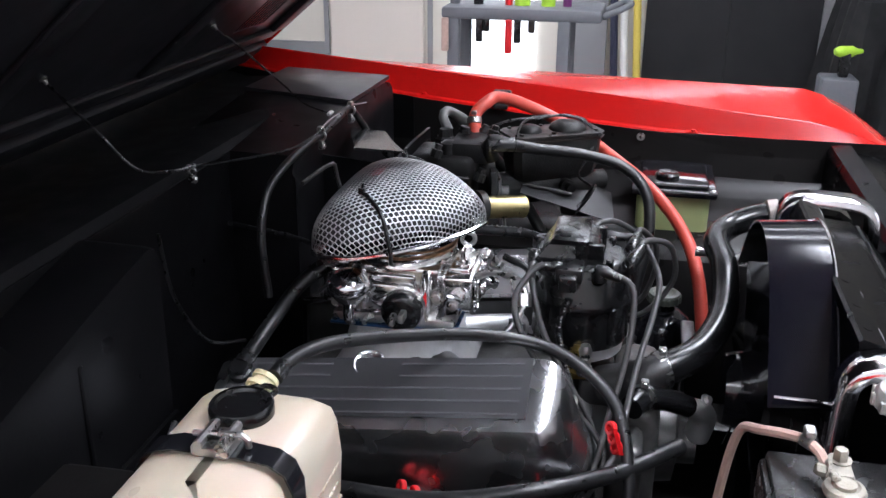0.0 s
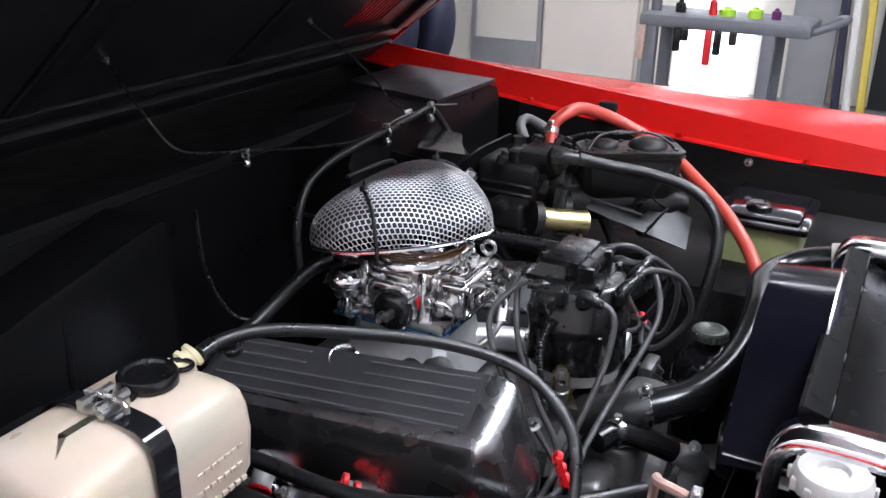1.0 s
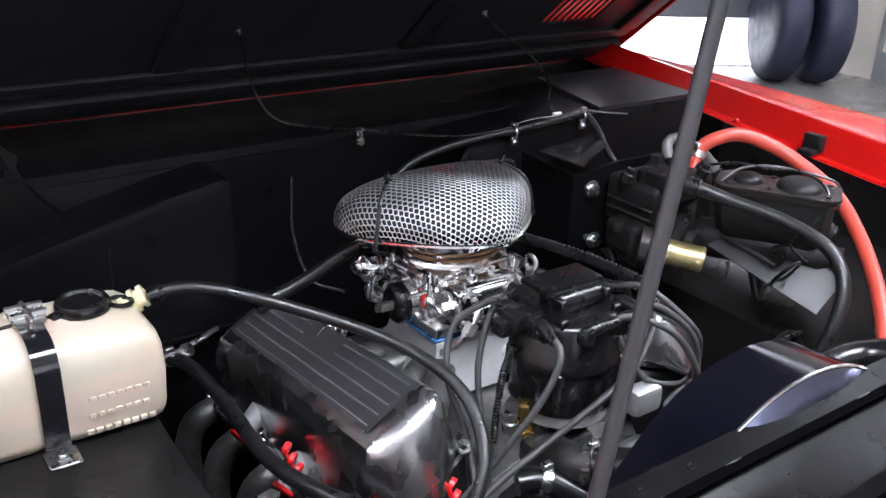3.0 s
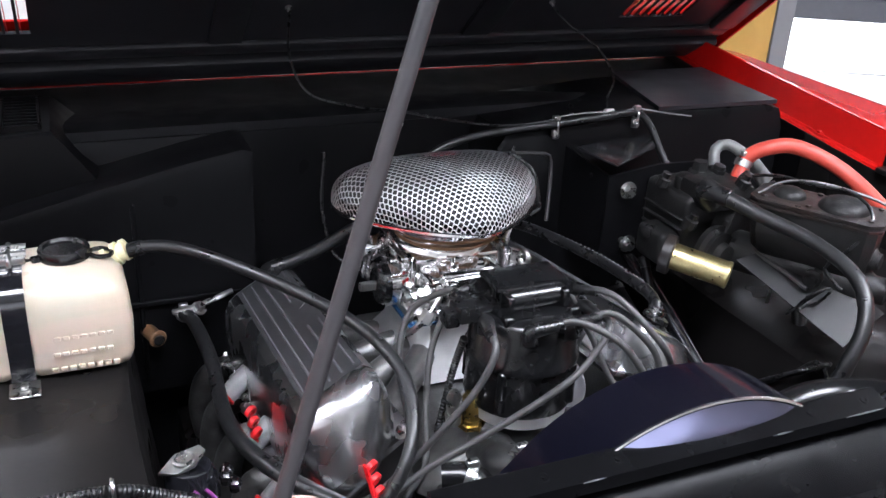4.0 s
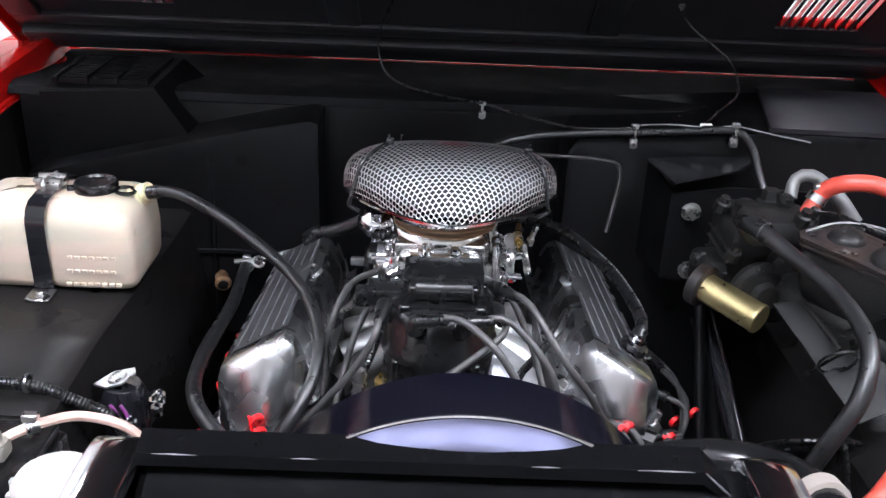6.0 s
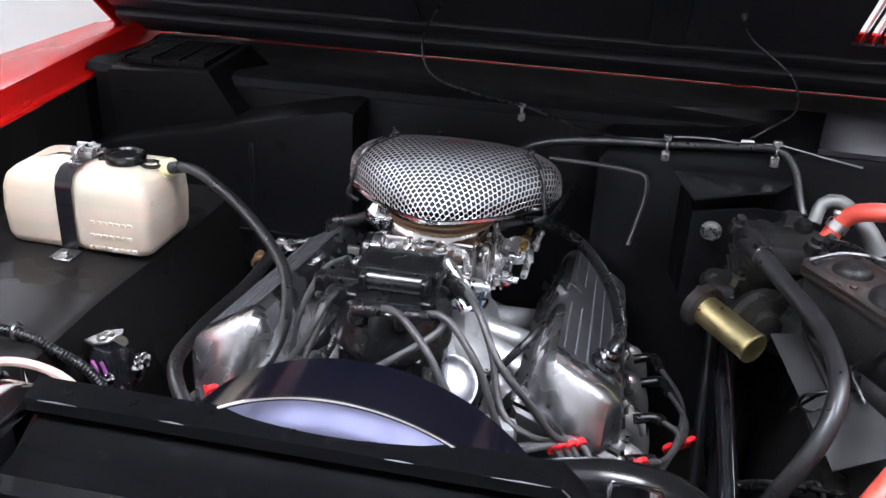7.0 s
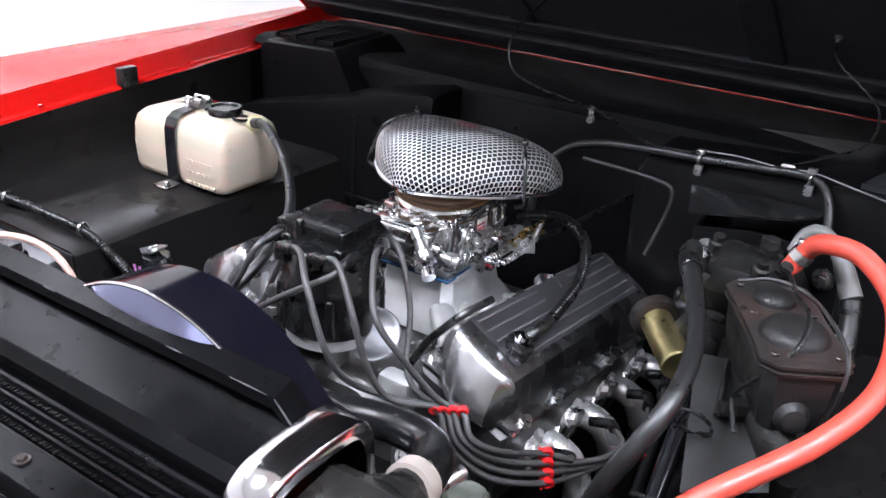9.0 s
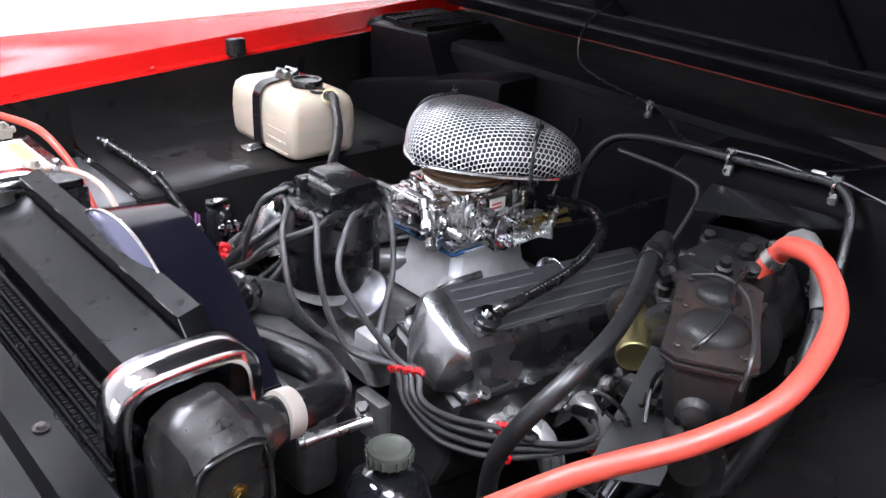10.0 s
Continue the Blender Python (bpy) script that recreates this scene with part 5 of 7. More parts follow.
def arch(r, y, n=40, foot=0.222):
    """The arch's outline: a round top running into straight slopes."""
    out = []
    for a in np.linspace(-45, 45, n):
        out.append((SHX + r * math.sin(radians(a)), y, SHZ + r * math.cos(radians(a))))
    a0, b0 = out[0], out[-1]
    left = [(lerp(SHX - foot, a0[0], t), y, a0[2] + (lerp(SHX - foot, a0[0], t) - a0[0]) * 1.0) for t in np.linspace(0, 0.9, 6)]
    right = [(lerp(SHX + foot, b0[0], t), y, b0[2] - (lerp(SHX + foot, b0[0], t) - b0[0]) * 1.0) for t in np.linspace(0.9, 0, 6)]
    return left + out + right


shr = solo("fan_shroud", sheet(B(), [arch(SHR - 0.006 * (y + 0.549) / 0.075, y) for y in (-0.549, -0.545, -0.52, -0.474)], 0.0022), "shroud", "dark glossy curved sheet metal fan shroud", "shroud")
part("edge", tube(B(), [Vector(p) for p in arch(SHR + 0.0005, -0.5495)], 0.0021, 8, 1.0), "bowl", shr, "bare bright front edge")
# face below the edge, its blue reflection put into the colour
part("face", sheet(B(), [arch(SHR - 0.001, -0.5495), arch(SHR - 0.010, -0.5545), arch(SHR - 0.026, -0.5600), arch(SHR - 0.060, -0.5640)], 0.0015), "lavender", shr, "metal face coloured like its blue reflection")
for s in (-1, 1):
    part("end_lip", tube(B(), [(SHX + s * 0.223, -0.548, 0.982), (SHX + s * 0.223, -0.52, 0.982), (SHX + s * 0.223, -0.479, 0.982)], 0.0022, 8), "chrome", shr)
fan = thing("fan", "black engine cooling fan inside the shroud", "fan", (0.0, -0.47, 0.86))
part("hub", lathe(B(), (0.0, -0.47, 0.86), (0, -1, 0), [(-0.02, 0.05), (0.0, 0.055), (0.03, 0.05), (0.035, 0.0)], 24), "gloss", fan)
for k in range(6):
    a = radians(60 * k + 12)
    d, t = Vector((math.cos(a), 0, math.sin(a))), Vector((-math.sin(a), 0, math.cos(a)))
    c = Vector((0.0, -0.49, 0.86))
    part("blade", loft(B(), [[c + d * 0.045 - t * 0.02 + Vector((0, 0.012 + h, 0)), c + d * 0.045 + t * 0.02 + Vector((0, h - 0.012, 0)), c + d * 0.18 + t * 0.035 + Vector((0, h - 0.016, 0)), c + d * 0.18 - t * 0.03 + Vector((0, h + 0.016, 0))] for h in (0.0, 0.002)]), "gloss", fan)

# condenser tubes and support panel in front
con = thing("condenser", "black ribbed condenser coil before the radiator", "condenser", (0.0, -0.67, 0.6))
for k in range(5):
    z = 1.022 - 0.011 * k
    y = -0.650 - 0.009 * k
    part("coil", tube(B(), [(-0.36, y, z), (0.0, y, z), (0.262, y, z)], 0.0042, 8, 0.05), "radiator", con)
for k in range(4):
    bm = B()
    for i in range(172):
        x = -0.352 + 0.00356 * i
        z, y, dz = 1.0215 - 0.011 * k, -0.6515 - 0.009 * k, 0.0008 * math.sin(i * 2.3 + k)
        box(bm, (x, y - 0.0080, z - 0.0120 + dz), (x + 0.0014, y, z - 0.0010 + dz))
    tagged(part("fin_strip", bm, "radiator", con, "row of fine cooling fins"), kind="stuff")
part("fin_pack", box(B(), (-0.36, -0.70, 0.55), (0.262, -0.648, 0.985), 0.003, 1), "radiator", con)
bm = B()
secs = [[(x, -0.690, 0.60), (x, -0.690, 1.005), (x, -0.697, 1.017), (x, -0.735, 1.020), (x, -0.742, 1.004), (x, -0.83, 0.995), (x, -0.845, 0.985), (x, -0.85, 0.6)] for x in (-0.80, -0.40, 0.0, 0.40, 0.79)]
loft(bm, [[Vector(p) for p in s] for s in secs])
sup = part("radiator_support", bm, "radiator", car, "black radiator support panel with bolts", 30)
for x, y in ((-0.30, -0.715), (-0.13, -0.715), (-0.05, -0.79), (0.02, -0.715), (0.13, -0.79), (0.2, -0.715), (0.33, -0.715), (0.42, -0.79)):
    part("bolt", bolt(B(), (x, y, 1.019 if y > -0.75 else 0.999), (0, 0, 1), 0.0052, 0.005), "rust", sup)
part("latch_plate", box(B(), (-0.02, -0.80, 0.99), (0.06, -0.745, 1.012), 0.006, 2), "black", sup)

# ---- washer tank ----
tank = thing("washer_tank", "yellowed translucent plastic washer tank strapped to the shelf", "tank", (-0.565, 0.025, 0.94))
bm = B()
secs = []
for z, g, yo in ((0.940, 0.012, 0), (0.944, 0.004, 0), (0.956, 0.0, 0), (1.000, -0.002, 0), (1.030, 0.0, 0), (1.046, 0.004, 0), (1.056, 0.014, 0), (1.062, 0.034, 0), (1.065, 0.06, 0)):
    x0, x1, y0, y1, c = -0.682 + g, -0.449 - g, -0.046 + g, 0.096 - g, 0.016
    secs.append([Vector(p) for p in ((x0, y0 + c, z), (x0 + c * 0.3, y0 + c * 0.3, z), (x0 + c, y0, z), (-0.595, y0, z), (-0.587, y0 + 0.004, z), (-0.563, y0 + 0.004, z), (-0.555, y0, z), (x1 - c, y0, z), (x1 - c * 0.3, y0 + c * 0.3, z), (x1, y0 + c, z),
                                      (x1, y1 - c, z), (x1 - c * 0.3, y1 - c * 0.3, z), (x1 - c, y1, z), (-0.555, y1, z), (-0.595, y1, z), (x0 + c, y1, z), (x0 + c * 0.3, y1 - c * 0.3, z), (x0, y1 - c, z))])
loft(bm, secs)
part("body", bm, "tank", tank, "cloudy yellowed body with pink stains", 50)
for z, x0, n in ((0.949, -0.544, 8), (0.969, -0.540, 7), (0.990, -0.538, 7)):
    for i in range(n):
        x = x0 + 0.0098 * i
        part("moulded_mark", box(B(), (x, -0.0487, z), (x + 0.0074, -0.0445, z + 0.0052), 0.0006, 1), "tank", tank)
part("neck", lathe(B(), (-0.515, 0.028, 1.055), (0, 0, 1), [(0, 0.028), (0.012, 0.026)], 28), "tank", tank)
bm = B()
lathe(bm, (-0.515, 0.028, 1.064), (0, 0, 1), [(0, 0.030), (0.010, 0.030), (0.013, 0.028), (0.013, 0.024), (0.010, 0.022), (0.010, 0)], 32)
tube(bm, [(-0.537, 0.022, 1.066), (-0.552, 0.018, 1.066)], 0.006, 8)
ring(bm, (-0.474, 0.026, 1.064), (0.1, 0, 1), 0.013, 0.003)
part("cap", bm, "plastic", tank, "round black snap cap with a loop")
bm = B()
P = [(-0.049, 0.944), (-0.050, 1.0), (-0.049, 1.04), (-0.042, 1.057), (-0.028, 1.066), (0.0, 1.069), (0.06, 1.069), (0.085, 1.062), (0.098, 1.045), (0.099, 0.944)]
loft(bm, [[Vector((-0.588, y, z)), Vector((-0.562, y, z)), Vector((-0.562, y + (0.0015 if y < 0.02 else -0.0015), z - 0.0012)), Vector((-0.588, y + (0.0015 if y < 0.02 else -0.0015), z - 0.0012))] for y, z in P])
part("strap", bm, "gloss", tank, "shiny black metal strap", 50)
bm = box(B(), (-0.592, -0.080, 0.9395), (-0.558, -0.046, 0.9425), 0.001, 1)
bolt(bm, (-0.575, -0.064, 0.9425), (0, 0, 1), 0.005, 0.005)
part("strap_foot", bm, "zinc", tank, "bright zinc strap foot")
bm = box(B(), (-0.592, 0.006, 1.068), (-0.558, 0.040, 1.078), 0.002)
tube(bm, [(-0.594, 0.012, 1.080), (-0.556, 0.012, 1.080)], 0.0045, 8)
tube(bm, [(-0.594, 0.032, 1.080), (-0.556, 0.032, 1.080)], 0.0045, 8)
tube(bm, [(-0.575, 0.044, 1.080), (-0.575, 0.0, 1.083), (-0.575, -0.006, 1.072)], 0.003, 8)
part("buckle", bm, "zinc", tank, "bright zinc strap buckle")
bm = B()
lathe(bm, (-0.468, 0.040, 1.048), (0.85, -0.2, 0.45), [(0, 0.016), (0.006, 0.016), (0.006, 0.012), (0.013, 0.012), (0.013, 0.015), (0.018, 0.015), (0.018, 0.011), (0.024, 0.011), (0.024, 0.014), (0.029, 0.014), (0.031, 0.007)], 18)
part("outlet_nipple", bm, "nipple", tank, "cream nylon outlet nipple")


# ---- hoses ----
def hose(label, pts, r, material="rubber", name="hose", category="hose", clamp=(), **kw):
    big = max(r) if isinstance(r, (list, tuple)) else r
    bm = tube(B(), pts, r, 14 if big > 0.006 else 8, 0.010, **kw)
    ob = solo(name, bm, material, label, category)
    P = smooth_path(pts, 0.006)
    if big > 0.0075 and not clamp:
        for a, b in ((P[0], P[3]), (P[-1], P[-4])):
            part("collar", tube(B(), [a, b], big + 0.0014, 16), "boot", ob, "black end collar")
    for f in clamp:
        i = min(len(P) - 2, max(1, int(f * (len(P) - 1))))
        rr = big
        t = P[i + 1] - P[i - 1]
        bm = B()
        lathe(bm, P[i] - t.normalized() * 0.006, t, [(0, rr + 0.0008), (0.0004, rr + 0.0022), (0.0116, rr + 0.0022), (0.012, rr + 0.0008)], 24)
        q = P[i] + Vector((0, 0, rr + 0.005))
        box(bm, q - Vector((0.007, 0.005, 0.004)), q + Vector((0.007, 0.005, 0.004)), 0.0015, 1)
        part("clamp", bm, "zinc", ob, "worm drive hose clamp")
    return ob


hose("short black cable between intake and driver's cover", [(0.138, -0.115, 0.974), (0.120, -0.156, 0.962), (0.096, -0.170, 0.936), (0.074, -0.180, 0.908), (0.062, -0.215, 0.868), (0.050, -0.260, 0.830)], 0.0056, "boot", "cable", "cable")
hose("black rubber washer hose looping over the valve cover", [(-0.442, 0.026, 1.062), (-0.412, 0.018, 1.068), (-0.370, -0.006, 1.066), (-0.291, -0.055, 1.041), (-0.213, -0.130, 1.013), (-0.178, -0.201, 0.992), (-0.172, -0.257, 0.965), (-0.194, -0.307, 0.925), (-0.240, -0.328, 0.863), (-0.27, -0.33, 0.80)], 0.0078)
hose("thick black heater hose along the shelf edge", [(-0.358, 0.250, 0.845), (-0.350, 0.180, 0.865), (-0.345, 0.068, 0.866), (-0.352, -0.100, 0.870), (-0.325, -0.227, 0.884), (-0.245, -0.318, 0.868), (-0.163, -0.390, 0.861)], 0.0100, clamp=(0.02,))
hose("black breather hose from the valve cover", [(-0.232, 0.165, 0.945), (-0.20, 0.16, 0.955), (-0.16, 0.15, 0.975), (-0.115, 0.125, 1.012), (-0.09, 0.10, 1.03)], 0.010)
pcv = hose("black printed crankcase vent hose from the driver's cover", [(0.218, -0.176, 0.964), (0.227, -0.160, 0.975), (0.230, -0.120, 0.981), (0.212, -0.010, 0.984), (0.165, 0.100, 0.990), (0.102, 0.145, 0.997), (0.03, 0.128, 0.99)], 0.0082, "boot")
part("grommet", lathe(B(), (0.214, -0.180, 0.950), (0.42, 0.05, 0.87), [(0, 0.017), (0.005, 0.017), (0.007, 0.013), (0.012, 0.012)], 24), "boot", pcv, "black rubber grommet")
PP = smooth_path([(0.227, -0.160, 0.975), (0.230, -0.120, 0.981), (0.212, -0.010, 0.984), (0.165, 0.100, 0.990)], 0.004)
for k in range(9, len(PP) - 12, 2):
    q = PP[k] + Vector((0.004, 0, 0.0078))
    part("printed_mark", box(B(), q - Vector((0.0007, 0.0016, 0.0004)), q + Vector((0.0007, 0.0016, 0.0004))), "palewire", pcv)
hose("glossy black upper radiator hose with a steel clamp", [(-0.090, -0.345, 0.918), (-0.075, -0.372, 0.924), (-0.040, -0.410, 0.934), (0.020, -0.438, 0.950), (0.090, -0.448, 0.966), (0.160, -0.448, 0.984), (0.228, -0.440, 0.992), (0.280, -0.456, 0.998), (0.305, -0.500, 1.012), (0.310, -0.550, 1.020)], [0.0235, 0.0205, 0.0200, 0.0200, 0.0205, 0.021], "hosegloss", clamp=(0.04,))
bm = lathe(B(), (0.3085, -0.521, 1.0165), (0.1, -1, 0.14), [(0, 0.0215), (0.0006, 0.0250), (0.017, 0.0250), (0.0176, 0.0215)], 30)
solo("hose_band", bm, "cream", "wide pale cream hose band at the radiator outlet", "clamp")
hose("short black bypass hose at the front cover", [(-0.160, -0.325, 0.905), (-0.131, -0.340, 0.906), (-0.100, -0.375, 0.888), (-0.080, -0.400, 0.870)], 0.0155, "hosegloss", clamp=(0.3,))
bm = tube(B(), [(-0.085, -0.395, 0.873), (-0.066, -0.412, 0.858), (-0.045, -0.425, 0.838), (-0.035, -0.42, 0.80)], [0.012, 0.016, 0.018, 0.018], 16)
bolt(bm, (-0.062, -0.424, 0.872), (-0.4, -0.6, 0.6), 0.006, 0.008)
part("pump_fitting", bm, "cast", engine, "bare cast water pump fitting")
part("brace", box(B(), (0.03, -0.415, 0.870), (0.165, -0.395, 0.882), 0.003), "rib", engine, "bare silver brace")
hose("bright red rubber return hose in a wide loop", [(0.473, -0.005, 1.080), (0.490, 0.000, 1.112), (0.512, -0.018, 1.132), (0.556, -0.036, 1.134), (0.604, -0.088, 1.108), (0.617, -0.175, 1.066), (0.583, -0.250, 1.027), (0.510, -0.338, 0.982), (0.446, -0.400, 0.926), (0.375, -0.430, 0.867), (0.32, -0.445, 0.78)], 0.0118, "redhose", clamp=(0.035,))
hose("thick grey-black pressure hose curving to the front", [(0.368, -0.047, 1.088), (0.379, -0.078, 1.089), (0.408, -0.134, 1.076), (0.440, -0.212, 1.062), (0.450, -0.285, 1.040), (0.434, -0.328, 0.998), (0.405, -0.338, 0.935), (0.384, -0.326, 0.855), (0.37, -0.31, 0.76)], [0.012, 0.0105, 0.0100, 0.0105, 0.0105, 0.0105, 0.0105], "rubber")
bm = tube(B(), [(0.368, -0.049, 1.089), (0.377, -0.072, 1.0895), (0.386, -0.090, 1.087)], [0.0125, 0.0135, 0.0135], 16)
ring(bm, (0.386, -0.090, 1.087), (0.45, -0.88, -0.1), 0.0125, 0.0018, 20, 6)
solo("hose_sleeve", bm, "boot", "black crimped sleeve on the pressure hose", "fitting")
hose("black pressure hose with a pale crimped end", [(0.548, 0.008, 1.060), (0.556, -0.012, 1.030), (0.562, -0.05, 0.985), (0.556, -0.09, 0.93), (0.54, -0.13, 0.87), (0.50, -0.2, 0.78)], 0.0115)

# crimped fittings of the hydraulic booster lines
bm = B()
tube(bm, [(0.466, 0.045, 1.085), (0.474, 0.058, 1.108), (0.495, 0.055, 1.116), (0.522, 0.035, 1.098), (0.548, 0.010, 1.062)], [0.009, 0.009, 0.009, 0.0125, 0.0135], 14)
solo("crimp_fitting", bm, "crimp", "pale zinc plated crimped hose fitting", "fitting")
bm = B()
lathe(bm, (0.552, 0.000, 1.030), (0.1, -0.2, -1), [(0, 0.011), (0.012, 0.011), (0.012, 0.014), (0.03, 0.014)], 6)
box(bm, (0.535, -0.02, 0.975), (0.565, 0.012, 1.005), 0.003)
tube(bm, [(0.55, -0.01, 0.98), (0.552, -0.03, 0.95), (0.548, -0.05, 0.90), (0.53, -0.06, 0.86)], 0.003, 8)
solo("pressure_switch", bm, "zinc", "small zinc plated pressure switch with a lead", "switch")

# ---- hydraulic brake booster and master cylinder ----
hb = thing("brake_booster", "sooty black hydraulic brake booster with a brass accumulator", "booster", (0.42, 0.05, 0.93))
bm = B()
sheet(bm, [[(0.318, 0.122, 0.915), (0.40, 0.105, 0.915), (0.52, 0.10, 0.93)], [(0.318, 0.122, 1.055), (0.40, 0.105, 1.075), (0.52, 0.10, 1.075)]], 0.006)
sheet(bm, [[(0.318, 0.122, 0.915), (0.318, 0.122, 1.055)], [(0.305, 0.24, 0.90), (0.305, 0.24, 1.07)]], 0.005)
part("mounting_plate", bm, "black", hb, "black mounting bracket")
bm = B()
sheet(bm, [[(0.286, 0.174, 1.092), (0.38, 0.21, 1.085), (0.482, 0.246, 1.076)], [(0.313, 0.093, 1.083), (0.375, 0.13, 1.083), (0.434, 0.160, 1.084)]], 0.003)
part("gusset", bm, "glossplate", hb, "shiny black sheet metal gusset")
for p in ((0.345, 0.100, 1.035), (0.352, 0.092, 0.942), (0.50, 0.095, 1.04)):
    bm = bolt(B(), p, (-0.1, -1, 0), 0.010, 0.014)
    lathe(bm, Vector(p) + Vector((0, 0.03, 0)), (0, -1, 0), [(0, 0.006), (0.03, 0.006)], 10)
    part("bolt", bm, "zinc", hb)
bm = B()
box(bm, (0.375, -0.02, 0.955), (0.475, 0.10, 1.062), 0.014, 3)
lathe(bm, (0.43, 0.10, 1.0), (0.35, -1, 0.05), [(0, 0.055), (0.02, 0.058), (0.04, 0.05), (0.10, 0.044), (0.13, 0.05), (0.145, 0.05), (0.148, 0.03)], 28)
box(bm, (0.385, -0.05, 1.045), (0.475, 0.03, 1.085), 0.010, 2)
lathe(bm, (0.40, 0.03, 1.05), (0, 0, 1), [(0, 0.018), (0.03, 0.016), (0.034, 0.010)], 16)
lathe(bm, (0.438, 0.045, 1.05), (0, 0, 1), [(0, 0.020), (0.028, 0.020), (0.032, 0.014), (0.046, 0.012)], 6)
lathe(bm, (0.478, 0.0, 1.05), (0, 0, 1), [(0, 0.016), (0.03, 0.014), (0.044, 0.010)], 14)
box(bm, (0.34, -0.01, 0.945), (0.40, 0.06, 1.0), 0.012, 3)
for x, y, z in ((0.37, 0.05, 1.06), (0.46, 0.06, 1.06), (0.45, -0.04, 1.08), (0.37, -0.03, 1.02)):
    lathe(bm, (x, y, z), (0.2, -0.3, 1), [(0, 0.011), (0.014, 0.011), (0.016, 0.007), (0.024, 0.007)], 8)
part("body", bm, "iron", hb, "black cast valve body", 35)
for p, d, r, h in (((0.388, -0.046, 1.066), (-0.5, -0.4, 0.8), 0.0125, 0.022), ((0.404, -0.030, 1.074), (-0.8, -0.5, 0.3), 0.0115, 0.020), ((0.446, 0.012, 1.088), (0.1, -0.2, 1), 0.0125, 0.012), ((0.470, -0.020, 1.082), (0.4, -0.3, 0.8), 0.0105, 0.016), ((0.352, 0.03, 0.99), (-1, -0.2, 0.1), 0.013, 0.016)):
    bm = lathe(B(), p, d, [(0, r), (h * 0.5, r)], 6)
    lathe(bm, p, d, [(h * 0.5, r * 0.8), (h, r * 0.75), (h * 1.1, r * 0.5)], 14)
    part("nut", bm, "iron", hb, "sooty hexagon fitting")
bm = lathe(B(), (0.405, -0.045, 0.985), (0.25, -1, -0.05), [(0, 0.040), (0.010, 0.042), (0.014, 0.034), (0.020, 0.034), (0.022, 0.020), (0.034, 0.018), (0.036, 0.010)], 26)
for k in range(5):
    a = 2 * math.pi * k / 5 + 0.5
    bolt(bm, (0.407 + 0.034 * math.cos(a), -0.058, 0.985 + 0.034 * math.sin(a)), (0.25, -1, -0.05), 0.0055, 0.007, False)
part("end_cover", bm, "iron", hb, "round cast end cover with bolts")
for z in (0.968, 0.985, 1.003, 1.020):
    part("casting_rib", box(B(), (0.370, -0.012, z), (0.480, 0.090, z + 0.005), 0.002, 1), "iron", hb)
part("pipe", tube(B(), [(0.470, 0.02, 1.03), (0.492, -0.01, 1.05), (0.500, -0.05, 1.045), (0.492, -0.09, 1.02), (0.480, -0.12, 0.99)], 0.0032, 8), "steel", hb, "thin steel brake line")
part("pipe", tube(B(), [(0.46, -0.055, 1.00), (0.452, -0.10, 0.995), (0.462, -0.15, 0.985), (0.470, -0.19, 0.975)], 0.0032, 8), "steel", hb)
bm = B()
ax = Vector((0.059, -0.068, -0.012)).normalized()
p0 = Vector((0.336, -0.040, 0.982))
lathe(bm, p0, ax, [(-0.010, 0.031), (0.004, 0.031), (0.006, 0.028), (0.006, 0.020)], 32)
part("accumulator_flange", bm, "rust", hb)
bm = B()
lathe(bm, p0, ax, [(0.004, 0.0205), (0.085, 0.0205), (0.088, 0.0214), (0.092, 0.0214), (0.0935, 0.0195), (0.0925, 0.017), (0.0925, 0)], 40)
part("accumulator", bm, "brass", hb, "brushed brass accumulator can")
bm = B()
tube(bm, [(0.39, -0.05, 1.06), (0.372, -0.05, 1.082), (0.372, -0.052, 1.096), (0.378, -0.07, 1.092)], 0.012, 12)
part("elbow", bm, "iron", hb)

mc = thing("master_cylinder", "sooty iron brake master cylinder with a rusty lid", "master cylinder", (0.51, -0.145, 0.98))
MCD, MCP = Vector((0.51, -0.86, 0)), Vector((0.86, 0.51, 0))


def mcl(l, w, z):
    """A point of the master cylinder: l forward along it, w to the outside."""
    return Vector((0.510, -0.1445, z - 0.005)) + MCD * l + MCP * w


def mc_loop(z, g, c=0.012):
    a, b = 0.090 - g, 0.041 - g
    return [mcl(l, w, z) for l, w in ((-a, -b + c), (-a + c, -b), (0.0, -b + 0.002), (a - c, -b), (a, -b + c), (a, b - c), (a - c, b), (0.0, b - 0.002), (-a + c, b), (-a, b - c))]


bm = B()
loft(bm, [mc_loop(z, g) for z, g in ((1.000, 0.016), (1.010, 0.008), (1.040, 0.003), (1.074, 0.001), (1.080, 0.003))])
lathe(bm, mcl(-0.13, 0.0, 0.985), MCD, [(0, 0.05), (0.012, 0.05), (0.014, 0.032), (0.06, 0.032), (0.21, 0.030), (0.225, 0.02), (0.245, 0.02)], 28)
for w in (-1, 1):
    lathe(bm, mcl(0.02, w * 0.026, 0.99), MCP * w, [(0, 0.014), (0.015, 0.014), (0.016, 0.009), (0.03, 0.009)], 8)
lathe(bm, mcl(0.078, -0.005, 1.030), MCD, [(0, 0.020), (0.010, 0.018), (0.016, 0.012), (0.020, 0.012), (0.022, 0.006)], 16)
box(bm, mcl(0.06, 0, 0.95) - Vector((0.03, 0.03, 0.03)), mcl(0.06, 0, 0.95) + Vector((0.03, 0.03, 0.02)), 0.01, 2)
part("body", bm, "iron", mc, "black sooty iron body", 35)
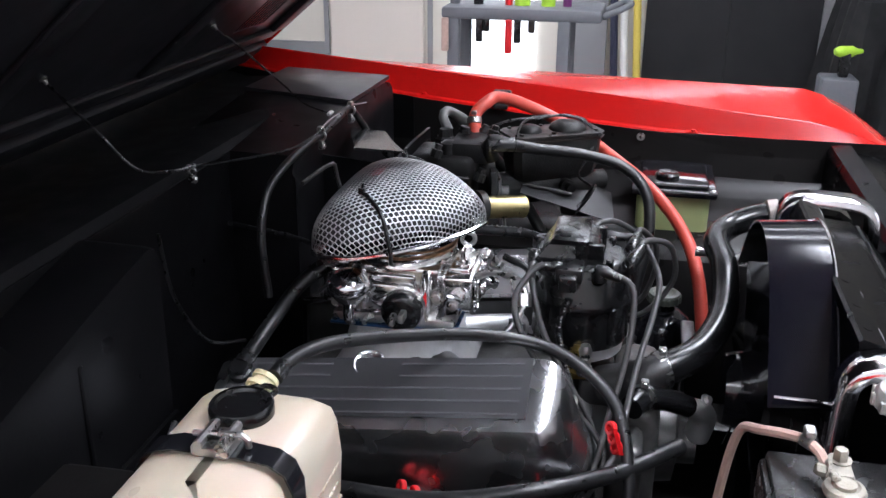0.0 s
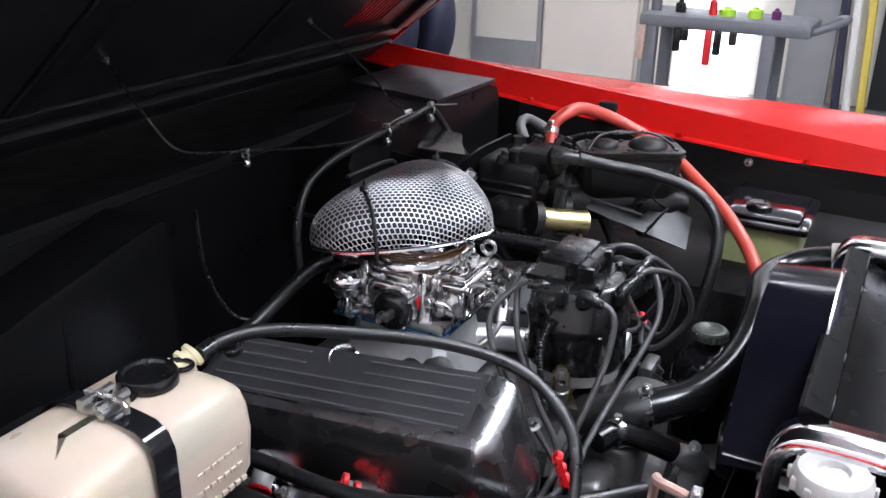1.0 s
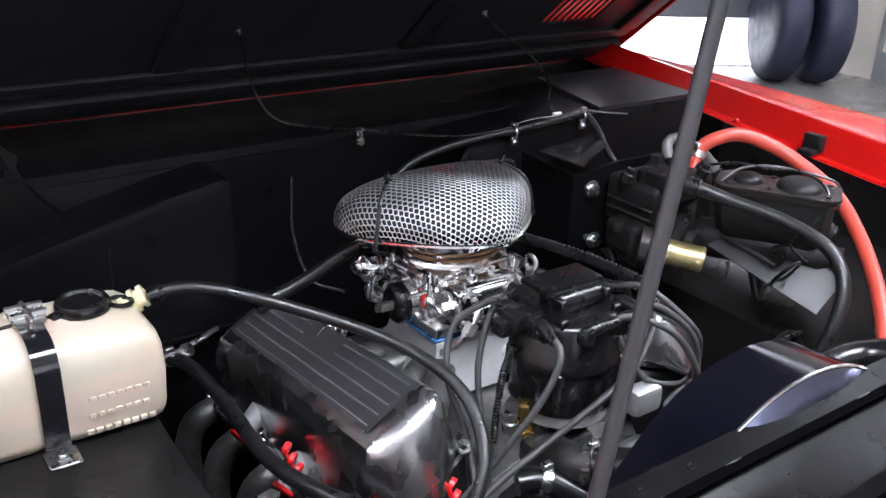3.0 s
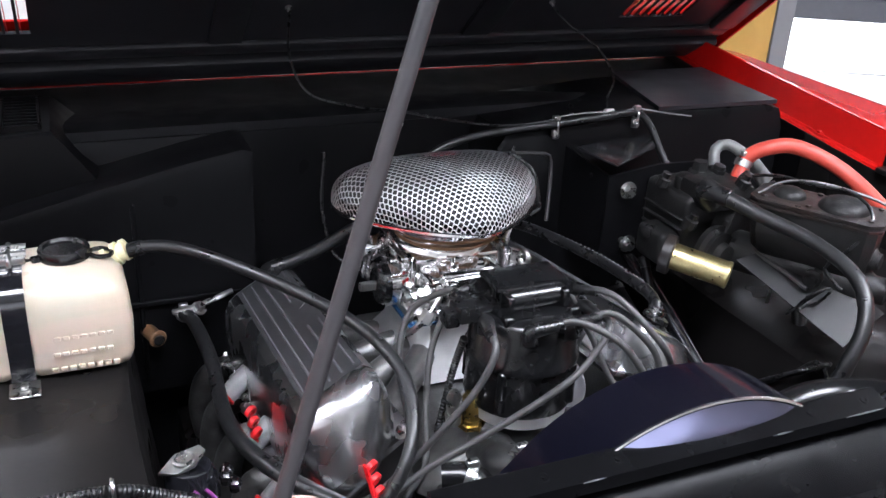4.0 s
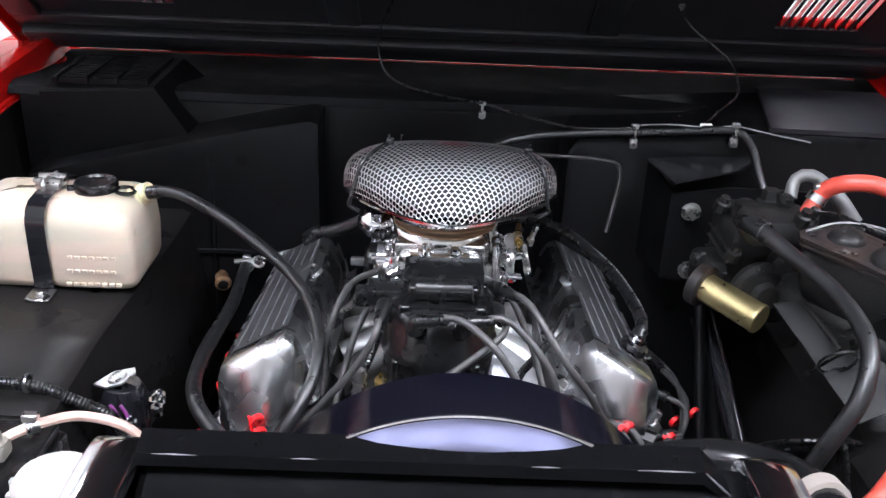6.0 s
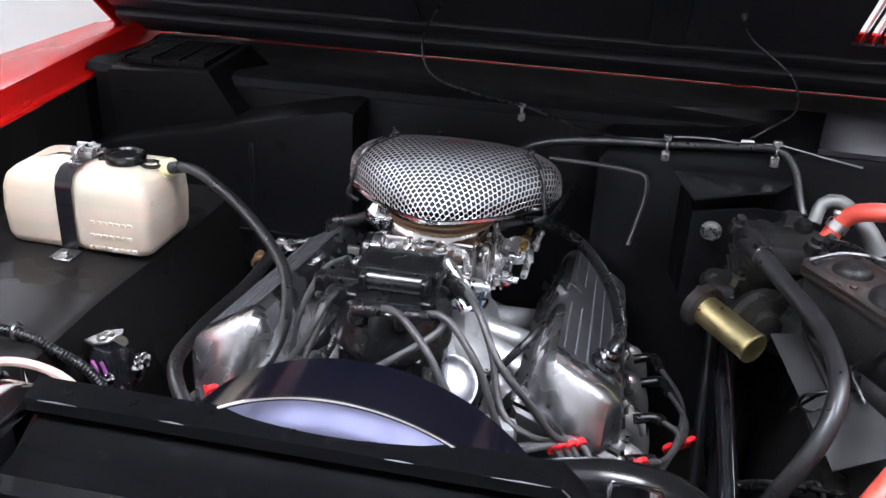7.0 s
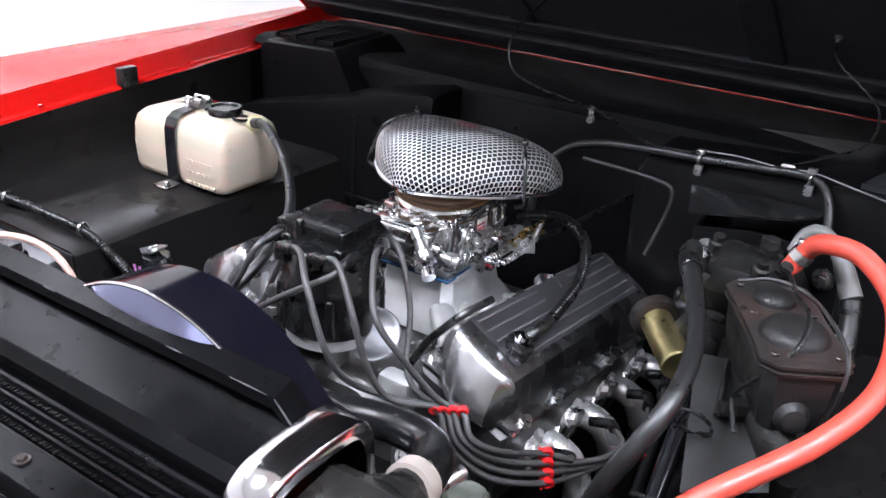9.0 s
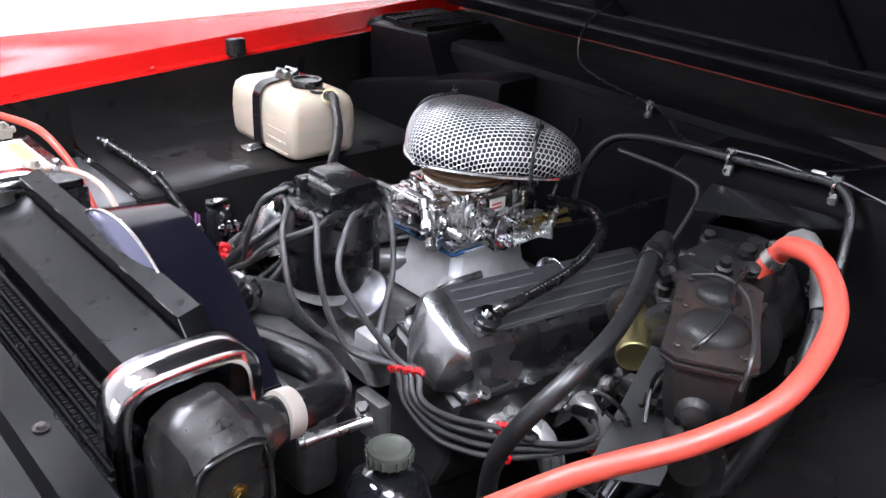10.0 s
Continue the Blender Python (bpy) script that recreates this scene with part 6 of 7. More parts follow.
lid = part("lid", loft(B(), [mc_loop(z, g, 0.015) for z, g in ((1.0795, -0.004), (1.0835, -0.005), (1.0845, -0.001), (1.0875, -0.001), (1.0885, -0.0045), (1.0915, -0.0045), (1.0925, 0.002), (1.0915, 0.006), (1.0925, 0.009))]), "rust", mc, "pressed lid with two domes and rusty corners", 35)
for l, r, q, h in ((0.032, 0.036, 1.0, 0.017), (-0.046, 0.024, 1.0, 0.014)):
    bm = B()
    secs = []
    for k in range(9):
        a = k / 8 * math.pi / 2
        c = max(0.03, math.cos(a) ** 0.8)
        secs.append([mcl(l + r * c * math.cos(2 * math.pi * i / 32), r * q * c * math.sin(2 * math.pi * i / 32), 1.0920 + h * math.sin(a)) for i in range(32)])
    loft(bm, secs)
    part("dome", bm, "iron", lid, "smooth sooty dome", 60)
for l in (-0.074, -0.010, 0.076):
    for w in (-0.031, 0.031):
        part("screw", bolt(B(), mcl(l, w, 1.0922), (0, 0, 1), 0.0045, 0.004, False), "rust", lid)
bm = B()
tube(bm, [mcl(-0.085, -0.030, 1.094), mcl(-0.06, 0.0, 1.110), mcl(-0.02, 0.026, 1.113), mcl(0.04, 0.036, 1.108), mcl(0.085, 0.036, 1.098), mcl(0.096, 0.032, 1.07)], 0.0024, 6)
part("bail_wire", bm, "steel", mc)
bm = sheet(B(), [[(0.412, -0.101, 0.990), (0.455, -0.100, 0.996), (0.500, -0.100, 1.000)], [(0.434, -0.165, 0.966), (0.478, -0.164, 0.978), (0.522, -0.163, 0.988)], [(0.452, -0.220, 0.945), (0.497, -0.222, 0.960), (0.542, -0.225, 0.976)], [(0.470, -0.275, 0.925), (0.512, -0.268, 0.942), (0.552, -0.262, 0.958)]], 0.002)
part("heat_shield", bm, "dusty", hb, "dusty grey sheet metal shield")
hose("thin black lead draped over the master cylinder", [(0.47, -0.02, 1.09), (0.49, -0.07, 1.106), (0.510, -0.12, 1.108), (0.535, -0.165, 1.111), (0.540, -0.205, 1.098), (0.525, -0.225, 1.075), (0.50, -0.215, 1.04), (0.485, -0.20, 1.01), (0.50, -0.225, 0.985)], 0.0026, "boot", "lead", "wire")
hose("coil of thin black wire on the inner fender", [(0.43, -0.20, 0.945)] + [(0.455 + 0.022 * math.sin(a * 1.05), -0.22 - 0.022 * math.cos(a * 1.05) * 0.7, 0.975 + 0.024 * math.cos(a * 1.05)) for a in range(0, 16)] + [(0.50, -0.26, 0.93)], 0.0022, "boot", "wire_coil", "wire")

hose("bundle of looped thin black wire beside the header", [(0.42, -0.16, 0.80)] + [(0.425 + 0.040 * math.sin(a * 0.8) + 0.002 * a, -0.20 - 0.05 * math.cos(a * 0.8), 0.835 + 0.045 * math.cos(a * 0.8)) for a in range(0, 32)] + [(0.48, -0.30, 0.78)], 0.0032, "boot", "wire_coil", "wire")
hose("black steering shaft beside the engine", [(0.372, 0.16, 0.93), (0.385, 0.02, 0.86), (0.40, -0.14, 0.76), (0.41, -0.30, 0.66)], 0.013, "gloss", "steering_shaft", "shaft")

# coolant overflow bottle
cool = thing("coolant_bottle", "green tinted plastic overflow bottle with a black lid", "bottle", (0.66, -0.38, 0.79))
part("bottle", box(B(), (0.572, -0.452, 0.79), (0.758, -0.312, 0.958), 0.014, 3), "cooltank", cool)
bm = box(B(), (0.560, -0.464, 0.953), (0.768, -0.300, 0.967), 0.005, 2)
box(bm, (0.578, -0.448, 0.966), (0.750, -0.316, 0.976), 0.006, 2)
lid2 = part("lid", bm, "gloss", cool, "glossy black lid")
part("cap", lathe(B(), (0.621, -0.368, 0.974), (0, 0, 1), [(0, 0.024), (0.010, 0.024), (0.013, 0.020), (0.011, 0.016), (0.011, 0)], 24), "plastic", lid2, "round black cap")
part("screw", bolt(B(), (0.566, -0.456, 0.967), (0, 0, 1), 0.005, 0.005), "zinc", lid2)

# ---- ignition wires ----
T0, BR = TERM, 0.0058
ROUTES = [
    (3, [(-0.105, -0.190, 1.060), (-0.142, -0.170, 1.028), (-0.165, -0.195, 0.975), (-0.168, -0.245, 0.910), (-0.20, -0.295, 0.862), (-0.27, -0.28, 0.82)]),
    (4, [(-0.100, -0.314, 1.045), (-0.119, -0.318, 1.008), (-0.153, -0.312, 0.960), (-0.192, -0.298, 0.905), (-0.236, -0.285, 0.860), (-0.30, -0.25, 0.83)]),
    (7, [(0.038, -0.322, 1.056), (-0.010, -0.348, 1.026), (-0.052, -0.346, 0.996), (-0.116, -0.330, 0.950), (-0.175, -0.320, 0.915), (-0.225, -0.312, 0.882), (-0.29, -0.27, 0.845)]),
    (2, [(-0.095, -0.185, 1.045), (-0.128, -0.205, 0.990), (-0.146, -0.240, 0.930), (-0.160, -0.275, 0.880), (-0.2, -0.29, 0.84)]),
    (5, [(-0.006, -0.330, 1.074), (0.034, -0.362, 1.052), (0.070, -0.372, 0.988), (0.074, -0.336, 0.931), (0.115, -0.300, 0.905), (0.170, -0.286, 0.905), (0.190, -0.286, 0.866), (0.232, -0.260, 0.818), (0.283, -0.192, 0.791), (0.322, -0.10, 0.785), (0.345, -0.02, 0.785), (0.31, 0.06, 0.80)]),
    (6, [(0.045, -0.320, 1.070), (0.086, -0.344, 1.030), (0.106, -0.343, 0.972), (0.127, -0.322, 0.920), (0.178, -0.282, 0.906), (0.200, -0.286, 0.873), (0.236, -0.258, 0.832), (0.281, -0.192, 0.805), (0.325, -0.09, 0.788), (0.340, 0.03, 0.785), (0.30, 0.16, 0.78)]),
    (0, [(0.070, -0.285, 1.070), (0.106, -0.328, 1.028), (0.139, -0.318, 0.980), (0.167, -0.290, 0.925), (0.188, -0.278, 0.906), (0.210, -0.285, 0.879), (0.240, -0.256, 0.846), (0.279, -0.192, 0.819), (0.318, -0.12, 0.800), (0.33, -0.07, 0.80), (0.30, -0.045, 0.805)]),
    (1, [(0.050, -0.205, 1.045), (0.082, -0.225, 0.985), (0.106, -0.262, 0.925), (0.150, -0.285, 0.912), (0.198, -0.274, 0.907), (0.220, -0.284, 0.884), (0.244, -0.254, 0.858), (0.277, -0.192, 0.833), (0.300, -0.165, 0.818), (0.29, -0.15, 0.81)]),
]
for k, pts in ROUTES:
    a = radians(22.5 + 45 * k)
    t = TERM[k]
    p1 = t + (Vector(pts[0]) - t) * 0.45 + Vector((0, 0, 0.006))
    w = solo("spark_plug_wire", tube(B(), [t, p1] + pts, 0.0041, 10, 0.008), "wire", "grey silicone spark plug wire with black boots", "wire", "spark plug wires")
    part("boot", tube(B(), [t - Vector((0, 0, 0.010)), t + Vector((0, 0, 0.004)), t + (p1 - t) * 0.7, p1 + (Vector(pts[0]) - p1) * 0.35], [0.0095, 0.0095, 0.0085, 0.0065, 0.006], 12), "boot", w)
    e, f = Vector(pts[-1]), Vector(pts[-2])
    part("plug_boot", tube(B(), [e - (e - f) * 0.3, e, e + Vector((-0.03 if e.x > 0 else 0.03, 0.0, -0.008))], 0.0075, 10), "boot", w)

# red wire separators
def separator(p, d, n, label, R=0.0056, axis=(0.5, -0.7, -0.3)):
    """A moulded clip: a flat bar along d with open, chunky loops on it."""
    t = thing("wire_separator", label, "clip", p, "red wire separators")
    d = Vector(d)
    a = Vector(axis).normalized()
    for i in range(n):
        q = Vector(p) + d * i
        bm = B()
        lathe(bm, q - a * 0.0035, a, [(0, R - 0.0016), (0, R + 0.0018), (0.0010, R + 0.0026), (0.0060, R + 0.0026), (0.0070, R + 0.0018), (0.0070, R - 0.0016), (0, R - 0.0016)], 18, cap=False)
        part("loop", bm, "redplastic", t)
    e = d.normalized()
    off = e.cross(a).normalized() * (R + 0.002)
    bm = B()
    lo, hi = Vector(p) - e * R + off, Vector(p) + d * (n - 1) + e * R + off
    loft(bm, [[c - a * 0.0030 - off * 0.2, c + a * 0.0030 - off * 0.2, c + a * 0.0030 + off * 0.2, c - a * 0.0030 + off * 0.2] for c in (lo, hi)])
    part("bar", bm, "redplastic", t)


separator((0.168, -0.288, 0.905), (0.0105, 0.0045, 0.001), 4, "red plastic spark plug wire separator on the driver's side", 0.0046)
separator((0.277, -0.192, 0.834), (0.002, 0.000, -0.0148), 4, "red plastic wire separator beside the header", 0.0064)
separator((0.322, -0.065, 0.772), (0.0145, 0.006, 0.004), 3, "small red plastic wire clip over the header", 0.0066)
separator((-0.235, -0.303, 0.920), (0.003, -0.004, -0.0148), 3, "red plastic wire separator below the passenger's cover", 0.0060)
separator((-0.318, -0.10, 0.846), (0.0, 0.016, 0.006), 3, "red plastic wire separator beside the header", 0.0062)

# ---- wiring on the firewall and hood ----
hose("black wiring loom clipped along the cowl", [(0.0, 0.225, 0.93), (0.01, 0.235, 1.02), (0.05, 0.24, 1.075), (0.109, 0.238, 1.098), (0.19, 0.236, 1.108), (0.274, 0.232, 1.114), (0.36, 0.232, 1.120), (0.433, 0.230, 1.124), (0.462, 0.222, 1.10), (0.475, 0.20, 1.06), (0.488, 0.17, 1.02)], 0.0066, "rubber", "wiring_loom", "wire")
hose("thin black washer tube from the hood to the loom", [hp(-0.146, 0.232, -0.008), (-0.145, 0.381, 1.213), (-0.123, 0.345, 1.160), (-0.049, 0.33, 1.138), (0.044, 0.349, 1.117), (0.10, 0.32, 1.110), (0.18, 0.25, 1.113), (0.274, 0.228, 1.122)], 0.0020, "boot", "washer_tube", "tube")
hose("thin washer tube from the hood to the cowl clip", [hp(0.359, 0.232, -0.008), (0.395, 0.434, 1.245), (0.467, 0.418, 1.192), (0.474, 0.370, 1.149), (0.429, 0.317, 1.130), (0.390, 0.254, 1.124)], 0.0020, "boot", "washer_tube", "tube")
hose("thin grey tube between two cowl clips", [(0.282, 0.228, 1.128), (0.33, 0.228, 1.131), (0.394, 0.232, 1.127), (0.433, 0.228, 1.132), (0.50, 0.236, 1.118), (0.56, 0.236, 1.108)], 0.0013, "palewire", "washer_tube", "tube")
for p, s in (((0.036, 0.352, 1.110), 0.7), ((0.274, 0.230, 1.113), 1.0), ((0.433, 0.228, 1.122), 1.0)):
    p = Vector(p)
    bm = ring(B(), p, (1, 0, 0), 0.0085 * s, 0.0022, 18, 6)
    box(bm, p + Vector((-0.006, -0.004, -0.024 * s)), p + Vector((0.006, 0.004, -0.008 * s)), 0.001, 1)
    box(bm, p + Vector((-0.006, -0.005, 0.008 * s)), p + Vector((0.006, 0.005, 0.016 * s)), 0.001, 1)
    bolt(bm, p + Vector((0, -0.004, -0.018 * s)), (0, -1, 0), 0.004, 0.004)
    solo("cable_clip", bm, "zinc", "bright metal cable clip screwed to the firewall", "clip", "firewall clips")
part("washer_tee", box(B(), (0.384, 0.250, 1.120), (0.404, 0.258, 1.127), 0.002, 1), "white", bpy.data.objects["washer_tube.001"])
hose("bent steel vacuum line on the firewall", [(0.10, 0.20, 1.082), (0.179, 0.200, 1.080), (0.225, 0.198, 1.077), (0.248, 0.198, 1.070), (0.252, 0.195, 1.045), (0.243, 0.178, 1.0), (0.235, 0.165, 0.968)], 0.0035, "steel", "steel_line", "tube")
hose("thin black cable hanging on the firewall", [(-0.10, 0.34, 1.06), (-0.11, 0.32, 0.97), (-0.10, 0.28, 0.90), (-0.06, 0.24, 0.885)], 0.0028, "boot", "cable", "wire")
hose("black throttle cable behind the carburetor", [(0.085, 0.09, 0.975), (0.10, 0.16, 0.975), (0.12, 0.24, 0.985), (0.14, 0.35, 0.99)], 0.004, "boot", "cable", "wire")
hose("tan throttle cable end", [(0.068, 0.055, 0.972), (0.075, 0.08, 0.975), (0.085, 0.12, 0.978)], 0.0055, "brassfit", "cable_end", "cable")
hose("ribbed black split loom at the distributor", [(-0.10, -0.235, 1.02), (-0.105, -0.225, 0.98), (-0.12, -0.235, 0.94), (-0.135, -0.25, 0.905)], 0.0045, "boot", "split_loom", "wire", ridge=0.0006, pitch=0.004)

# ---- battery corner ----
bat = thing("battery", "black car battery with corroded clamps and a paper label", "battery", (-0.52, -0.60, 0.835))
bm = B()
box(bm, (-0.645, -0.705, 0.833), (-0.385, -0.445, 1.005), 0.006, 2)
box(bm, (-0.64, -0.70, 1.003), (-0.39, -0.45, 1.016), 0.004, 2)
part("case", bm, "plastic", bat)
part("label", box(B(), (-0.62, -0.64, 1.0155), (-0.47, -0.47, 1.0172)), "white", bat, "white paper label")
part("label", box(B(), (-0.60, -0.50, 1.0168), (-0.50, -0.475, 1.0182)), "yellow", bat, "yellow stripe")
for k in range(3):
    part("label_bar", box(B(), (-0.61, -0.62 + 0.024 * k, 1.0170), (-0.52 + 0.02 * k, -0.612 + 0.024 * k, 1.0180)), "plastic", bat)
for x, y in ((-0.455, -0.508), (-0.665, -0.490)):
    bm = B()
    lathe(bm, (x, y, 1.014), (0, 0, 1), [(0, 0.012), (0.018, 0.0095), (0.02, 0.0)], 16)
    ring(bm, (x, y, 1.024), (0, 0, 1), 0.013, 0.006, 18, 8)
    box(bm, (x + 0.008, y - 0.010, 1.018), (x + 0.042, y + 0.012, 1.034), 0.004)
    bolt(bm, (x + 0.022, y + 0.012, 1.027), (0, 1, 0.2), 0.006, 0.010)
    bolt(bm, (x + 0.032, y, 1.034), (0, 0, 1), 0.007, 0.012)
    for j in range(8):
        c = Vector((x + random.uniform(-0.01, 0.04), y + random.uniform(-0.01, 0.012), 1.03 + random.uniform(-0.004, 0.006)))
        box(bm, c - Vector((0.004, 0.003, 0.003)), c + Vector((0.004, 0.003, 0.003)), 0.0015, 1)
    part("clamp", bm, "lead", bat, "corroded lead terminal clamp")
hose("pale pink battery cable", [(-0.425, -0.498, 1.028), (-0.400, -0.484, 1.036), (-0.367, -0.447, 1.022), (-0.322, -0.433, 0.989), (-0.300, -0.425, 0.90), (-0.295, -0.42, 0.80)], 0.0050, "pink", "battery_cable", "cable", clamp=(0.08,))
hose("bright red battery cable", [(-0.705, -0.472, 1.036), (-0.583, -0.448, 1.039), (-0.510, -0.428, 0.997), (-0.455, -0.422, 0.946), (-0.420, -0.412, 0.899), (-0.41, -0.40, 0.84)], 0.0065, "redhose", "battery_cable", "cable")
hose("ribbed black wiring loom across the tray edge", [(-0.735, -0.296, 0.952), (-0.685, -0.294, 0.954), (-0.60, -0.288, 0.950), (-0.497, -0.288, 0.946), (-0.45, -0.284, 0.925), (-0.41, -0.28, 0.90), (-0.395, -0.275, 0.86)], 0.0070, "boot", "wiring_loom", "wire", ridge=0.0007, pitch=0.0045)
for x, y, z in ((-0.685, -0.296, 0.956), (-0.497, -0.290, 0.951)):
    p = Vector((x, y, z))
    bm = ring(B(), p, (1, 0, 0), 0.0095, 0.0025, 18, 6)
    box(bm, p + Vector((-0.008, -0.046, -0.026)), p + Vector((0.008, -0.008, -0.022)), 0.001, 1)
    ring(bm, p + Vector((0, -0.042, -0.022)), (0, 0, 1), 0.007, 0.0025, 16, 6)
    solo("cable_clip", bm, "zinc", "bright metal cable clip on the battery tray", "clip", "tray clips")
part("tray_bracket", box(B(), (-0.742, -0.42, 0.905), (-0.48, -0.332, 0.925), 0.004, 2), "steelplate", car, "grey sheet steel battery hold-down plate")
for i, dx in enumerate((0.0, 0.012)):
    hose("thin purple wire by the starter relay", [(-0.418 + dx, -0.262, 0.905), (-0.408 + dx, -0.268, 0.893), (-0.402 + dx, -0.278, 0.872), (-0.39 + dx, -0.30, 0.84)], 0.0022, "purple", "wire", "wire")
sol = thing("starter_relay", "black starter relay with bright terminals", "relay", (-0.405, -0.225, 0.86))
bm = B()
lathe(bm, (-0.415, -0.222, 0.845), (0, 0, 1), [(0, 0.028), (0.05, 0.028), (0.063, 0.022), (0.064, 0)], 26)
box(bm, (-0.42, -0.23, 0.845), (-0.385, -0.19, 0.88), 0.004)
part("body", bm, "gloss", sol)
for dx, dy in ((0.030, 0.014), (0.027, 0.003), (0.034, -0.012), (0.012, -0.044)):
    bm = lathe(B(), (-0.405 + dx, -0.225 + dy, 0.875), (0, 0, 1), [(0, 0.006), (0.006, 0.006), (0.006, 0.0045), (0.018, 0.004), (0.02, 0)], 8)
    lathe(bm, (-0.405 + dx, -0.225 + dy, 0.882), (0, 0, 1), [(0, 0.008), (0.006, 0.008)], 6)
    part("terminal", bm, "chrome", sol, "bright nut and stud")
bm = B()
loft(bm, [[Vector((-0.450, -0.226, 0.907 + h)), Vector((-0.430, -0.206, 0.913 + h)), Vector((-0.403, -0.208, 0.921 + h)), Vector((-0.398, -0.220, 0.922 + h)), Vector((-0.412, -0.234, 0.914 + h)), Vector((-0.432, -0.236, 0.909 + h))] for h in (0.0, 0.003)])
ring(bm, (-0.421, -0.220, 0.9165), (-0.2, 0, 1), 0.010, 0.003, 20, 8)
part("strap", bm, "zinc", sol, "bright metal mounting strap")
# heater core pipe stub
bm = tube(B(), [(-0.420, 0.310, 0.812), (-0.410, 0.27, 0.813), (-0.398, 0.230, 0.815)], 0.0115, 16)
pst = solo("pipe_stub", bm, "copper", "brown copper heater pipe stub at the firewall", "pipe")
part("bead", ring(B(), (-0.399, 0.234, 0.815), (0.3, -1, 0), 0.0115, 0.003, 20, 8), "copper", pst)
# flat black disc on the closed end stands for the shade inside
part("bore", lathe(B(), (-0.3975, 0.2285, 0.815), (0.3, -1, 0), [(0, 0.0088), (0.0012, 0.0088), (0.0012, 0)], 16), "boot", pst, "black disc for the shade inside the pipe")
bm = bolt(B(), (-0.335, 0.226, 0.862), (0.3, -0.5, 0.8), 0.008, 0.012)
tube(bm, [(-0.375, 0.225, 0.862), (-0.335, 0.228, 0.866), (-0.28, 0.24, 0.878)], 0.0045, 8)
solo("heater_fitting", bm, "zinc", "bright heater hose fitting at the engine", "fitting")
bm = tube(B(), [(-0.376, -0.250, 0.842), (-0.372, -0.251, 0.824), (-0.368, -0.253, 0.800)], [0.007, 0.0085, 0.007], 14)
solo("fuse_holder", bm, "redplastic", "small red plastic inline fuse holder", "fuse holder")

# vent valve on the driver's cover
bm = B()
pv = Vector((0.216, -0.177, 0.960))
lathe(bm, pv, (0.47, 0, 0.88), [(0, 0.0185), (0.006, 0.0185), (0.008, 0.015), (0.008, 0.010)], 24, 1)
lathe(bm, pv, (0.35, 0.1, 0.9), [(0.006, 0.0105), (0.010, 0.0105), (0.010, 0.0125), (0.014, 0.0125), (0.014, 0.008), (0.018, 0.008)], 16, 0)
solo("vent_valve", bm, ["chrome", "boot"], "chrome vent valve in a black grommet on the valve cover", "valve")
bm = B()
lathe(bm, (-0.232, 0.165, 0.935), (-0.47, 0, 0.88), [(0, 0.017), (0.008, 0.016), (0.010, 0.012), (0.016, 0.012)], 20)
solo("breather_grommet", bm, "boot", "black rubber breather grommet on the valve cover", "grommet")
# steering shaft
hose("black steering shaft down to the box", [(0.42, 0.20, 0.80), (0.40, 0.0, 0.74), (0.38, -0.25, 0.66)], 0.013, "black", "steering_shaft", "shaft")
hose("black brace rod beside the engine", [(0.365, 0.06, 0.93), (0.362, -0.02, 0.82), (0.36, -0.10, 0.70)], 0.008, "black", "brace_rod", "rod")

# ---- garage things seen past the fenders ----
cart = thing("tool_cart", "grey plastic two shelf tool cart with bottles on it", "cart", (4.3, 0.4, 0.0))
part("tray", box(B(), (4.08, -0.05, 0.80), (4.52, 0.87, 0.87), 0.02, 2), "cart", cart)
part("tray", box(B(), (4.08, -0.05, 0.22), (4.52, 0.87, 0.28), 0.02, 2), "cart", cart)
for x in (4.12, 4.48):
    for y in (0.16, 0.80):
        part("leg", box(B(), (x - 0.03, y - 0.035, 0.05), (x + 0.03, y + 0.035, 0.81), 0.008, 2), "cart", cart)
        part("wheel", lathe(B(), (x, y - 0.02, 0.05), (0, 1, 0), [(0, 0.05), (0.04, 0.05)], 16), "rubber", cart)
part("handle", tube(B(), [(4.14, -0.05, 0.83), (4.14, -0.16, 0.88), (4.30, -0.20, 0.89), (4.46, -0.16, 0.88), (4.46, -0.05, 0.83)], 0.018, 10, 0.03), "cart", cart)
for y, h, r, m, lab in ((0.82, 0.12, 0.03, "cart", "dark grey spray bottle"), (0.68, 0.07, 0.03, "plastic", "black can"), (0.50, 0.10, 0.022, "redplastic", "red aerosol can"), (0.42, 0.05, 0.045, "neon", "neon green tub"), (0.27, 0.06, 0.04, "neon", "neon green sponge tub"), (0.16, 0.06, 0.025, "purple", "purple bottle")):
    bm = lathe(B(), (4.25, y, 0.87), (0, 0, 1), [(0, r), (h * 0.7, r), (h * 0.8, r * 0.5), (h, r * 0.45)], 14)
    solo("bottle", bm, m, lab + " on the cart tray", "bottle", "bottles on the cart")
for i, (y, m) in enumerate(((0.84, "pink"), (0.64, "plastic"), (0.60, "plastic"), (0.47, "redplastic"), (0.42, "plastic"), (0.34, "rust"))):
    bm = box(B(), (4.045, y - 0.02, 0.62 + 0.06 * (i % 3)), (4.075, y + 0.02, 0.81), 0.008, 2)
    solo("hanging_tool", bm, m, "small tool hanging from the cart edge", "tool", "hanging tools")
east = bpy.data.objects["wall_east"]
part("panel", box(B(), (6.46, 1.55, 0.0), (6.505, 2.38, 2.6), 0.01, 1), "doorcream", east, "white door panel")
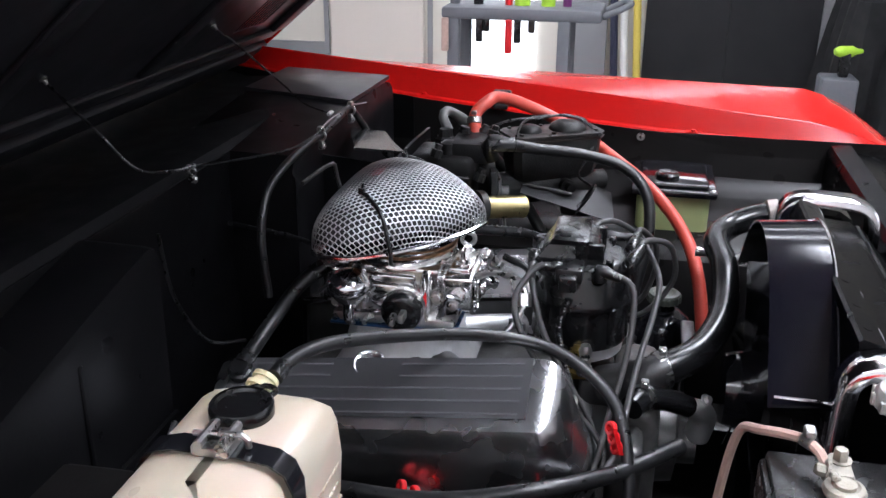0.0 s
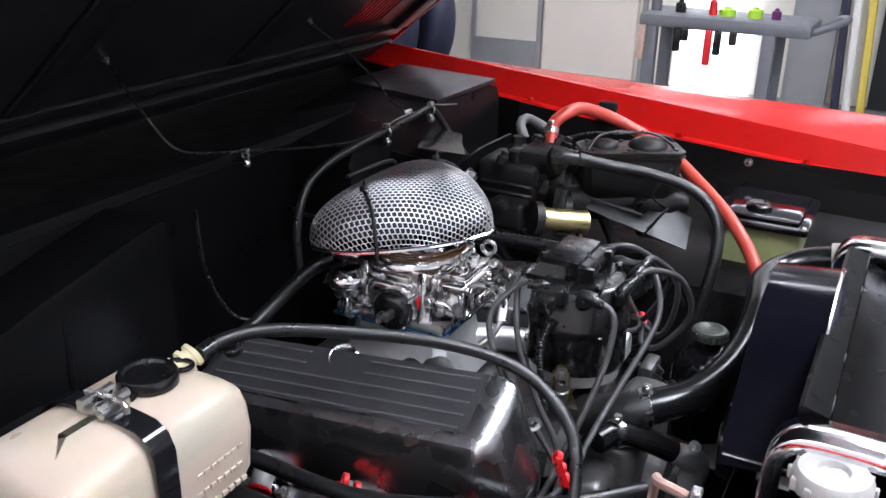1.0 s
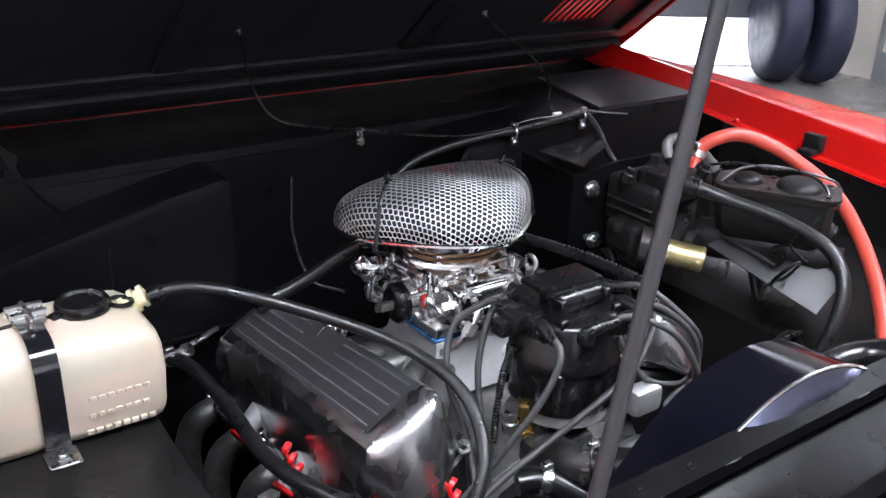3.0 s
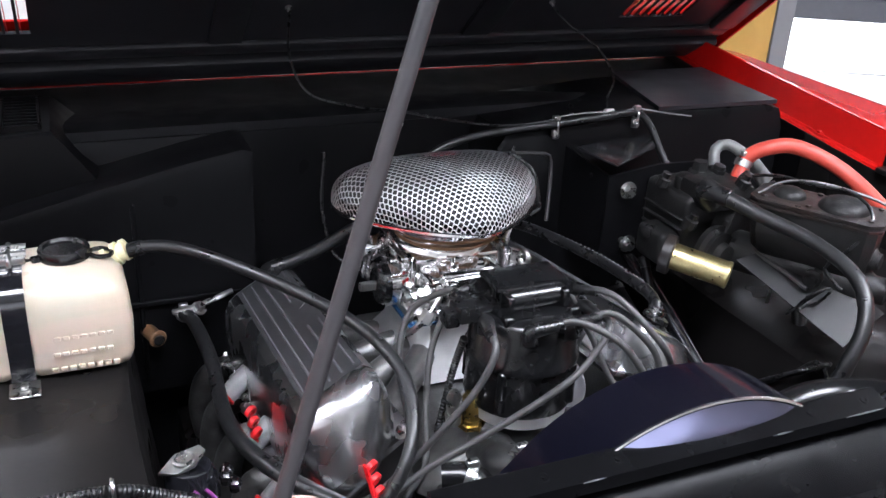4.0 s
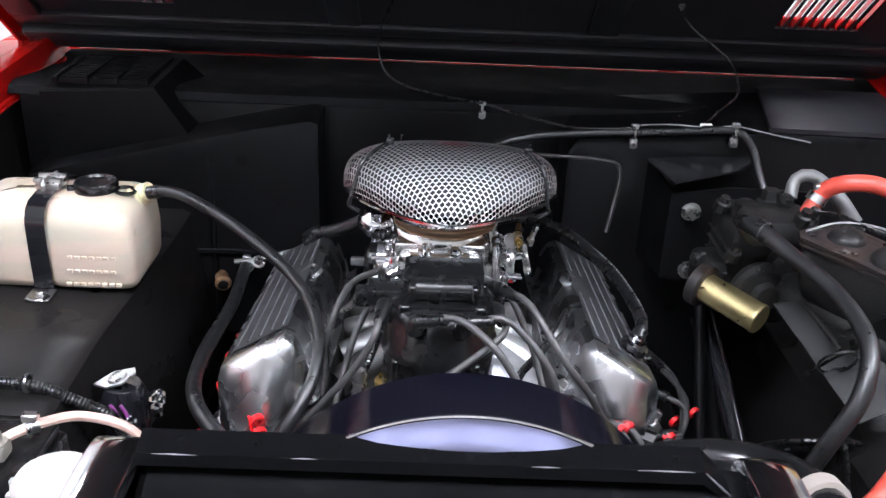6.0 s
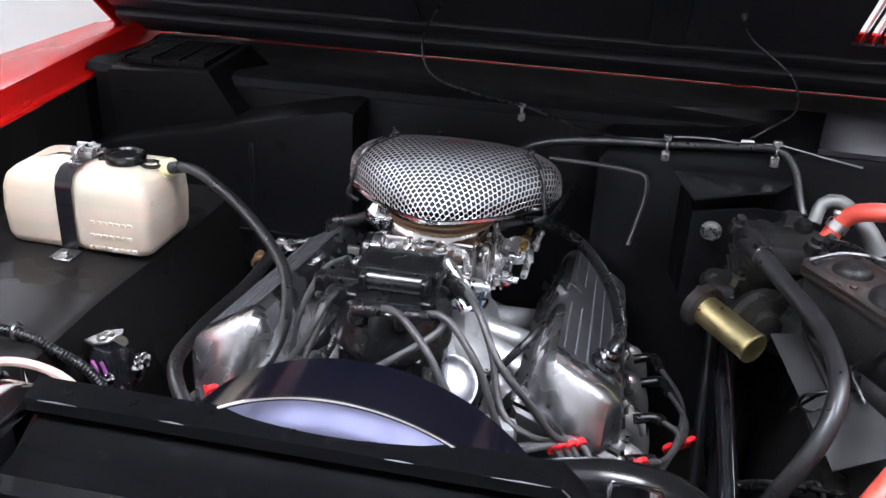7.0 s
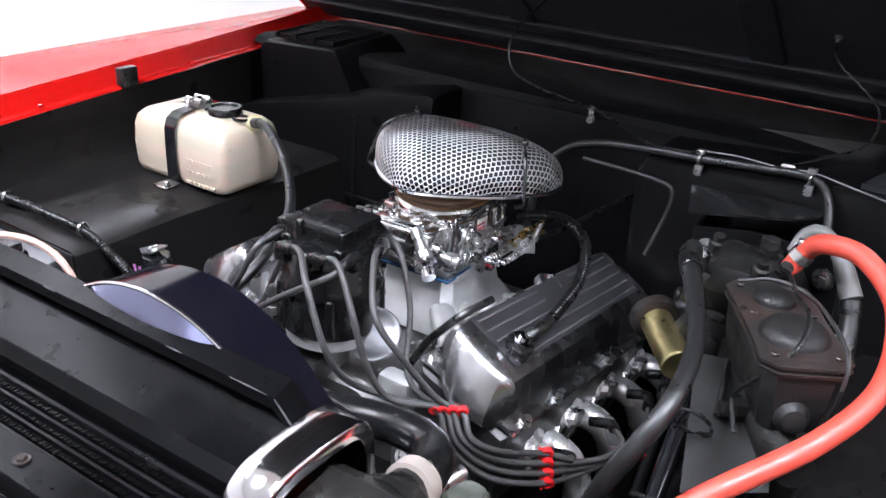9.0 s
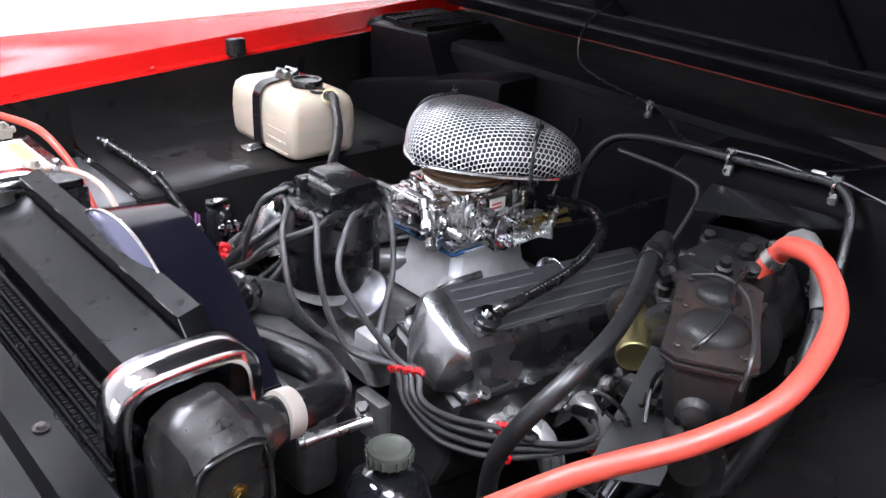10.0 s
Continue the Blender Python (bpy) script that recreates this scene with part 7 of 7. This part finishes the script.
for y in (3.05, 2.42, 1.50, 0.33):
    part("seam", box(B(), (6.475, y - 0.02, 0.0), (6.505, y + 0.02, 2.9)), "greyp", east)
slab("window_3", (6.47, 0.60, 0.0), (6.505, 1.22, 2.2), "daylight", "bright glazed door", "window")
slab("door_1", (6.44, -1.60, 0.0), (6.50, -0.28, 2.5), "doorblack", "closed dark panelled door", "door")
part("rail", box(B(), (6.42, -0.96, 0.02), (6.445, -0.92, 2.48)), "doorblack", bpy.data.objects["door_1"])
slab("trim_1", (6.40, 0.02, 0.0), (6.50, 0.31, 3.2), "greyp", "grey concrete pillar", "trim")
slab("trim_2", (6.40, -2.05, 0.0), (6.50, -1.60, 3.2), "greyp", "grey concrete pillar", "trim")
for y, m in ((-0.02, "tyre"), (-0.10, "white"), (-0.20, "yellow")):
    solo("broom", tube(B(), [(6.25, y - 0.05, 0.0), (6.32, y, 0.8), (6.42, y + 0.05, 1.6)], 0.03, 8, 0.2), m, "long handled tool leaning on the wall", "broom", "leaning tools")
tbl = thing("table", "work table covered by a black cloth", "table", (5.6, -2.5, 0.0))
bm = B()
n = 72
rows = []
for k, z in enumerate((0.86, 0.84, 0.6, 0.3, 0.02)):
    rows.append([Vector((5.6 + (0.40 + 0.03 * k + 0.015 * k * math.sin(i * 1.9)) * max(-1, min(1, 1.35 * math.cos(2 * math.pi * i / n))), -2.5 + (0.85 + 0.03 * k + 0.015 * k * math.sin(i * 1.3)) * max(-1, min(1, 1.35 * math.sin(2 * math.pi * i / n))), z)) for i in range(n)])
loft(bm, rows)
part("cloth", bm, "cloth", tbl, "black draped cloth")
part("tabletop", box(B(), (5.22, -3.3, 0.80), (5.98, -1.7, 0.835), 0.004, 1), "wood", tbl)
for x in (5.28, 5.92):
    for y in (-3.22, -1.78):
        part("leg", box(B(), (x - 0.025, y - 0.025, 0.0), (x + 0.025, y + 0.025, 0.80), 0.004, 1), "wood", tbl)
drill = thing("power_drill", "neon yellow and black cordless drill on a grey stand", "drill", (5.0, -1.5, 0.0))
part("stand", box(B(), (4.9, -1.62, 0.0), (5.15, -1.40, 0.40), 0.02, 2), "cart", drill)
part("body", lathe(B(), (4.98, -1.46, 0.56), (0.3, -1, 0), [(0, 0.02), (0.03, 0.035), (0.11, 0.035), (0.14, 0.02), (0.18, 0.012)], 16), "neon", drill)
part("grip", box(B(), (4.97, -1.56, 0.40), (5.03, -1.50, 0.56), 0.012, 2), "plastic", drill)
TA = Vector((0.80, -0.60, 0.0)).normalized()
for c in (Vector((5.72, 3.50, 0.46)), Vector((5.98, 3.30, 0.46))):
    t = thing("tyre", "large dark tyre standing near the wall", "tyre", (c.x, c.y, 0.0), "standing tyres")
    part("tread", lathe(B(), c - TA * 0.13, TA, [(0, 0.28), (0.0, 0.38), (0.03, 0.44), (0.07, 0.46), (0.19, 0.46), (0.23, 0.44), (0.26, 0.38), (0.26, 0.28)], 44), "tyre", t)
    part("rim", lathe(B(), c - TA * 0.11, TA, [(0.0, 0.27), (0.03, 0.25), (0.06, 0.1), (0.03, 0.06), (0.03, 0)], 30), "greyp", t)
slab("door_2", (3.0, 4.54, 0.0), (4.74, 4.60, 2.1), "wood", "honey coloured wooden door", "door")
slab("baseboard", (6.47, 2.44, 0.0), (6.502, 3.04, 0.24), "greyp", "grey painted wall base", "baseboard")
